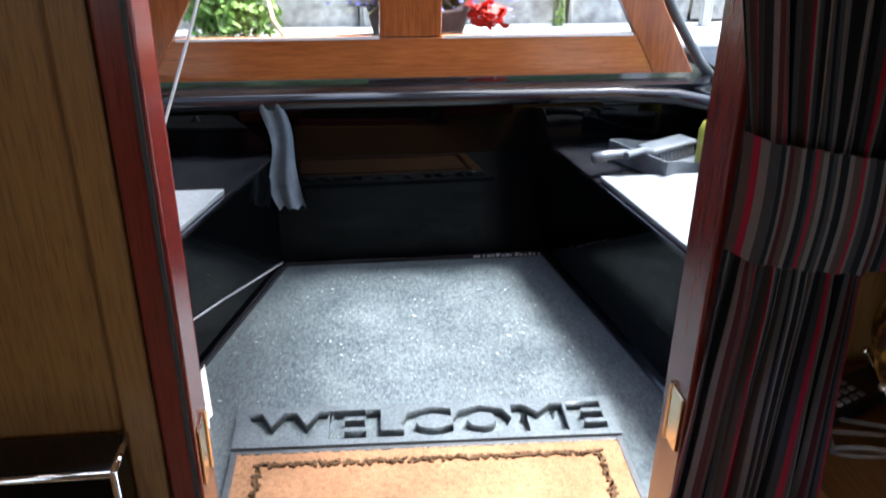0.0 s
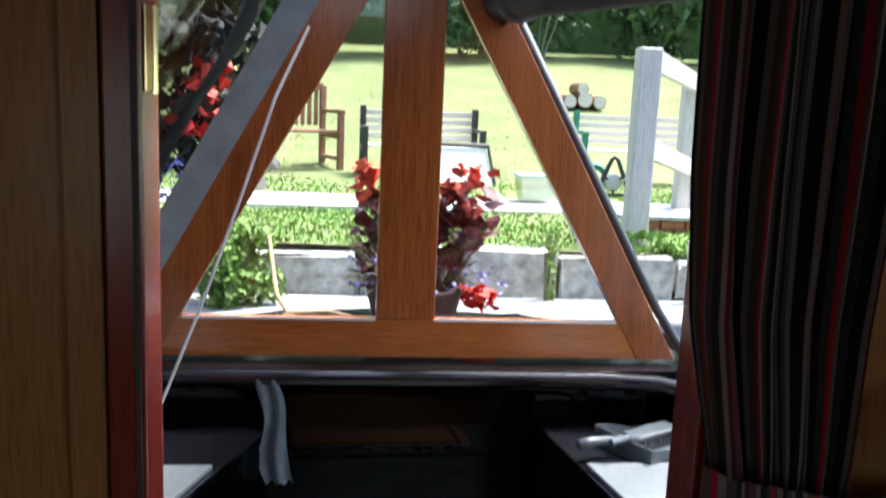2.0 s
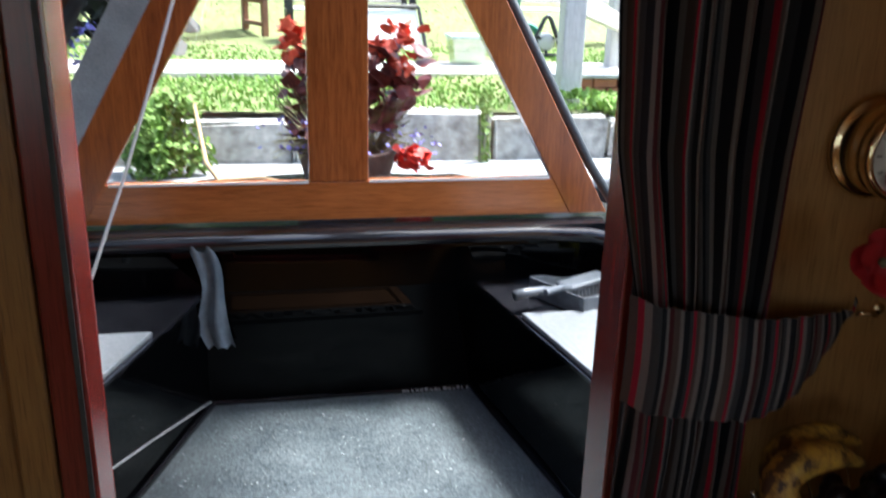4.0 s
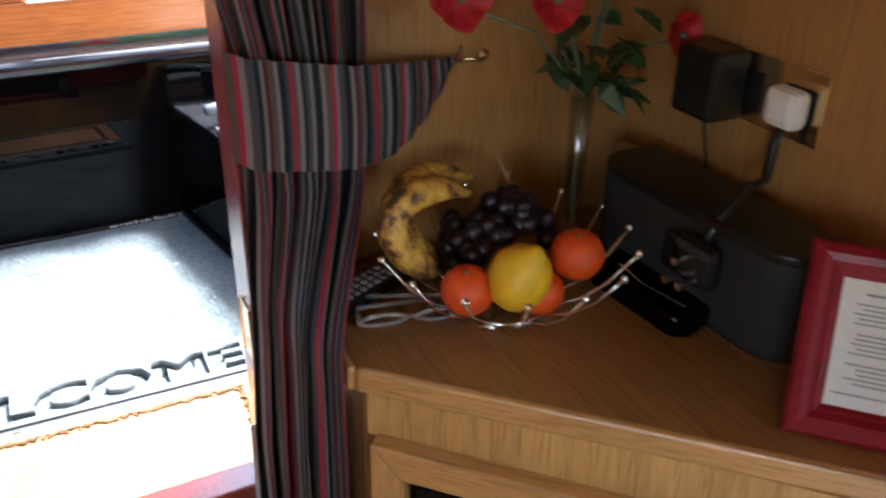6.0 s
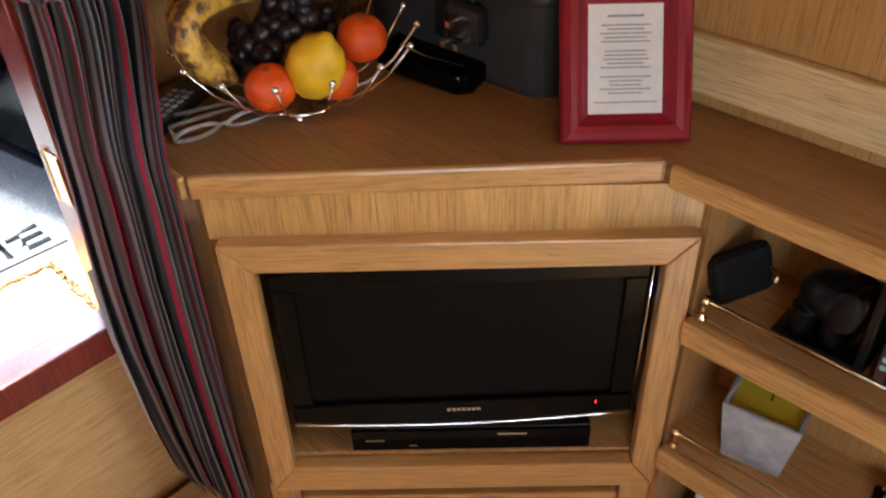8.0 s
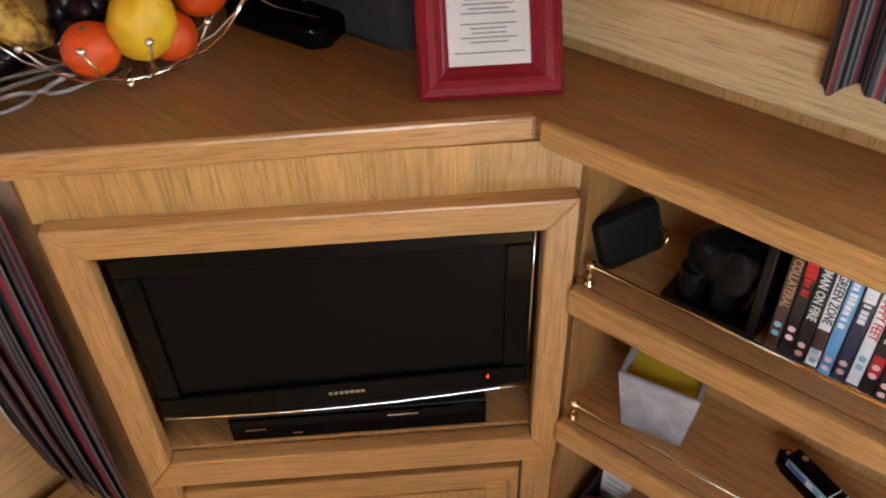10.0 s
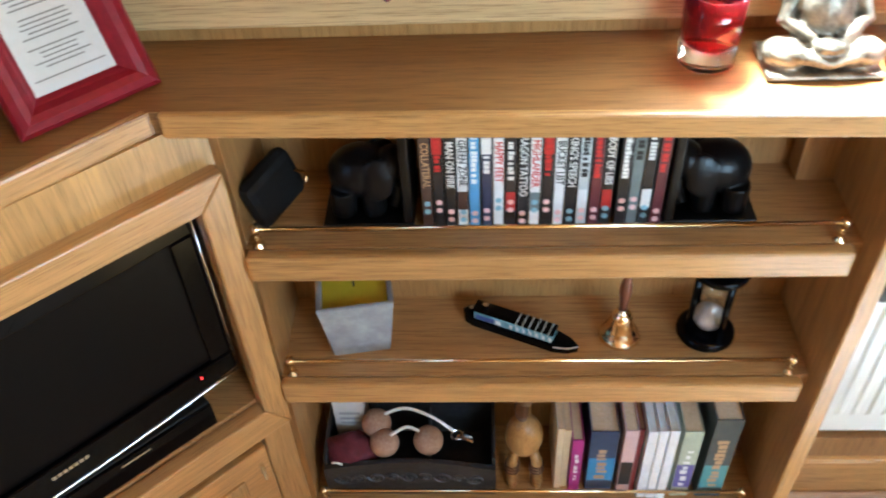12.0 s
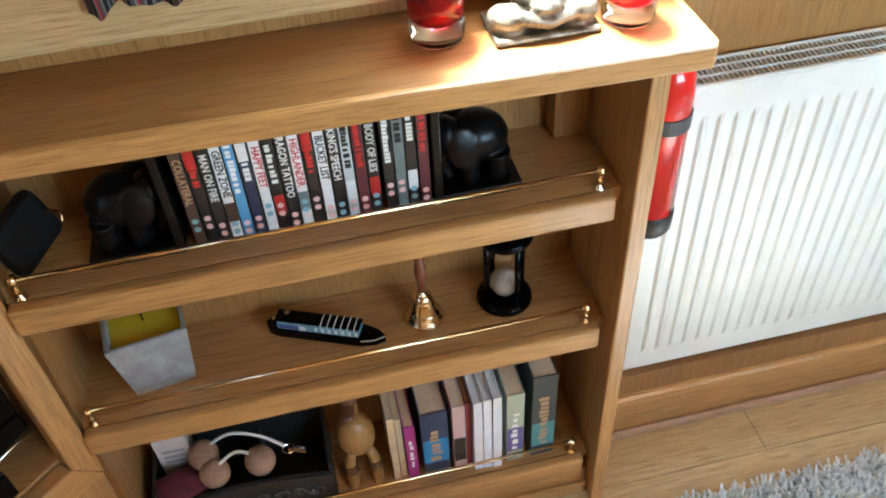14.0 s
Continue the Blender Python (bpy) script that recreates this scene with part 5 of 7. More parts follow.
# ---- discs on the top shelf ----
def spine_mat(name, c):
    m = speckled("disc_sleeve_" + name, c, tuple(min(1, v * 1.25 + 0.01) for v in c), 40, 0.3, 0.02)
    return m


SPINES = {k: spine_mat(k, c) for k, c in {"black": (0.012, 0.012, 0.014), "white": (0.8, 0.8, 0.78), "blue": (0.12, 0.34, 0.6), "brown": (0.07, 0.035, 0.025), "grey": (0.16, 0.2, 0.2), "navy": (0.02, 0.03, 0.07), "red": (0.42, 0.02, 0.02), "pale": (0.55, 0.6, 0.6), "maroon": (0.1, 0.02, 0.03)}.items()}
INKS = {"white": material("white_print", (0.75, 0.75, 0.72), 0.5), "black": material("black_print", (0.015, 0.015, 0.015), 0.5), "red": material("red_print", (0.5, 0.02, 0.02), 0.5), "pink": material("pink_disc_mark", (0.75, 0.48, 0.46), 0.5),
        "teal": material("blue_disc_mark", (0.25, 0.44, 0.52), 0.5), "gold": material("tan_print", (0.45, 0.28, 0.15), 0.5)}
DISCS = [("brown", "COLLATERAL", "gold", None, 0), ("black", None, "red", "red", 0), ("black", "MAN ON FIRE", "white", None, 0), ("white", "GREEN ZONE", "black", "brown", 1), ("blue", None, "white", None, 0), ("navy", None, "white", "white", 0),
         ("white", "HAPPY FEET", "red", None, 0), ("black", None, "white", "red", 1), ("black", "DRAGON TATTOO", "white", None, 0), ("white", "HIGHLANDER", "red", "grey", 1), ("black", None, "red", "red", 0), ("white", "BUCKET LIST", "black", None, 0),
         ("black", "KING'S SPEECH", "white", None, 0), ("pale", None, "black", "white", 1), ("maroon", None, "red", None, 0), ("black", "BODY OF LIES", "white", "red", 1), ("black", None, "white", None, 0), ("grey", None, "black", None, 0),
         ("black", None, "white", "white", 1), ("maroon", None, "red", None, 0)]
DX, DW, DH = 0.822, 0.0142, 0.19
for i, (base, text, ink, block, low) in enumerate(DISCS):
    y = -0.928 - i * 0.015 - (0.004 if i > 15 else 0)
    x = DX + random.uniform(-0.0025, 0.0025)
    t = thing("disc_case", (x, y - DW / 2, Z1), "plastic film disc case with a printed spine: " + base, "disc case", "row of film discs")
    b = BM()
    box(b, x, x + 0.132, y - DW, y, Z1 + 0.0005, Z1 + DH, 0.0012)
    part("case", b, BLACK_PLASTIC, t)
    b = BM()
    box(b, x - 0.0004, x + 0.0006, y - DW + 0.0009, y - 0.0009, Z1 + 0.004, Z1 + DH - 0.003)
    sp = part("spine_sleeve", b, SPINES[base], t, base + " printed spine")
    SM = Matrix(((0, 0, -1, x - 0.0008), (0, -1, 0, y - DW / 2), (-1, 0, 0, Z1 + 0.105), (0, 0, 0, 1)))
    if text:
        b = letters(text, 0.0135, SM @ Matrix.Diagonal((0.86, 1.0, 1, 1)), 0.0002, 0.0002)
        part("title", b, INKS[ink], sp)
    else:
        l0 = random.uniform(-0.055, -0.03)
        for k in range(random.randint(7, 12)):
            wl = random.uniform(0.003, 0.007)
            b = BM()
            box(b, l0, l0 + wl, -0.0038, 0.0038 - random.choice((0, 0, 0.0015)), -0.0002, 0.0003, m=SM)
            part("title_bar", b, INKS[ink], sp)
            l0 += wl + random.choice((0.0012, 0.0012, 0.004))
    if block:
        b = BM()
        z0 = Z1 + (0.03 if low else 0.12)
        box(b, x - 0.0006, x - 0.0002, y - DW + 0.001, y - 0.001, z0, z0 + 0.03)
        part("colour_block", b, SPINES[block], sp)
    b = BM()
    hz = Z1 + random.choice((0.026, 0.03, 0.044))
    for q, zz in enumerate((hz, hz - 0.013)):
        lathe(b, [(0, 0), (0.0042, 0), (0.0042, 0.0006), (0, 0.0006)], seg=12, m=Matrix.Translation((x - 0.0003, y - DW / 2, zz)) @ Matrix.Rotation(radians(-90), 4, "Y"))
    part("rating_mark", b, INKS["pink" if i % 3 else "teal"], sp)

# ---- carved bookends ----
def bookend(y0, flip):
    """An ebony elephant on a plate with an upright behind it."""
    s = -1 if flip else 1
    t = thing("elephant_bookend", (0.86, y0, Z1), "glossy black carved elephant bookend", "bookend", "elephant bookends")
    b = BM()
    ya, yb = sorted((y0, y0 + s * 0.118))
    box(b, 0.815, 0.915, ya, yb, Z1 + 0.0005, Z1 + 0.014, 0.002)
    ua, ub = sorted((y0 + s * 0.106, y0 + s * 0.1175))
    box(b, 0.815, 0.915, ua, ub, Z1 + 0.0145, Z1 + 0.155, 0.002)
    part("stand", b, EBONY, t)
    c = y0 + s * 0.05
    b = BM()
    ball(b, (0.865, c - s * 0.006, Z1 + 0.074), 0.05, (0.8, 1.06, 0.84), 24)
    ball(b, (0.865, c - s * 0.03, Z1 + 0.062), 0.035, (0.95, 0.8, 1.1), 18)
    ball(b, (0.858, c + s * 0.042, Z1 + 0.088), 0.031, (0.92, 0.8, 1.05), 18)
    for xx in (0.84, 0.888):
        tube(b, [(xx, c - s * 0.034, Z1 + 0.06), (xx, c - s * 0.036, Z1 + 0.0145)], 0.021, 14, 0.019)
        tube(b, [(xx, c + s * 0.012, Z1 + 0.06), (xx, c + s * 0.012, Z1 + 0.0145)], 0.02, 14, 0.018)
    tube(b, [(0.858, c + s * 0.046, Z1 + 0.088), (0.852, c + s * 0.052, Z1 + 0.06), (0.848, c + s * 0.05, Z1 + 0.038), (0.843, c + s * 0.042, Z1 + 0.022)], 0.017, 12, 0.009)
    for xx, tilt in ((0.831, 16), (0.896, -16)):
        ball(b, (xx, c + s * 0.022, Z1 + 0.082), 0.034, (0.2, 0.78, 1.0), 16, Matrix.Rotation(radians(tilt), 4, "Y"))
    tube(b, [(0.84, c + s * 0.046, Z1 + 0.07), (0.832, c + s * 0.06, Z1 + 0.056)], 0.0035, 8, 0.0015)
    bmesh.ops.transform(b, matrix=Matrix.Translation((0.865, c + s * 0.04, Z1 + 0.014)) @ Matrix.Diagonal((0.92, 0.84, 0.85, 1)) @ Matrix.Translation((-0.865, -c - s * 0.04, -Z1 - 0.014)), verts=b.verts)
    o = part("carving", b, EBONY, t, "", True)
    rm = o.modifiers.new("blend", "REMESH")
    rm.mode, rm.voxel_size, rm.use_smooth_shade = "VOXEL", 0.0018, True
    sm = o.modifiers.new("soften", "SMOOTH")
    sm.iterations = 2


bookend(-0.798, True)
bookend(-1.352, False)
case = thing("leather_case", (0.855, -0.74, Z1), "soft black leather case leaning on the shelf end", "case")
b = BM()
CMX = Matrix.Translation((0.852, -0.742, Z1 + 0.0015)) @ Matrix.Rotation(radians(-34), 4, "Z") @ Matrix.Rotation(radians(-8), 4, "X") @ Matrix.Translation((0, 0, 0.008)) @ Matrix.Rotation(radians(-12), 4, "Y")
box(b, -0.044, 0.044, -0.014, 0.014, 0.004, 0.08, 0.012, CMX)
part("body", b, SOFT_BLACK, case)
b = BM()
tube(b, [CMX @ Vector((0.041 + 0.006 * math.sin(k * 0.9), -0.013, 0.016 + k * 0.006)) for k in range(6)], 0.0022, 6)
part("cord", b, BRASS, case, "small gilt cord")

# ---- middle shelf: candle, boat, bell, hourglass ----
KM = Matrix.Translation((0.872, -0.812, Z2)) @ Matrix.Rotation(radians(9), 4, "Z")
candle = thing("candle_pot", (0.872, -0.812, Z2), "yellow candle in a square grey concrete pot", "candle")
b = BM()
sq = lambda h, z: [KM @ Vector((x * h, y * h, z)) for x, y in ((-1, -1), (1, -1), (1, 1), (-1, 1))]
lo, hi, hi2, lo2 = sq(0.043, 0.0005), sq(0.056, 0.118), sq(0.0495, 0.118), sq(0.046, 0.09)
vv = [[b.verts.new(p) for p in ringp] for ringp in (lo, hi, hi2, lo2)]
b.faces.new(vv[0][::-1])
for r0, r1 in zip(vv, vv[1:]):
    for q in range(4):
        b.faces.new((r0[q], r0[(q + 1) % 4], r1[(q + 1) % 4], r1[q]))
b.faces.new(vv[3])
bmesh.ops.bevel(b, geom=list(b.edges), offset=0.0015, segments=2, affect="EDGES")
part("pot", b, CONCRETE, candle)
b = BM()
frustum(b, sq(0.0458, 0.0905), sq(0.0482, 0.104))
part("wax", b, WAX, candle, "yellow wax")
b = BM()
tube(b, [KM @ Vector((0, 0, 0.104)), KM @ Vector((0.002, 0, 0.112)), KM @ Vector((0.005, 0.001, 0.116))], 0.0012, 6)
part("wick", b, BLACK_PLASTIC, candle)

SEA = speckled("painted_boat_blue", (0.12, 0.3, 0.36), (0.3, 0.5, 0.55), 60, 0.3)
bx = Vector((0.833 - 0.912, -1.147 + 0.97, 0)).normalized()
BMx = Matrix(((bx.x, -bx.y, 0, 0.868), (bx.y, bx.x, 0, -1.058), (0, 0, 1, Z2), (0, 0, 0, 1)))
boat = thing("model_narrowboat", (0.868, -1.058, Z2), "small black and blue painted model narrowboat", "model boat")
hull = [(-0.094, 0.0), (-0.086, -0.012), (-0.07, -0.0165), (0.06, -0.0165), (0.082, -0.011), (0.097, 0.0), (0.082, 0.011), (0.06, 0.0165), (-0.07, 0.0165), (-0.086, 0.012)]
b = BM()
prism(b, hull, 0.0005, 0.017, 0.002, BMx)
part("hull", b, PIANO_BLACK, boat)
b = BM()
prism(b, [(-0.07, -0.0135), (0.058, -0.0135), (0.058, 0.0135), (-0.07, 0.0135)], 0.017, 0.031, 0.002, BMx)
part("cabin", b, SEA, boat, "blue painted cabin side")
b = BM()
prism(b, [(-0.074, -0.012), (0.06, -0.012), (0.06, 0.012), (-0.074, 0.012)], 0.031, 0.034, 0.001, BMx)
part("roof", b, PIANO_BLACK, boat)
for k in range(7):
    b = BM()
    x = -0.01 + k * 0.0105
    box(b, x, x + 0.0045, -0.0142, -0.0137, 0.021, 0.029, m=BMx)
    part("window", b, INKS["white"], boat)
for k in range(6):
    b = BM()
    x = 0.0 + k * 0.0105
    tube(b, [BMx @ Vector((x, -0.0142, 0.0305)), BMx @ Vector((x, -0.012, 0.0352)), BMx @ Vector((x, 0.012, 0.0352))], 0.0007, 5)
    part("roof_strap", b, INKS["white"], boat)
b = BM()
box(b, -0.066, -0.036, -0.0142, -0.0137, 0.02, 0.0285, m=BMx)
part("name_panel", b, speckled("painted_boat_navy", (0.05, 0.08, 0.25), (0.1, 0.14, 0.36), 200, 0.4), boat, "dark blue painted panel")
b = BM()
box(b, -0.034, -0.024, -0.0143, -0.0138, 0.02, 0.029, m=BMx)
part("door", b, INKS["white"], boat, "white painted side door")
b = BM()
tube(b, [BMx @ Vector((0.062, -0.0165, 0.014)), BMx @ Vector((0.082, -0.0115, 0.014)), BMx @ Vector((0.096, -0.001, 0.014))], 0.0011, 6)
part("bow_stripe", b, INKS["white"], boat, "white bow stripe")
for x in (-0.078, -0.055):
    b = BM()
    lathe(b, [(0, 0), (0.004, 0), (0.0045, 0.008), (0, 0.009)], seg=10, m=BMx @ Matrix.Translation((x, 0, 0.034 if x > -0.07 else 0.017)))
    part("fitting", b, CHROME, boat)

bell = thing("hand_bell", (0.862, -1.212, Z2), "polished brass hand bell with a turned wooden handle", "bell")
b = BM()
lathe(b, [(0.0, 0.004), (0.027, 0.003), (0.031, 0.0008), (0.032, 0.003), (0.029, 0.009), (0.0262, 0.0115), (0.0255, 0.0165), (0.0222, 0.019), (0.0212, 0.025), (0.0188, 0.028), (0.0182, 0.036), (0.0168, 0.038), (0.0162, 0.045), (0.0145, 0.049), (0.0105, 0.054), (0.005, 0.057), (0.0055, 0.062), (0, 0.062)], (0.862, -1.212, Z2), 28)
part("cup", b, BRASS, bell, smooth=True)
b = BM()
lathe(b, [(0.0, 0.062), (0.007, 0.062), (0.0055, 0.07), (0.0075, 0.085), (0.0095, 0.1), (0.0085, 0.113), (0.006, 0.122), (0.008, 0.13), (0.005, 0.138), (0, 0.139)], (0.862, -1.212, Z2), 16)
HANDLE = wood("red_brown_handle", (0.13, 0.035, 0.018), (0.22, 0.07, 0.035), "z", 0.3)
part("handle", b, HANDLE, bell, "red-brown turned wooden handle", True)

hx, hy = 0.868, -1.343
hour = thing("hourglass", (hx, hy, Z2), "black framed hourglass with pale sand", "hourglass")
for z in (0.0, 0.132):
    b = BM()
    lathe(b, [(0.0, 0.0005), (0.042, 0.0005), (0.044, 0.004), (0.043, 0.011), (0.036, 0.016), (0, 0.0165)] if z == 0 else [(0.0, 0.0), (0.034, 0.0), (0.042, 0.005), (0.043, 0.012), (0.039, 0.016), (0, 0.0165)], (hx, hy, Z2 + z), 28)
    part("end_disc", b, PIANO_BLACK, hour, smooth=True)
for k in range(4):
    a = 0.35 + k * math.pi / 2
    b = BM()
    tube(b, [(hx + 0.033 * math.cos(a), hy + 0.033 * math.sin(a), Z2 + 0.015), (hx + 0.033 * math.cos(a), hy + 0.033 * math.sin(a), Z2 + 0.133)], 0.0048, 10)
    part("post", b, PIANO_BLACK, hour, smooth=True)
b = BM()
lathe(b, [(0.002, 0.018), (0.018, 0.02), (0.0245, 0.035), (0.023, 0.05), (0.012, 0.066), (0.004, 0.0745), (0.012, 0.083), (0.023, 0.098), (0.0245, 0.113), (0.018, 0.128), (0.002, 0.131)], (hx, hy, Z2), 22)
part("glass", b, THIN, hour, "clear waisted glass", True)
b = BM()
lathe(b, [(0.0, 0.0205), (0.016, 0.021), (0.0225, 0.034), (0.0215, 0.046), (0.01, 0.056), (0, 0.06)], (hx, hy, Z2), 20)
part("sand", b, speckled("pale_sand", (0.5, 0.42, 0.36), (0.62, 0.55, 0.48), 300, 0.9), hour, "pale pinkish sand", True)

# ---- bottom shelf: storage tray, cork balls, figure, books ----
trayb = thing("storage_box", (0.85, -0.86, Z3), "open black leather-look storage box with a raised lid", "box")
FAUX = speckled("black_leathercloth", (0.014, 0.014, 0.015), (0.03, 0.03, 0.032), 120, 0.4, 0.4)
TX0, TX1, TY0, TY1, TZ = 0.802, 0.935, -1.022, -0.722, Z3 + 0.105
for nm, q in (("floor", (TX0, TX1, TY0, TY1, Z3 + 0.0005, Z3 + 0.006)), ("back", (TX1 - 0.005, TX1, TY0, TY1, Z3 + 0.0062, TZ)),
              ("end", (TX0 + 0.0052, TX1 - 0.0052, TY0, TY0 + 0.006, Z3 + 0.0062, TZ)), ("end", (TX0 + 0.0052, TX1 - 0.0052, TY1 - 0.006, TY1, Z3 + 0.0062, TZ)), ("divider", (TX0 + 0.0052, TX1 - 0.0052, -0.905, -0.901, Z3 + 0.0062, TZ - 0.02))):
    b = BM()
    box(b, *q, bevel=0.0015)
    part(nm, b, FAUX, trayb)
arch = [(TY0, Z3 + 0.0062), (TY1, Z3 + 0.0062)] + [(TY1 + (TY0 - TY1) * k / 14, TZ - 0.02 + 0.022 * math.sin(math.pi * k / 14)) for k in range(15)]
b = BM()
prism(b, arch, TX0 - 0.004, TX0 + 0.005, 0.0012, m=Matrix(((0, 0, 1, 0), (1, 0, 0, 0), (0, 1, 0, 0), (0, 0, 0, 1))))
front_ = part("front", b, FAUX, trayb, "arched front with a carved scroll")
CARVED = speckled("worn_carved_black", (0.02, 0.018, 0.018), (0.075, 0.065, 0.06), 70, 0.4, 0.5)
for k in range(9):
    y_ = TY0 + 0.035 + k * 0.029
    zc, rr = Z3 + 0.052 + 0.012 * math.sin(math.pi * (k + 0.5) / 9), 0.012 if k % 2 else 0.016
    b = BM()
    tube(b, [(TX0 - 0.0048, y_ + rr * (1 - i / 16) * math.cos(i * 0.75), zc + rr * (1 - i / 16) * math.sin(i * 0.75) * (1 if k % 2 else -1)) for i in range(13)], 0.0028, 6)
    part("scroll", b, CARVED, front_, "carved scroll", True)
LIDC = speckled("grey_black_lining", (0.02, 0.022, 0.023), (0.06, 0.063, 0.065), 25, 0.5, 0.5)
rows = [[(Vector((TX1 - 0.004 + 0.016 * s + 0.004 * math.sin(i * 1.1 + s * 4), TY0 + 0.005 + 0.2 * i / 12, TZ + 0.004 + 0.085 * s + (0.006 * math.sin(i * 0.9) if s > 0.9 else 0))), i * 0.02, s) for i in range(13)] for s in [k / 6 for k in range(7)]]
lid_ = part("lid", sheet(rows), LIDC, trayb, "raised crumpled dark lid", True)
so = lid_.modifiers.new("thick", "SOLIDIFY")
so.thickness = 0.004
CORK = speckled("cork", (0.36, 0.2, 0.12), (0.52, 0.32, 0.2), 200, 0.85, 0.5)
b = BM()
def bent(pts, n=6):
    """Points of a soft curve through the given ones."""
    p = [Vector(q) for q in [pts[0]] + list(pts) + [pts[-1]]]
    out = []
    for a, b0, c0, d in zip(p, p[1:], p[2:], p[3:]):
        for k in range(n):
            u = k / n
            out.append(0.5 * (2 * b0 + (c0 - a) * u + (2 * a - 5 * b0 + 4 * c0 - d) * u * u + (3 * b0 - a - 3 * c0 + d) * u ** 3))
    return out + [p[-1]]


cordp = [(0.872, -0.812, 0.245), (0.885, -0.86, 0.258), (0.872, -0.91, 0.252), (0.852, -0.95, 0.236)]
for c, r in (((0.872, -0.812, 0.232), 0.0265), ((0.838, -0.828, 0.222), 0.026), ((0.842, -0.905, 0.224), 0.0262)):
    bb = BM()
    ball(bb, c, r, seg=18)
    o = solo("cork_ball", bb, CORK, "cork float ball lying in the storage box", "float", c, "cork balls", smooth=True)
tube(b, bent(cordp), 0.003, 8)
tube(b, bent([(0.838, -0.84, 0.245), (0.85, -0.868, 0.252), (0.845, -0.89, 0.247)]), 0.003, 8)
solo("key_cord", b, LINING, "white cord joining the cork balls", "cord", (0.872, -0.86, 0.23), smooth=True)
keys = thing("bunch_of_keys", (0.85, -0.955, 0.215), "bunch of bright metal keys on a ring", "keys")
for k in range(4):
    b = BM()
    a = 0.5 + k * 0.5
    box(b, 0, 0.03, -0.003, 0.003, -0.001, 0.001, 0.0005, Matrix.Translation((0.85, -0.955, 0.225 - k * 0.003)) @ Matrix.Rotation(a - 2.3, 4, "Z") @ Matrix.Rotation(0.3 + 0.15 * k, 4, "Y"))
    part("key", b, CHROME, keys)
b = BM()
tube(b, [(0.85 + 0.01 * math.cos(t_), -0.955 + 0.01 * math.sin(t_), 0.228) for t_ in [k * 0.628 for k in range(11)]], 0.0012, 6, cap=False)
part("ring", b, CHROME, keys)
b = BM()
ball(b, (0.838, -0.77, 0.199), 0.05, (0.66, 0.98, 0.66), 24)
for v in b.verts:
    v.co += Vector((noise.noise(v.co * 40), noise.noise(v.co * 40 + Vector((3, 1, 2))), noise.noise(v.co * 40 + Vector((7, 7, 7))))) * 0.008
pouch = solo("velvet_pouch", b, speckled("maroon_velvet", (0.09, 0.008, 0.016), (0.15, 0.015, 0.028), 90, 0.8), "small maroon velvet pouch with a white drawstring", "pouch", (0.84, -0.768, 0.17), smooth=True)
b = BM()
tube(b, bent([(0.812, -0.77, 0.214), (0.806, -0.762, 0.2), (0.802, -0.748, 0.214), (0.797, -0.74, 0.222)]), 0.0018, 6)
part("drawstring", b, LINING, pouch)
wb = thing("white_carton", (0.905, -0.752, 0.16), "small white printed carton standing in the box", "carton")
b = BM()
box(b, 0.885, 0.928, -0.79, -0.735, Z3 + 0.007, 0.285, 0.0015)
part("carton", b, PAPER, wb)
for y, z in ((-0.777, 0.2855), (-0.755, 0.2855)):
    b = BM()
    lathe(b, [(0, 0), (0.008, 0), (0.008, 0.001), (0, 0.001)], (0.906, y, z), 14)
    part("printed_disc", b, INK, wb)
for z in (0.24, 0.225, 0.212):
    b = BM()
    box(b, 0.8843, 0.8848, -0.782, -0.745, z, z + 0.006)
    part("print_bar", b, GREY_BUTTON, wb)

NUT = wood("tan_bamboo_root", (0.3, 0.14, 0.035), (0.47, 0.25, 0.075), "z", 0.4)
b = BM()
ball(b, (0.852, -1.072, Z3 + 0.112), 0.038, (0.85, 0.88, 1.3), 18)
tube(b, [(0.862, -1.072, Z3 + 0.14), (0.872, -1.072, Z3 + 0.165), (0.878, -1.07, Z3 + 0.19)], 0.014, 12, 0.01)
for yy_ in (-1.052, -1.096):
    tube(b, [(0.852, yy_ * 0.6 - 1.073 * 0.4, Z3 + 0.07), (0.842, yy_, Z3 + 0.045), (0.84, yy_, Z3 + 0.012)], 0.009, 10, 0.011)
    ball(b, (0.828, yy_, Z3 + 0.0105), 0.0115, (1.9, 0.95, 0.86), 12)
duck = solo("wooden_duck", b, NUT, "carved tan wooden duck figure standing in boots", "figurine", (0.85, -1.072, Z3), smooth=True)

HEAD = wood("dark_duck_head", (0.09, 0.035, 0.015), (0.16, 0.07, 0.03), "x", 0.4)
b = BM()
ball(b, (0.872, -1.07, Z3 + 0.2), 0.021, (1.2, 0.9, 0.9), 14)
ball(b, (0.845, -1.066, Z3 + 0.195), 0.013, (1.9, 1.0, 0.45), 12)
tube(b, [(0.872, -1.05, Z3 + 0.2), (0.88, -1.03, Z3 + 0.205)], 0.012, 10, 0.006)
part("head", b, HEAD, duck, "dark brown carved head", True)
for yy_ in (-1.052, -1.096):
    for k in range(3):
        b = BM()
        tube(b, [(0.8415 + 0.0125 * math.cos(a), yy_ + 0.0125 * math.sin(a), Z3 + 0.02 + 0.009 * k) for a in [q * 0.628 for q in range(11)]], 0.0018, 5, cap=False)
        part("boot_lace", b, HEAD, duck)
PAGES = speckled("cream_pages", (0.7, 0.52, 0.31), (0.82, 0.64, 0.42), 200, 0.85)
PAGESW = speckled("white_pages", (0.66, 0.66, 0.62), (0.76, 0.76, 0.72), 200, 0.85)
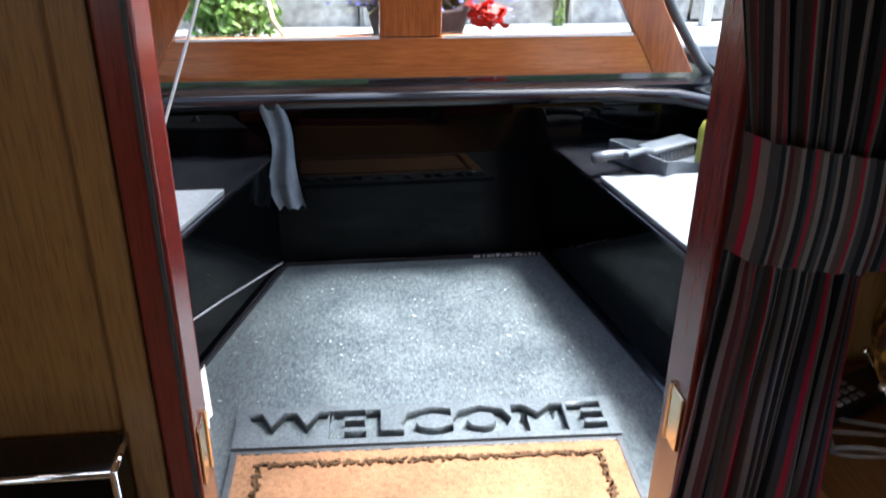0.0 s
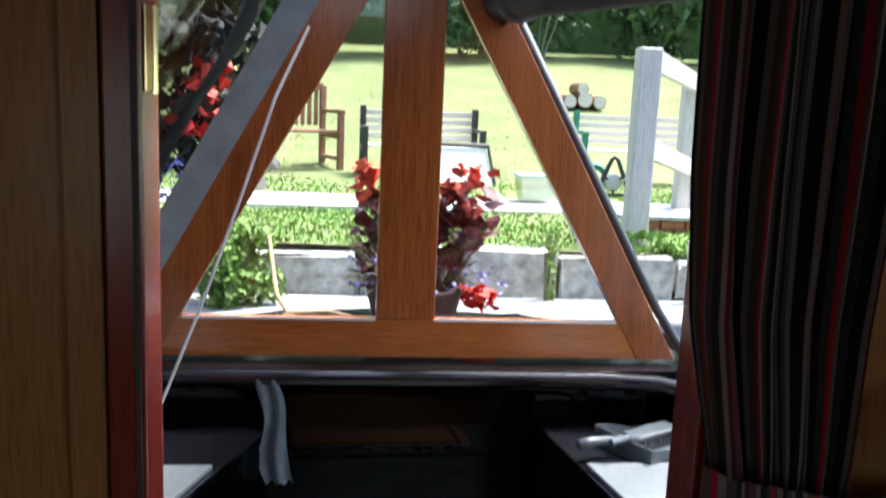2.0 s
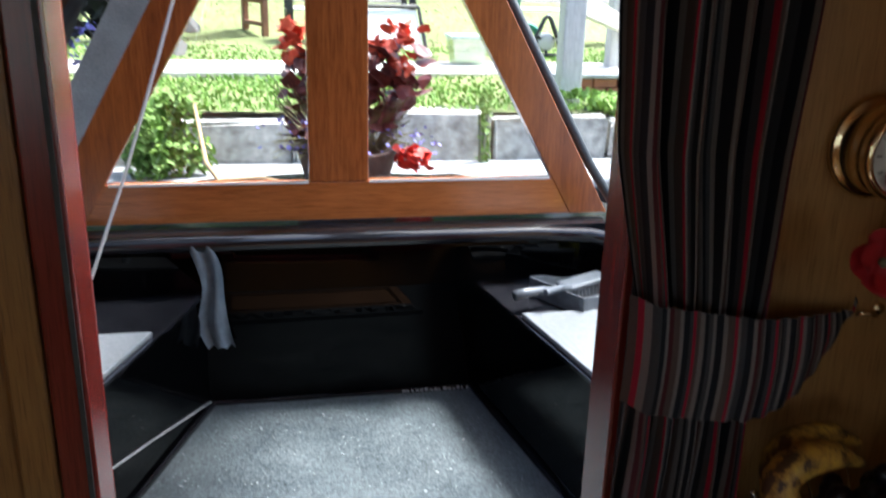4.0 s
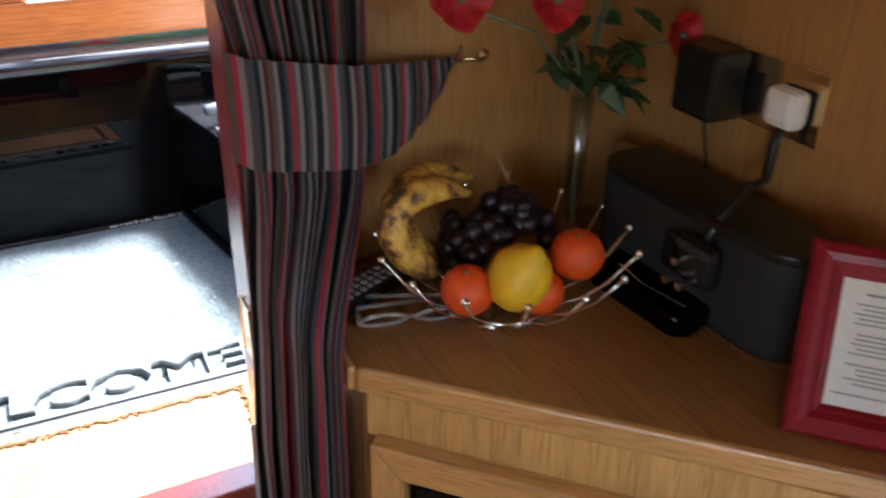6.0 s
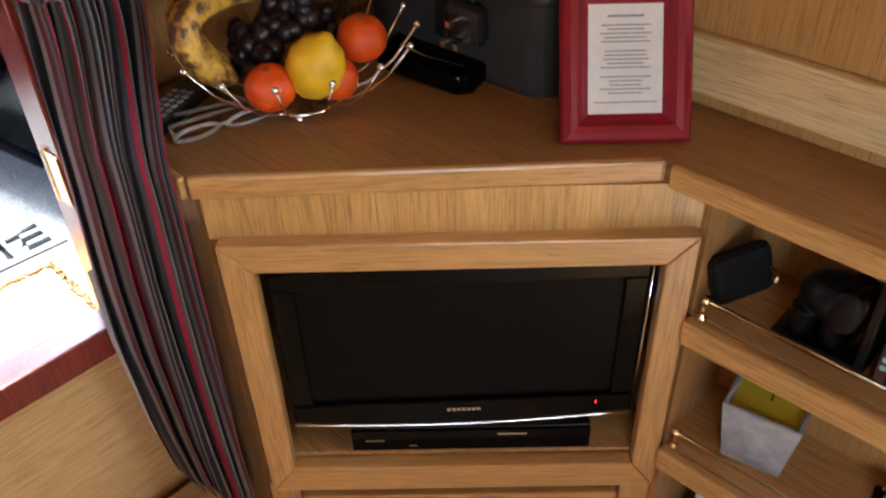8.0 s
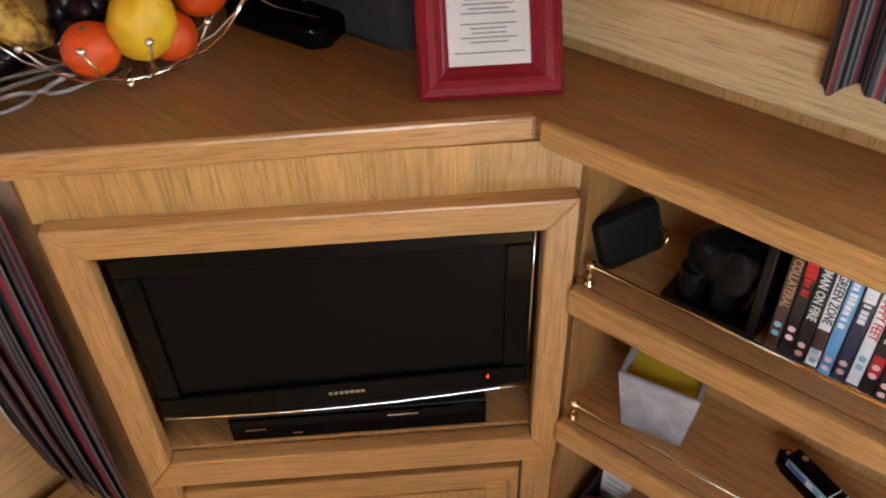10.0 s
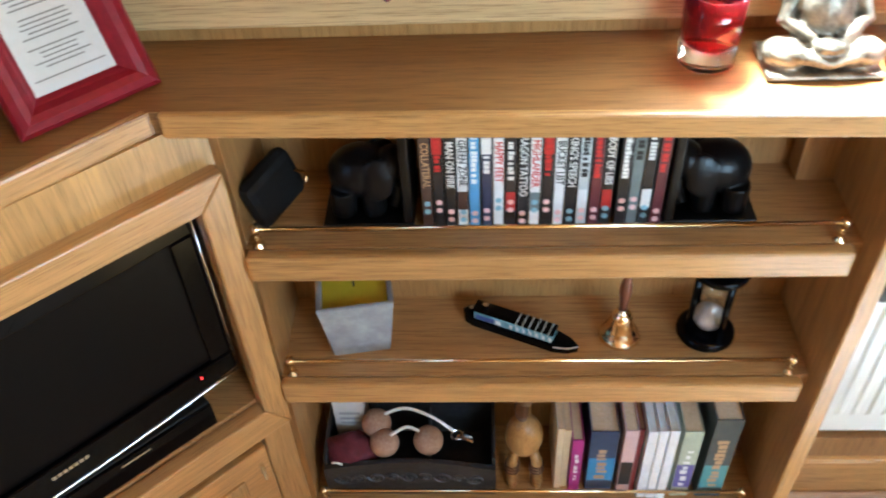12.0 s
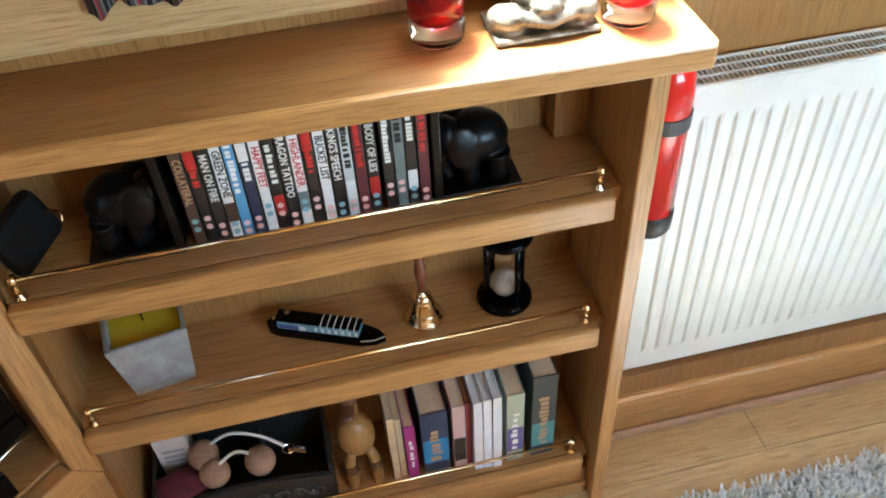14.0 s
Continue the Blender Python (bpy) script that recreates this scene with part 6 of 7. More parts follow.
COV = {k: speckled("book_cover_" + k, c, tuple(min(1, v * 1.2 + 0.01) for v in c), 30, 0.4, 0.05) for k, c in {"tan": (0.62, 0.48, 0.3), "magenta": (0.36, 0.025, 0.2), "navy": (0.03, 0.05, 0.1), "pink": (0.62, 0.42, 0.4), "white": (0.78, 0.78, 0.8), "red": (0.25, 0.03, 0.04), "green": (0.42, 0.46, 0.34), "violet": (0.12, 0.1, 0.3), "dark": (0.05, 0.06, 0.06), "blue": (0.05, 0.25, 0.5), "black": (0.012, 0.012, 0.013), "teal": (0.1, 0.3, 0.32)}.items()}
# cover, front x, start y, thickness, height, depth, block, ink
BOOKS = [("tan", 0.815, -1.125, 0.012, 0.186, 0.115, None, None), ("tan", 0.818, -1.138, 0.011, 0.176, 0.115, None, None), ("magenta", 0.811, -1.151, 0.019, 0.158, 0.12, None, "white"),
         ("navy", 0.814, -1.181, 0.047, 0.178, 0.12, "blue", "gold"), ("pink", 0.806, -1.235, 0.022, 0.193, 0.122, "black", None), ("red", 0.812, -1.259, 0.009, 0.188, 0.115, None, None),
         ("white", 0.797, -1.27, 0.0155, 0.203, 0.13, None, None), ("white", 0.796, -1.287, 0.0145, 0.206, 0.13, None, None), ("white", 0.794, -1.303, 0.0155, 0.21, 0.13, None, None),
         ("green", 0.801, -1.329, 0.031, 0.197, 0.128, "violet", "white"), ("dark", 0.8, -1.374, 0.043, 0.232, 0.132, "teal", "gold")]
for cov, x, y, th, h, dep, blk, ink in BOOKS:
    t = thing("book", (x, y - th / 2, Z3), {"tan": "worn tan paperback", "magenta": "paperback with a magenta spine", "navy": "thick navy and blue paperback", "pink": "pale pink and black paperback", "red": "thin dark red booklet", "white": "white ring-bound notebook", "green": "green and violet paperback", "dark": "large dark green hardback"}[cov] + " standing on the bottom shelf", "book", "row of books")
    b = BM()
    box(b, x, x + dep, y - th, y - th + 0.0016, Z3 + 0.0005, Z3 + h)
    box(b, x, x + dep, y - 0.0016, y, Z3 + 0.0005, Z3 + h)
    box(b, x - 0.0015, x + 0.0015, y - th, y, Z3 + 0.0005, Z3 + h, 0.0007)
    c = part("cover", b, COV[cov], t)
    b = BM()
    box(b, x + 0.0017, x + dep - 0.003, y - th + 0.0018, y - 0.0018, Z3 + 0.003, Z3 + h - 0.003)
    part("page_block", b, PAGESW if cov == "white" else PAGES, t, "edge of the pages")
    if blk:
        b = BM()
        box(b, x - 0.0019, x - 0.0016, y - th + 0.001, y - 0.001, Z3 + 0.03, Z3 + 0.1)
        part("spine_block", b, COV[blk], c)
    if ink:
        z_ = Z3 + 0.035
        while z_ < Z3 + h * 0.72:
            lg_ = random.uniform(0.006, 0.014)
            b = BM()
            box(b, x - 0.0023, x - 0.002, y - th * random.uniform(0.6, 0.75), y - th * random.uniform(0.25, 0.4), z_, z_ + lg_)
            part("title_bar", b, INKS[ink], c)
            z_ += lg_ + random.choice((0.003, 0.003, 0.008))

# ---- radiator, extinguisher, skirting, floor boards, rug ----
rad = thing("radiator", (0.9, -2.2, 0.19), "white ribbed panel radiator under the window", "radiator")
b = BM()
prof = []
ya, yb = -1.568, -2.85
n = int((ya - yb - 0.05) / 0.0265)
prof.append((ya, 0.888))
prof.append((ya - 0.003, 0.885))
yy_ = ya - 0.04
for k in range(n):
    for dy, dx in ((0.0, 0.885), (0.0045, 0.881), (0.0095, 0.881), (0.014, 0.885)):
        prof.append((yy_ - k * 0.0265 - dy, dx))
prof.append((yb, 0.885))
rows_ = []
for z, flat in ((0.19, True), (0.235, True), (0.247, False), (0.743, False), (0.755, True), (0.803, True)):
    rows_.append([b.verts.new((0.885 if flat and x_ < 0.886 else x_, y_, z)) for y_, x_ in prof])
for lo, hi in zip(rows_, rows_[1:]):
    for i in range(len(prof) - 1):
        b.faces.new((lo[i], lo[i + 1], hi[i + 1], hi[i]))
part("front_panel", b, WHITE_PAINT, rad)
b = BM()
box(b, 0.8885, 0.9, yb, ya - 0.001, 0.19, 0.8)
part("inner_panel", b, WHITE_PAINT, rad)
b = BM()
box(b, 0.9005, 0.95, yb, ya - 0.004, 0.2, 0.785)
part("convector", b, GREY_BUTTON, rad)
b = BM()
box(b, 0.882, 0.952, ya - 0.002, ya + 0.003, 0.19, 0.808, 0.001)
part("end_cover", b, WHITE_PAINT, rad)
b = BM()
box(b, 0.8835, 0.89, yb, ya - 0.003, 0.8035, 0.81, 0.002)
box(b, 0.944, 0.95, yb, ya - 0.003, 0.8, 0.81, 0.002)
part("top_rim", b, WHITE_PAINT, rad)
b = BM()
k = ya - 0.006
while k > yb:
    box(b, 0.8905, 0.9435, k - 0.0022, k, 0.8, 0.808)
    k -= 0.0075
box(b, 0.9055, 0.9085, yb, ya - 0.004, 0.8065, 0.8095)
box(b, 0.9255, 0.9285, yb, ya - 0.004, 0.8065, 0.8095)
part("top_grille", b, WHITE_PAINT, rad)
ext = thing("fire_extinguisher", (0.842, -1.548, 0.62), "small red fire extinguisher strapped to the shelf end", "extinguisher")
ex, ey = 0.836, -1.551
b = BM()
lathe(b, [(0.0, 0.645), (0.0335, 0.645), (0.0335, 0.86), (0.031, 0.878), (0.022, 0.892), (0.015, 0.9), (0.0, 0.9)], (ex, ey, 0), 26)
part("cylinder", b, RED_GLOSS, ext, smooth=True)
b = BM()
lathe(b, [(0.0, 0.612), (0.03, 0.612), (0.0345, 0.62), (0.0355, 0.65), (0.034, 0.652), (0.0, 0.652)], (ex, ey, 0), 26)
part("foot", b, BLACK_PLASTIC, ext, smooth=True)
b = BM()
lathe(b, [(0.0338, 0.8), (0.0355, 0.8), (0.0355, 0.823), (0.0338, 0.823)], (ex, ey, 0), 26)
box(b, ex - 0.008, ex + 0.008, ey + 0.034, -1.5035, 0.8, 0.823)
part("strap", b, DARK_GREY, ext, "dark grey strap")
b = BM()
lathe(b, [(0.0, 0.9), (0.013, 0.9), (0.013, 0.925), (0.0, 0.926)], (ex, ey, 0), 16)
box(b, ex - 0.04, ex + 0.018, ey - 0.007, ey + 0.007, 0.925, 0.937, 0.002)
part("valve", b, BLACK_PLASTIC, ext)


b = BM()
box(b, 0.866, 0.93, -4.0, -1.504, 0.0, 0.125, 0.012)
tagged(part("baseboard", b, OAK_EDGE), "rounded oak skirting below the radiator", "skirting", kind="structure")
b = BM()
box(b, 0.855, 0.8655, -4.0, -1.504, 0.0, 0.022, 0.005)
tagged(part("trim", b, wood("pinkish_beading", (0.42, 0.25, 0.15), (0.52, 0.33, 0.21), "y")), "thin beading at the foot of the skirting", "trim", kind="structure")
# dark strip under and behind the radiator stands in for the shade there
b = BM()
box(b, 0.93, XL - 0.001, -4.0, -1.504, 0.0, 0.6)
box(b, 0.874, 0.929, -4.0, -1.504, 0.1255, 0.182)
tagged(part("trim", b, OAK_DARK), "oak lining behind the radiator, darkened to show its shade", "trim", kind="structure")

SHAG = speckled("grey_shag", (0.6, 0.6, 0.59), (0.82, 0.82, 0.8), 220, 0.95, 0.6, 0.1)
rug = thing("rug", (0.2, -2.3, 0.0), "light grey shaggy rug on the floor", "rug")
b = BM()
box(b, -0.45, 0.685, -3.0, -1.62, 0.0002, 0.012, 0.003)
part("backing", b, SHAG, rug)
tuft = BM()
for k in range(9000):
    x = 0.2 + 0.485 * math.sqrt(random.random())
    y_ = -1.62 - 0.75 * random.random()
    a = random.uniform(0, 6.28)
    l_, hh = random.uniform(0.012, 0.024), random.uniform(0.012, 0.026)
    dx, dy = math.cos(a), math.sin(a)
    p = Vector((x, y_, 0.01))
    q = p + Vector((dx * l_, dy * l_, hh))
    sd = Vector((-dy, dx, 0)) * 0.0028
    v = [tuft.verts.new(p - sd), tuft.verts.new(p + sd), tuft.verts.new(q + sd * 0.6), tuft.verts.new(q - sd * 0.6)]
    tuft.faces.new(v)
o = part("shag", tuft, SHAG, rug)
o["kind"] = "stuff"

# black stove-like appliance with bright trim beside the doorway
app = thing("black_appliance", (-0.6, -0.045, 0.0), "glossy black shallow cabinet with bright metal edges against the bulkhead", "appliance")
b = BM()
box(b, -0.9, -0.36, -0.075, -0.012, 0.0, 0.94, 0.002)
part("body", b, PIANO_BLACK, app)
b = BM()
box(b, -0.9, -0.362, -0.072, -0.012, 0.941, 0.948, 0.002)
part("top", b, BLACK_LIP, app)
for pts in ([(-0.9, -0.076, 0.944), (-0.362, -0.076, 0.944)], [(-0.359, -0.074, 0.944), (-0.359, -0.012, 0.944)], [(-0.359, -0.076, 0.946), (-0.359, -0.076, 0.0)]):
    b = BM()
    tube(b, pts, 0.0042, 8)
    part("edge_trim", b, CHROME, app, "bright metal edge", True)

# floor planks
PLANKS = {}
for r in range(10):
    x1 = 0.76 + 0.104 - r * 0.19 if r else 0.864
    x0 = 0.762 - r * 0.19
    x1 = 0.864 if r == 0 else 0.762 - (r - 1) * 0.19 - 0.0012
    ys = -0.0 - (r * 0.37) % 1.2
    cuts = [-0.001] + [ys - 0.65 - 1.2 * k for k in range(0, 4)]
    cuts = sorted([c_ for c_ in cuts if -4 < c_ < 0] + [-3.999])
    for c0, c1 in zip(cuts, cuts[1:]):
        b = BM()
        box(b, x0, x1, c0 + 0.0006, c1 - 0.0006, -0.0118, 0.0, 0.0006)
        part("plank", b, LAMINATE, floor)

# ---- loose things in the well deck ----
PLASTIC_GREY = speckled("grey_dustpan_plastic", (0.07, 0.08, 0.09), (0.12, 0.13, 0.145), 60, 0.3, 0.1)
pan = thing("dustpan", (0.72, 1.2, ZB), "grey plastic dustpan with a brush lying on the locker", "dustpan")
DM = Matrix.Translation((0.72, 1.19, ZB + 0.001)) @ Matrix.Rotation(radians(28), 4, "Z")
b = BM()
box(b, -0.1, 0.1, -0.1, 0.09, 0.0, 0.006, 0.002, DM)
part("tray", b, PLASTIC_GREY, pan)
SIDE = [(-0.104, 0.0), (0.11, 0.0), (0.112, 0.012), (0.07, 0.014), (0.025, 0.02), (-0.02, 0.032), (-0.06, 0.044), (-0.104, 0.05)]
for y0 in (-0.105, 0.09):
    b = BM()
    near = [b.verts.new(DM @ Vector((x, y0, z))) for x, z in SIDE]
    far = [b.verts.new(DM @ Vector((x, y0 + 0.004, z))) for x, z in SIDE]
    b.faces.new(near)
    b.faces.new(far[::-1])
    for i in range(len(SIDE)):
        b.faces.new((near[i - 1], far[i - 1], far[i], near[i]))
    bmesh.ops.recalc_face_normals(b, faces=b.faces)
    part("side", b, PLASTIC_GREY, pan)
b = BM()
box(b, -0.108, -0.104, -0.105, 0.094, 0.0, 0.05, 0.001, DM)
part("back", b, PLASTIC_GREY, pan)
b = BM()
tube(b, [DM @ Vector(p) for p in ((-0.107, 0.0, 0.04), (-0.15, 0.005, 0.047), (-0.2, 0.012, 0.05), (-0.235, 0.018, 0.047))], 0.011, 10, 0.014)
part("handle", b, PLASTIC_GREY, pan, smooth=True)
brush = thing("hand_brush", (0.74, 1.2, ZB + 0.03), "grey hand brush with grey bristles in the dustpan", "brush")
b = BM()
box(b, -0.075, 0.09, -0.03, 0.03, 0.036, 0.05, 0.006, DM)
tube(b, [DM @ Vector(p) for p in ((-0.07, -0.02, 0.044), (-0.12, -0.036, 0.062), (-0.19, -0.045, 0.066))], 0.009, 10)
part("stock", b, PLASTIC_GREY, brush)
BRIST = speckled("grey_bristle", (0.1, 0.105, 0.11), (0.2, 0.2, 0.2), 300, 0.8)
b = BM()
for k in range(12):
    for j in range(3):
        tube(b, [DM @ Vector((-0.07 + k * 0.0135, -0.022 + j * 0.02, 0.037)), DM @ Vector((-0.071 + k * 0.0138, -0.026 + j * 0.022, 0.009))], 0.005, 5, 0.0065)
part("bristles", b, BRIST, brush)
b = BM()
lathe(b, [(0.0, 0.0), (0.032, 0.0), (0.034, 0.01), (0.034, 0.1), (0.028, 0.118), (0.012, 0.13), (0.012, 0.145), (0.0, 0.146)], (0.815, 1.13, ZB + 0.0005), 18)
bt = solo("bottle", b, speckled("yellow_green_plastic", (0.3, 0.3, 0.04), (0.38, 0.38, 0.06), 40, 0.35), "yellow-green plastic bottle on the locker", "bottle", (0.815, 1.13, ZB), smooth=True)
rows = []
for j in range(12):
    s = j / 11
    z = 0.918 - 0.285 * s
    xm = -0.287 + 0.045 * s + 0.012 * math.sin(s * 6)
    wd = 0.026 + 0.012 * s + 0.004 * math.sin(s * 9 + 1)
    rows.append([(Vector((xm + wd * (i / 6 - 0.5) * 2, YB - 0.02 - 0.012 * math.sin(i * 1.6 + s * 3) - 0.01 * s, z + 0.01 * (i % 2))), i * 0.01, s) for i in range(7)])
solo("plastic_sheet", sheet(rows), speckled("pale_blue_plastic", (0.09, 0.115, 0.135), (0.17, 0.205, 0.23), 20, 0.45), "crumpled pale plastic sheet hanging on the bulkhead", "plastic sheet", (-0.27, YB - 0.02, 0.63), smooth=True)
rows = []
for j in range(8):
    s = j / 7
    rows.append([(Vector((-0.445 + 0.035 * s + 0.012 * math.sin(i * 1.3), 0.79 - 0.15 * s + 0.02 * (i - 3) * 0.4, ZD + 0.004 + 0.07 * math.sin(s * 3.1) * (0.4 + 0.6 * i / 6) + 0.004 * math.sin(i * 2 + j))), i * 0.01, s) for i in range(7)])
solo("white_rag", sheet(rows), LINING, "crumpled white rag on the deck", "rag", (-0.43, 0.72, ZD), smooth=True)
tap = thing("gas_tap", (-0.53, 0.92, ZB), "small brass tap with a short hose on the locker", "tap")
b = BM()
lathe(b, [(0, 0.0), (0.014, 0.0), (0.014, 0.01), (0.008, 0.014), (0.008, 0.05), (0.014, 0.055), (0.014, 0.065), (0, 0.066)], (-0.545, 0.98, ZB + 0.0145), 14)
part("body", b, CHROME, tap, smooth=True)
b = BM()
tube(b, [(-0.545, 0.98, ZB + 0.06), (-0.53, 0.97, ZB + 0.085), (-0.5, 0.96, ZB + 0.08)], 0.005, 8)
part("spout", b, BRASS, tap, smooth=True)
# grit on the deck
grit = BM()
for k in range(700):
    x, y_ = random.uniform(-0.42, 0.55), random.uniform(0.56, 1.3)
    if side_x(y_, -1) + 0.02 < x < side_x(y_, 1) - 0.02:
        r_ = random.uniform(0.0003, 0.001) * (2.4 if random.random() < 0.06 else 1)
        a = random.uniform(0, 3.14)
        box(grit, -r_ * random.uniform(1, 3.5), r_, -r_ * 0.6, r_ * 0.6, 0.0, r_ * 0.7, m=Matrix.Translation((x, y_, ZD + 0.0003)) @ Matrix.Rotation(a, 4, "Z"))
g = part("grit", grit, speckled("pale_grit", (0.4, 0.42, 0.42), (0.65, 0.66, 0.64), 400, 0.8))
tagged(g, "pale crumbs and grit scattered on the deck", "grit", kind="stuff")

# ---- the canal bank outside ----
GRASS = speckled("mown_grass", (0.12, 0.17, 0.045), (0.3, 0.31, 0.15), 22, 0.9, 0.7, 0.2, wide=1.4)
STONE = speckled("weathered_stone", (0.26, 0.25, 0.22), (0.62, 0.6, 0.54), 17, 0.85, 1.0, 0.3, wide=4)
GRAVEL = speckled("pale_gravel_path", (0.45, 0.43, 0.38), (0.6, 0.58, 0.52), 30, 0.9, 0.3)
HEDGE = speckled("hedge_leaf", (0.03, 0.075, 0.02), (0.09, 0.17, 0.045), 6, 0.6)
BRICK = speckled("red_brick", (0.3, 0.1, 0.055), (0.42, 0.16, 0.09), 40, 0.85)
PALE_WOOD = wood("weathered_pale_timber", (0.42, 0.4, 0.36), (0.56, 0.54, 0.5), "z", 0.7, coat=0.0)
BROWN_WOOD = wood("brown_bench_timber", (0.16, 0.07, 0.04), (0.26, 0.12, 0.07), "x", 0.6, coat=0.0)


def ground_z(y):
    for (y0, z0), (y1, z1) in zip(BANK, BANK[1:]):
        if y0 <= y <= y1:
            return z0 + (z1 - z0) * (y - y0) / (y1 - y0)
    return BANK[-1][1]


BANK = [(3.3, 0.95), (4.7, 0.93), (5.6, 0.92), (7.0, 0.9), (8.2, 0.9), (9.0, 1.06), (12.0, 1.75), (14.0, 2.2), (17.0, 2.7), (40.0, 5.0), (400.0, 8.0)]
b = BM()
xs = [-400, -40, -12, -6, -3, -1.5, 0, 1.5, 3, 6, 12, 40, 400]
ys = [3.3, 4.0, 4.7, 5.2, 5.6, 6.4, 7.0, 7.6, 8.2, 8.6, 9, 10.5, 12, 13, 14, 17, 25, 40, 400]
g = [[b.verts.new((x, y_, ground_z(y_) + 0.03 * math.sin(x * 1.7 + y_))) for x in xs] for y_ in ys]
for r0, r1 in zip(g, g[1:]):
    for i in range(len(xs) - 1):
        b.faces.new((r0[i], r0[i + 1], r1[i + 1], r1[i]))
tagged(part("ground", b, GRASS, smooth=True), "sunlit mown grass bank rising to a hedge", "grass", kind="structure")
b = BM()
box(b, -400, 400, -400, 3.3, -0.55, -0.5)
WATER = speckled("dark_canal_water", (0.02, 0.025, 0.02), (0.03, 0.035, 0.03), 3, 0.08, 0.2)
tagged(part("water", b, WATER), "dark canal water round the boat", "water", kind="structure")
b = BM()
box(b, -6, 8, 2.78, 3.22, -0.5, 0.72, 0.02)
tagged(part("pavement", b, CONCRETE), "pale concrete mooring edge", "mooring", kind="structure")
b = BM()
g0 = [(-8, 4.75), (9, 4.75), (9, 5.55), (-8, 5.55)]
frustum(b, [(x, y_, ground_z(y_) - 0.02) for x, y_ in g0], [(x, y_, ground_z(y_) + 0.03) for x, y_ in g0])
tagged(part("road", b, GRAVEL), "pale path across the grass", "path", kind="structure")
wall = thing("stone_wall", (0.5, 3.26, 0.72), "weathered grey stone retaining wall along the bank", "wall", kind="structure")
x = -3.2
while x < 4.0:
    wd = random.uniform(0.3, 0.66)
    z = 0.3
    first_h = random.uniform(0.2, 0.42)
    for hgt in (first_h, random.uniform(0.6, 0.66) - first_h):
        b = BM()
        box(b, x + 0.008, x + wd - 0.008, 3.2 + random.uniform(-0.02, 0.02), 3.42, z + 0.008, z + hgt - 0.006, 0.02)
        for v in b.verts:
            v.co += Vector((random.uniform(-1, 1), random.uniform(-1, 1), random.uniform(-1, 1))) * 0.014
        part("stone", b, STONE, wall)
        z += hgt
    x += wd


def blades(name, n, area, h0, h1, mat, label, spread=0.02, lean_=0.4):
    bb = BM()
    for _ in range(n):
        x_, y_ = random.uniform(area[0], area[1]), random.uniform(area[2], area[3])
        z_ = ground_z(y_) if y_ >= 3.3 else area[4]
        a, hh = random.uniform(0, 6.28), random.uniform(h0, h1)
        d = Vector((math.cos(a), math.sin(a), 0))
        s_ = Vector((-d.y, d.x, 0)) * random.uniform(0.004, 0.01)
        p = Vector((x_, y_, z_))
        t_ = p + d * hh * lean_ * random.random() + Vector((0, 0, hh))
        m_ = p.lerp(t_, 0.55) + Vector((0, 0, 0.1 * hh))
        v = [bb.verts.new(p - s_), bb.verts.new(p + s_), bb.verts.new(m_ + s_), bb.verts.new(m_ - s_), bb.verts.new(t_)]
        bb.faces.new((v[0], v[1], v[2], v[3]))
        bb.faces.new((v[3], v[2], v[4]))
    o = part(name, bb, mat)
    return tagged(o, label, "grass", kind="stuff")


LUSH = speckled("bright_grass_blade", (0.14, 0.27, 0.035), (0.26, 0.42, 0.08), 3, 0.7)
DRYGRASS = speckled("yellowing_grass_blade", (0.16, 0.2, 0.07), (0.36, 0.35, 0.19), 2.5, 0.8)
blades("grass_tufts", 9000, (-2.2, 3.6, 3.3, 4.72), 0.012, 0.035, LUSH, "bright green long grass along the wall top", lean_=0.9)
blades("grass_tufts", 7000, (-3.0, 4.2, 5.55, 7.2), 0.01, 0.028, LUSH, "bright green grass beside the path", lean_=0.9)
blades("grass_tufts", 6000, (-3.5, 5.5, 7.2, 12.5), 0.008, 0.025, DRYGRASS, "short yellowing grass on the bank", lean_=1.2)


def leafy(name, centre, size, n, leaf, mat, label, category):
    """A bush: many small leaves in an uneven crown on a few stems."""
    c = Vector(centre)
    t = thing(name, (c.x, c.y, c.z - size[2]), label, category)
    bb = BM()
    for k in range(5):
        a = k * 1.3
        tube(bb, [(c.x, c.y, c.z - size[2]), c + Vector((math.cos(a) * size[0] * 0.5, math.sin(a) * size[1] * 0.5, size[2] * 0.3))], 0.008 + 0.01 * size[2], 5, 0.003)
    part("stems", bb, STEM, t)["kind"] = "stuff"
    bb = BM()
    lobes = [Vector((random.uniform(-0.7, 0.7), random.uniform(-0.6, 0.6), random.uniform(-0.6, 0.7))) for _ in range(9)]
    for _ in range(n):
        l_ = random.choice(lobes)
        q = Vector((random.gauss(0, 1), random.gauss(0, 1), random.gauss(0, 1))).normalized() * random.uniform(0.15, 0.42)
        p = c + Vector(((l_.x + q.x) * size[0], (l_.y + q.y) * size[1], (l_.z + q.z) * size[2]))
        m_ = Euler((random.uniform(-1.2, 1.2), random.uniform(-1.2, 1.2), random.uniform(0, 6.28))).to_matrix()
        s_ = leaf * random.uniform(0.6, 1.3)
        v = [bb.verts.new(p + m_ @ Vector(w_) * s_) for w_ in ((-1, 0, 0), (-0.2, -0.45, 0.1), (1, 0, 0), (-0.2, 0.45, 0.1))]
        bb.faces.new(v)
    o = part("leaves", bb, mat, t)
    o["kind"] = "stuff"
    return t


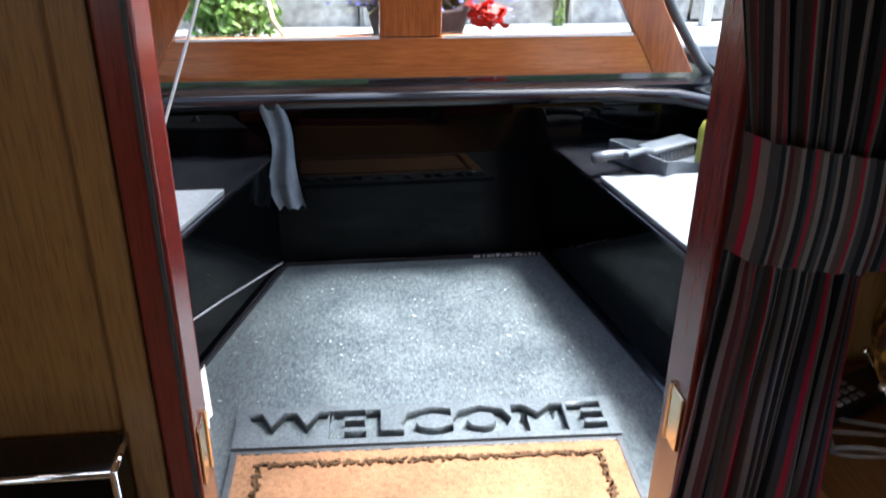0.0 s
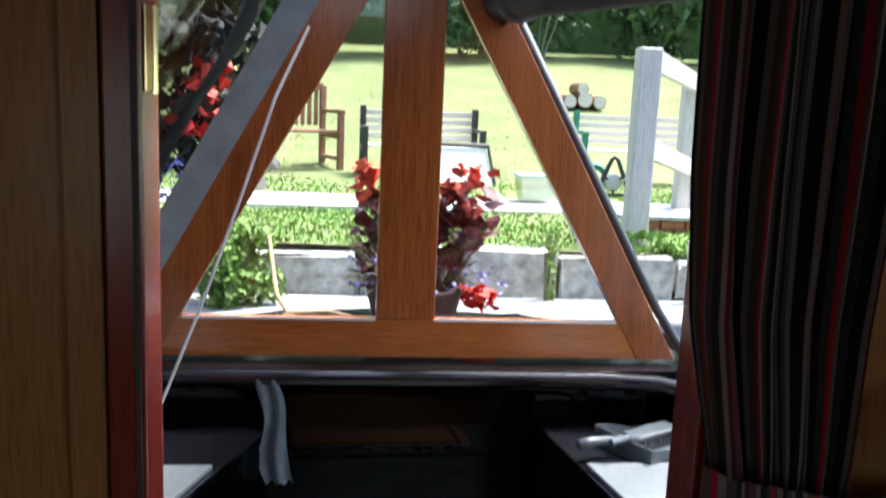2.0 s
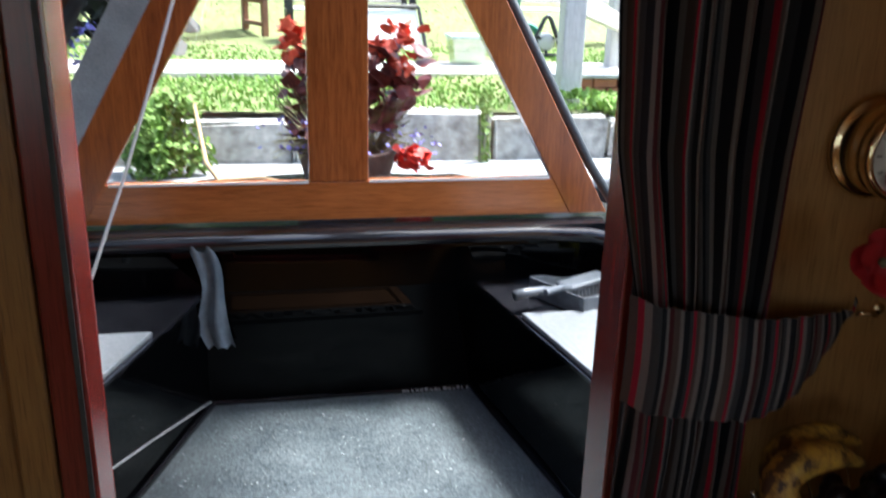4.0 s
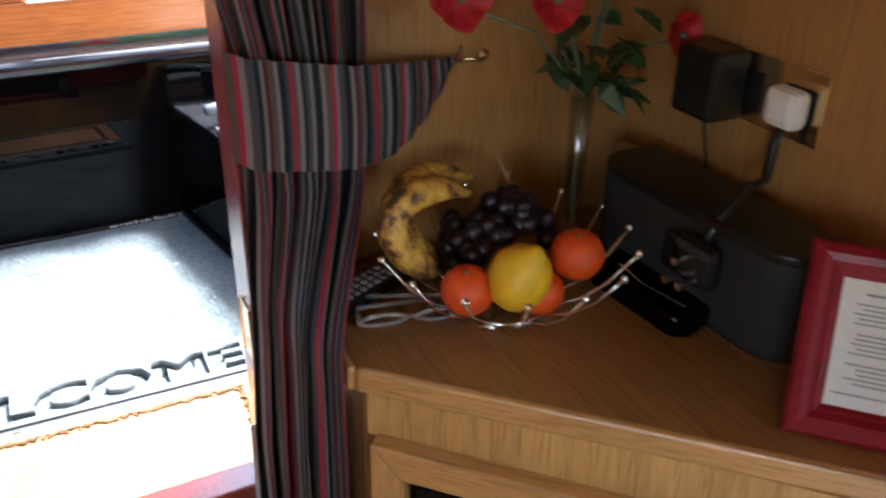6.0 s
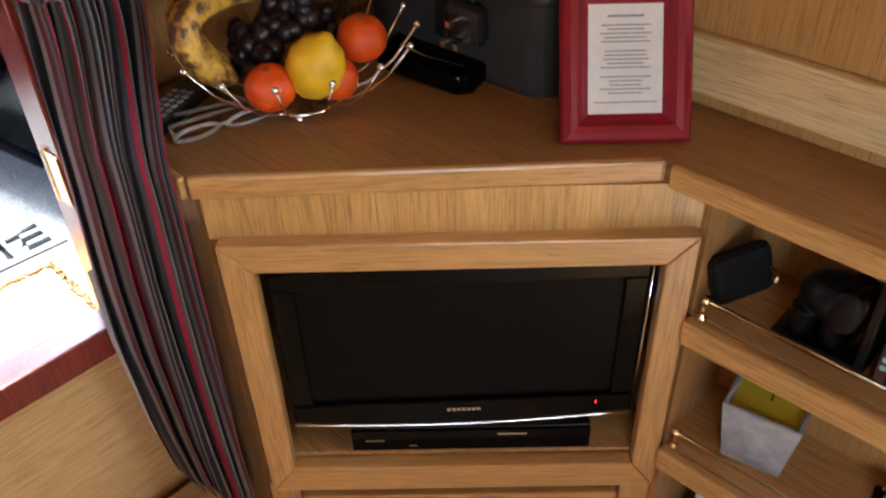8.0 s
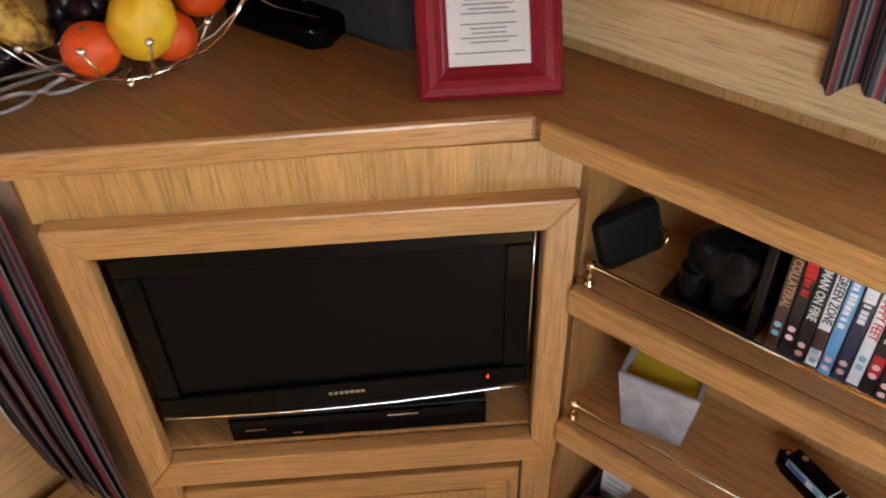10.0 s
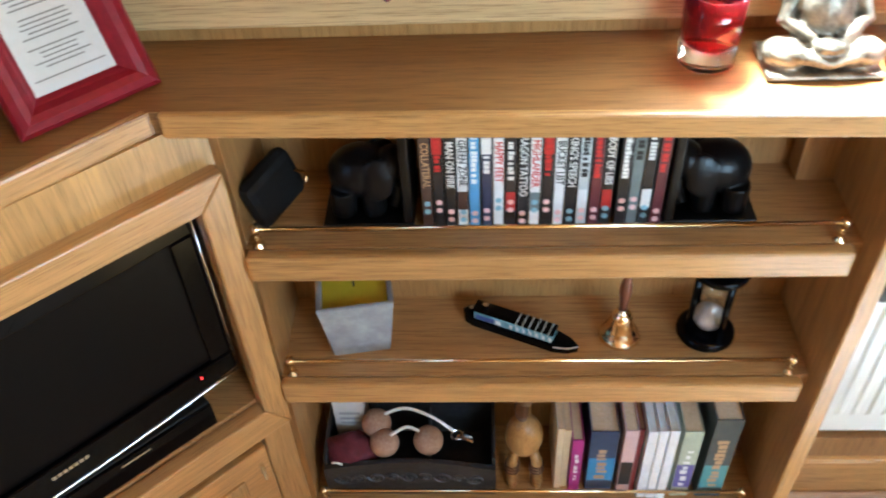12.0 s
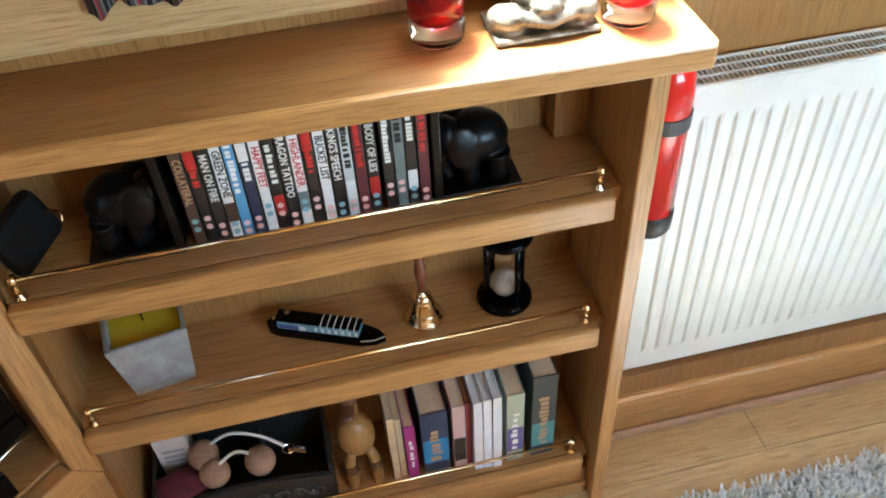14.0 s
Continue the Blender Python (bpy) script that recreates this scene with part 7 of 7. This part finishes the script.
BRIGHT = speckled("young_green_leaf", (0.12, 0.24, 0.03), (0.28, 0.43, 0.08), 12, 0.6)
leafy("bush", (-0.66, 2.95, 0.86), (0.3, 0.16, 0.27), 2400, 0.026, BRIGHT, "bright green leafy weed before the wall", "bush")
leafy("creeper", (0.905, 3.15, 0.88), (0.05, 0.03, 0.27), 170, 0.022, BRIGHT, "thin green creeper on the stone wall", "plant")
leafy("creeper", (1.48, 3.36, 0.98), (0.2, 0.06, 0.07), 240, 0.03, BRIGHT, "green weed at the foot of the fence", "plant")
for k in range(13):
    xx = -13 + k * 2.4
    leafy("hedge", (xx + random.uniform(-0.4, 0.4), 16.2 + random.uniform(-0.6, 0.6), 4.7), (2.2, 1.3, 2.5), 3000, 0.13, HEDGE, "dense dark green hedge tree at the top of the bank", "hedge")
b = BM()
box(b, -30, 35, 19, 19.3, 2.5, 9.5)
tagged(part("backdrop", b, HEDGE), "dark woodland behind the hedge", "woodland", kind="structure")

# planter with dark leaves and red flowers on the fore deck
pot = thing("planter", (0.14, 1.85, ZL), "round planter with dark red leaves, begonias and trailing blue flowers", "planter")
b = BM()
lathe(b, [(0, 0.0005), (0.13, 0.0005), (0.16, 0.12), (0.165, 0.13), (0.15, 0.13), (0.14, 0.11), (0, 0.11)], (0.14, 1.85, ZL), 26)
part("pot", b, speckled("dark_clay", (0.08, 0.05, 0.04), (0.13, 0.09, 0.07), 30, 0.8), pot, smooth=True)
MAROON = speckled("maroon_leaf", (0.06, 0.012, 0.015), (0.2, 0.05, 0.04), 30, 0.45)
SALMON = speckled("salmon_red_petal", (0.6, 0.06, 0.03), (0.75, 0.16, 0.08), 30, 0.55)
SCARLET = speckled("scarlet_petal", (0.65, 0.02, 0.01), (0.8, 0.05, 0.02), 30, 0.55)
BLUEF = speckled("small_blue_flower", (0.16, 0.14, 0.45), (0.3, 0.28, 0.6), 30, 0.6)
DRY = speckled("dry_stalk", (0.16, 0.17, 0.07), (0.3, 0.28, 0.14), 30, 0.8)


def leafcloud(name, mat, n, cx, cy, cz, sx, sy, sz, leaf, parent):
    bb = BM()
    for _ in range(n):
        p = Vector((cx + random.gauss(0, 0.5) * sx, cy + random.gauss(0, 0.5) * sy, cz + random.uniform(-1, 1) * sz))
        m_ = Euler((random.uniform(-1, 1), random.uniform(-1, 1), random.uniform(0, 6.28))).to_matrix()
        s_ = leaf * random.uniform(0.7, 1.3)
        ringv = [bb.verts.new(p + m_ @ Vector((s_ * math.cos(a) * (1 + 0.18 * math.cos(5 * a)), s_ * 0.85 * math.sin(a) * (1 + 0.18 * math.cos(5 * a)), 0.12 * s_ * math.cos(2 * a)))) for a in [k * 0.698 for k in range(9)]]
        bb.faces.new(ringv)
    o = part(name, bb, mat, parent)
    o["kind"] = "stuff"


leafcloud("dark_leaves", MAROON, 60, 0.265, 1.83, 1.27, 0.09, 0.07, 0.12, 0.038, pot)
leafcloud("dark_leaves", MAROON, 34, -0.01, 1.83, 1.24, 0.05, 0.05, 0.13, 0.034, pot)
leafcloud("salmon_flowers", SALMON, 46, 0.275, 1.79, 1.39, 0.075, 0.05, 0.075, 0.022, pot)
leafcloud("salmon_flowers", SALMON, 44, -0.03, 1.79, 1.41, 0.05, 0.04, 0.06, 0.022, pot)
leafcloud("scarlet_bloom", SCARLET, 44, 0.335, 1.74, 1.055, 0.04, 0.03, 0.032, 0.02, pot)
leafcloud("blue_flowers", BLUEF, 60, 0.0, 1.78, 1.13, 0.12, 0.08, 0.06, 0.008, pot)
leafcloud("blue_flowers", BLUEF, 50, 0.3, 1.78, 1.1, 0.14, 0.08, 0.05, 0.008, pot)
bb = BM()
for _ in range(240):
    x_ = random.uniform(-0.1, 0.36)
    p = Vector((0.14 + (x_ - 0.14) * 0.5, 1.84, ZL + 0.11))
    q = Vector((x_, 1.8 + random.uniform(-0.08, 0.08), random.uniform(1.06, 1.3)))
    tube(bb, [p, p.lerp(q, 0.6) + Vector((0, 0, 0.02)), q], 0.0016, 3, cap=False)
o = part("stalks", bb, DRY, pot)
o["kind"] = "stuff"
b = BM()
tube(b, [(-0.28, 1.86, ZL + 0.014), (-0.16, 1.78, ZL + 0.014), (-0.06, 1.84, ZL + 0.014), (-0.14, 1.92, ZL + 0.014), (-0.27, 1.88, ZL + 0.016), (-0.31, 1.95, ZL + 0.06), (-0.36, 2.4, 1.0), (-0.42, 2.88, 1.05)], 0.008, 8)
solo("garden_hose", b, speckled("tan_hose", (0.5, 0.33, 0.16), (0.6, 0.42, 0.22), 30, 0.5), "tan garden hose looped on the fore deck", "hose", (-0.2, 1.85, ZL), smooth=True)
b = BM()
tube(b, [(0.42, 1.9, ZL + 0.01), (0.5, 1.92, ZL + 0.012), (0.6, 1.86, ZL + 0.01)], 0.008, 6)
solo("rope", b, BLACK_PLASTIC, "short black mooring rope on the fore deck", "rope", (0.5, 1.9, ZL), smooth=True)


def plank_bench(at, width, mat, metal, turn, label, group, tall=1.0):
    """A garden bench: slatted seat and back on two end frames."""
    t = thing("garden_bench", at, label, "bench", group)
    m_ = Matrix.Translation(at) @ Matrix.Rotation(turn, 4, "Z") @ Matrix.Diagonal((1, 1, tall, 1))
    for k in range(4):
        b_ = BM()
        box(b_, -width / 2, width / 2, -0.24 + k * 0.12, -0.15 + k * 0.12, 0.42, 0.445, 0.004, m_)
        part("seat_slat", b_, mat, t)
    if metal is None:
        for k in range(int(width / 0.075)):
            b_ = BM()
            x_ = -width / 2 + 0.05 + k * 0.075
            box(b_, x_, x_ + 0.045, 0.24, 0.26, 0.48, 0.86, 0.004, m_)
            part("back_slat", b_, mat, t)
        b_ = BM()
        box(b_, -width / 2, width / 2, 0.23, 0.27, 0.86, 0.93, 0.006, m_)
        part("top_rail", b_, mat, t)
    else:
        for k in range(4):
            b_ = BM()
            box(b_, -width / 2, width / 2, 0.24 + k * 0.02, 0.26 + k * 0.02, 0.5 + k * 0.095, 0.57 + k * 0.095, 0.004, m_)
            part("back_slat", b_, mat, t)
    for sx in (-1, 1):
        b_ = BM()
        xx_ = sx * width / 2
        for q in ((-0.25, -0.19, 0.0, 0.64), (0.22, 0.28, 0.0, 0.9), (-0.27, 0.28, 0.62, 0.66), (-0.25, 0.28, 0.36, 0.42), (-0.22, 0.25, 0.14, 0.18)):
            box(b_, xx_ - 0.03, xx_ + 0.03, q[0], q[1], q[2], q[3], 0.006, m_)
        part("end_frame", b_, metal or mat, t)


GREEN_IRON = speckled("green_cast_iron", (0.02, 0.16, 0.1), (0.05, 0.26, 0.17), 30, 0.45)
BLACK_IRON = speckled("black_cast_iron", (0.012, 0.013, 0.013), (0.03, 0.03, 0.03), 30, 0.5)
PALE_SLAT = wood("pale_bench_timber", (0.5, 0.46, 0.4), (0.66, 0.62, 0.56), "x", 0.6, coat=0.0)
plank_bench((-0.935, 7.9, ground_z(7.9) - 0.02), 1.5, BROWN_WOOD, None, 0.44, "brown slatted wooden garden bench on the grass", "garden benches")
plank_bench((2.98, 7.7, ground_z(7.7) - 0.02), 1.4, PALE_SLAT, GREEN_IRON, -0.05, "pale slatted bench with green cast-iron ends", "garden benches", 0.84)
plank_bench((0.63, 7.5, ground_z(7.5) - 0.02), 1.13, PALE_SLAT, BLACK_IRON, 0.03, "pale slatted bench with black cast-iron ends", "garden benches", 0.8)
board = thing("white_board", (1.0, 7.05, ground_z(7.05)), "white board leaning against the bench", "board")
b = BM()
frustum(b, [(0.74, 7.02, 0.9), (1.27, 7.02, 0.9), (1.27, 7.05, 0.9), (0.74, 7.05, 0.9)], [(0.74, 7.2, 1.24), (1.22, 7.2, 1.24), (1.22, 7.23, 1.24), (0.74, 7.23, 1.24)])
part("panel", b, WHITE_PLASTIC, board)
b = BM()
tube(b, [(0.72, 7.2, 1.27), (1.24, 7.2, 1.27)], 0.022, 6)
tube(b, [(1.24, 7.2, 1.27), (1.29, 7.02, 0.92)], 0.016, 6)
part("frame", b, BLACK_IRON, board, "dark edge frame")

reel = thing("hose_reel", (2.2, 6.28, ground_z(6.28)), "dark triangular hose reel with a pale drum", "hose reel")
RX, RY, RZ = 2.2, 6.28, ground_z(6.28)
b = BM()
ring_ = [(-0.14, 0.02), (-0.11, 0.0), (0.11, 0.0), (0.14, 0.02), (0.13, 0.06), (0.03, 0.3), (0.0, 0.33), (-0.03, 0.3), (-0.13, 0.06), (-0.14, 0.02)]
tube(b, [(RX + x_, RY, RZ + z_ + 0.02) for x_, z_ in ring_], 0.02, 8, cap=False)
for a in (0.52, 2.62, 4.71):
    tube(b, [(RX + 0.06 * math.cos(a), RY, RZ + 0.13 + 0.06 * math.sin(a)), (RX + 0.11 * math.cos(a), RY, RZ + 0.13 + 0.11 * math.sin(a))], 0.012, 6)
part("frame", b, BLACK_PLASTIC, reel, smooth=True)
b = BM()
lathe(b, [(0.0, -0.03), (0.03, -0.03), (0.075, -0.02), (0.08, 0.0), (0.075, 0.02), (0.05, 0.03), (0, 0.03)], seg=20, m=Matrix.Translation((RX, RY + 0.02, RZ + 0.13)) @ Matrix.Rotation(radians(90), 4, "X"))
part("drum", b, GREY_BUTTON, reel, "pale grey drum", True)
b = BM()
lathe(b, [(0.1, -0.05), (0.13, -0.02), (0.13, 0.02), (0.1, 0.05), (0.08, 0.02), (0.08, -0.02), (0.1, -0.05)], seg=20, m=Matrix.Translation((RX - 0.14, RY + 0.12, RZ + 0.16)) @ Matrix.Rotation(radians(70), 4, "X"))
part("hose_coil", b, GREEN_IRON, reel, "green hose coil")
b = BM()
tube(b, [(RX + 0.05, RY - 0.02, RZ + 0.14), (RX + 0.2, RY - 0.06, RZ + 0.22), (RX + 0.26, RY - 0.05, RZ + 0.12), (RX + 0.24, RY, RZ + 0.01)], 0.009, 6)
part("hose_end", b, PALE_SLAT, reel, "pale hose end", True)
TUB = thin_glass("pale_green_plastic", (0.62, 0.72, 0.64), 0.3)
tub = thing("plastic_tub", (1.31, 5.5, ground_z(5.5)), "translucent pale green plastic tub on the path", "tub")
b = BM()
zt_ = ground_z(5.5) + 0.03
frustum(b, [(1.21, 5.3, zt_), (1.42, 5.3, zt_), (1.42, 5.5, zt_), (1.21, 5.5, zt_)], [(1.18, 5.27, zt_ + 0.19), (1.45, 5.27, zt_ + 0.19), (1.45, 5.53, zt_ + 0.19), (1.18, 5.53, zt_ + 0.19)])
part("body", b, TUB, tub)
b = BM()
box(b, 1.17, 1.46, 5.26, 5.54, zt_ + 0.19, zt_ + 0.21, 0.004)
part("lid", b, speckled("pale_green_lid", (0.4, 0.52, 0.44), (0.48, 0.6, 0.52), 20, 0.4), tub, "pale green lid")
logs = thing("log_pile", (3.3, 11.8, ground_z(11.8)), "small heap of cut logs with pale ends among weeds", "logs")
for x_, z_, r_ in ((3.12, 0.07, 0.1), (3.34, 0.1, 0.12), (3.56, 0.07, 0.1), (3.3, 0.26, 0.09)):
    b = BM()
    lathe(b, [(0, -0.25), (r_ * 0.97, -0.25), (r_, -0.23), (r_ * 1.03, 0.0), (r_, 0.25), (0, 0.25)], seg=14, m=Matrix.Translation((x_, 11.7, ground_z(11.7) + z_)) @ Matrix.Rotation(radians(90), 4, "X"))
    lg = part("log", b, BROWN_WOOD, logs)
    b = BM()
    lathe(b, [(0, 0), (r_ * 0.9, 0), (r_ * 0.88, 0.006), (0, 0.006)], seg=14, m=Matrix.Translation((x_, 11.449, ground_z(11.7) + z_)) @ Matrix.Rotation(radians(90), 4, "X"))
    part("cut_face", b, PALE_SLAT, lg, "pale cut end")
fence = thing("timber_fence", (1.454, 3.5, 0.95), "pale weathered timber post and rail fence", "fence")
for x_, y_, z0_, zt in ((1.454, 3.52, 0.9, 1.985), (2.4, 5.24, 0.9, 1.92), (3.35, 6.96, 0.86, 1.9)):
    b = BM()
    box(b, x_ - 0.06, x_ + 0.06, y_ - 0.055, y_ + 0.055, z0_, zt, 0.012)
    part("post", b, PALE_WOOD, fence)
for za, zb in ((1.93, 1.865), (1.47, 1.26)):
    for (xa, ya_, z1), (xb_, yb_, z2) in (((1.475, 3.58, za), (2.4, 5.17, zb)), ((2.42, 5.31, zb), (3.35, 6.89, zb - 0.03))):
        b = BM()
        frustum(b, [(xa, ya_, z1 - 0.055), (xa + 0.045, ya_ - 0.02, z1 - 0.055), (xa + 0.045, ya_ - 0.02, z1 + 0.055), (xa, ya_, z1 + 0.055)], [(xb_, yb_, z2 - 0.055), (xb_ + 0.045, yb_ - 0.02, z2 - 0.055), (xb_ + 0.045, yb_ - 0.02, z2 + 0.055), (xb_, yb_, z2 + 0.055)])
        part("rail", b, PALE_WOOD, fence)
b = BM()
box(b, 1.6, 1.645, 3.1, 3.145, 0.72, 1.04, 0.004)
solo("stake", b, PALE_WOOD, "short timber stake before the stone wall", "stake", (1.622, 3.12, 0.72))
bw = thing("brick_edging", (2.2, 4.0, 0.93), "low red brick edging with a pale coping", "edging")
for r_ in range(2):
    for k in range(12):
        b = BM()
        box(b, 1.56 + k * 0.155 + 0.07 * r_, 1.705 + k * 0.155 + 0.07 * r_, 4.0, 4.12, 0.92 + r_ * 0.052, 0.967 + r_ * 0.052, 0.004)
        part("brick", b, BRICK, bw)
b = BM()
box(b, 1.52, 3.6, 3.97, 4.15, 1.025, 1.05, 0.006)
part("coping", b, CONCRETE, bw)

# hanging basket outside the closed side, seen through the clear window
basket = thing("hanging_basket", (-0.64, 2.6, 1.55), "hanging basket of dark foliage with scarlet and blue flowers", "flowers")
DARKLEAF = speckled("dark_bronze_leaf", (0.012, 0.014, 0.008), (0.035, 0.035, 0.02), 20, 0.6)
b = BM()
lathe(b, [(0, -0.12), (0.09, -0.09), (0.15, 0.0), (0.16, 0.02), (0.14, 0.02), (0, 0.0)], (-0.64, 2.6, 1.52), 18)
part("bowl", b, speckled("dark_moss", (0.02, 0.03, 0.012), (0.05, 0.06, 0.03), 60, 0.9), basket, smooth=True)
leafcloud("foliage", DARKLEAF, 520, -0.66, 2.62, 1.66, 0.26, 0.26, 0.34, 0.04, basket)
leafcloud("scarlet_flowers", SCARLET, 70, -0.6, 2.4, 1.64, 0.09, 0.1, 0.13, 0.026, basket)
leafcloud("blue_flowers", BLUEF, 60, -0.71, 2.4, 1.34, 0.13, 0.12, 0.07, 0.014, basket)
b = BM()
for a in (0, 2.1, 4.2):
    tube(b, [(-0.64 + 0.15 * math.cos(a), 2.6 + 0.15 * math.sin(a), 1.54), (-0.64, 2.6, 2.15)], 0.002, 4)
part("chain", b, STEEL, basket)
post = BM()
box(post, -1.05, -0.99, 2.57, 2.63, -0.5, 2.3, 0.005)
tube(post, [(-1.02, 2.6, 2.2), (-0.64, 2.6, 2.18), (-0.64, 2.6, 2.14)], 0.01, 6)
solo("basket_post", post, PALE_WOOD, "timber post carrying the hanging basket", "post", (-1.02, 2.6, -0.5))
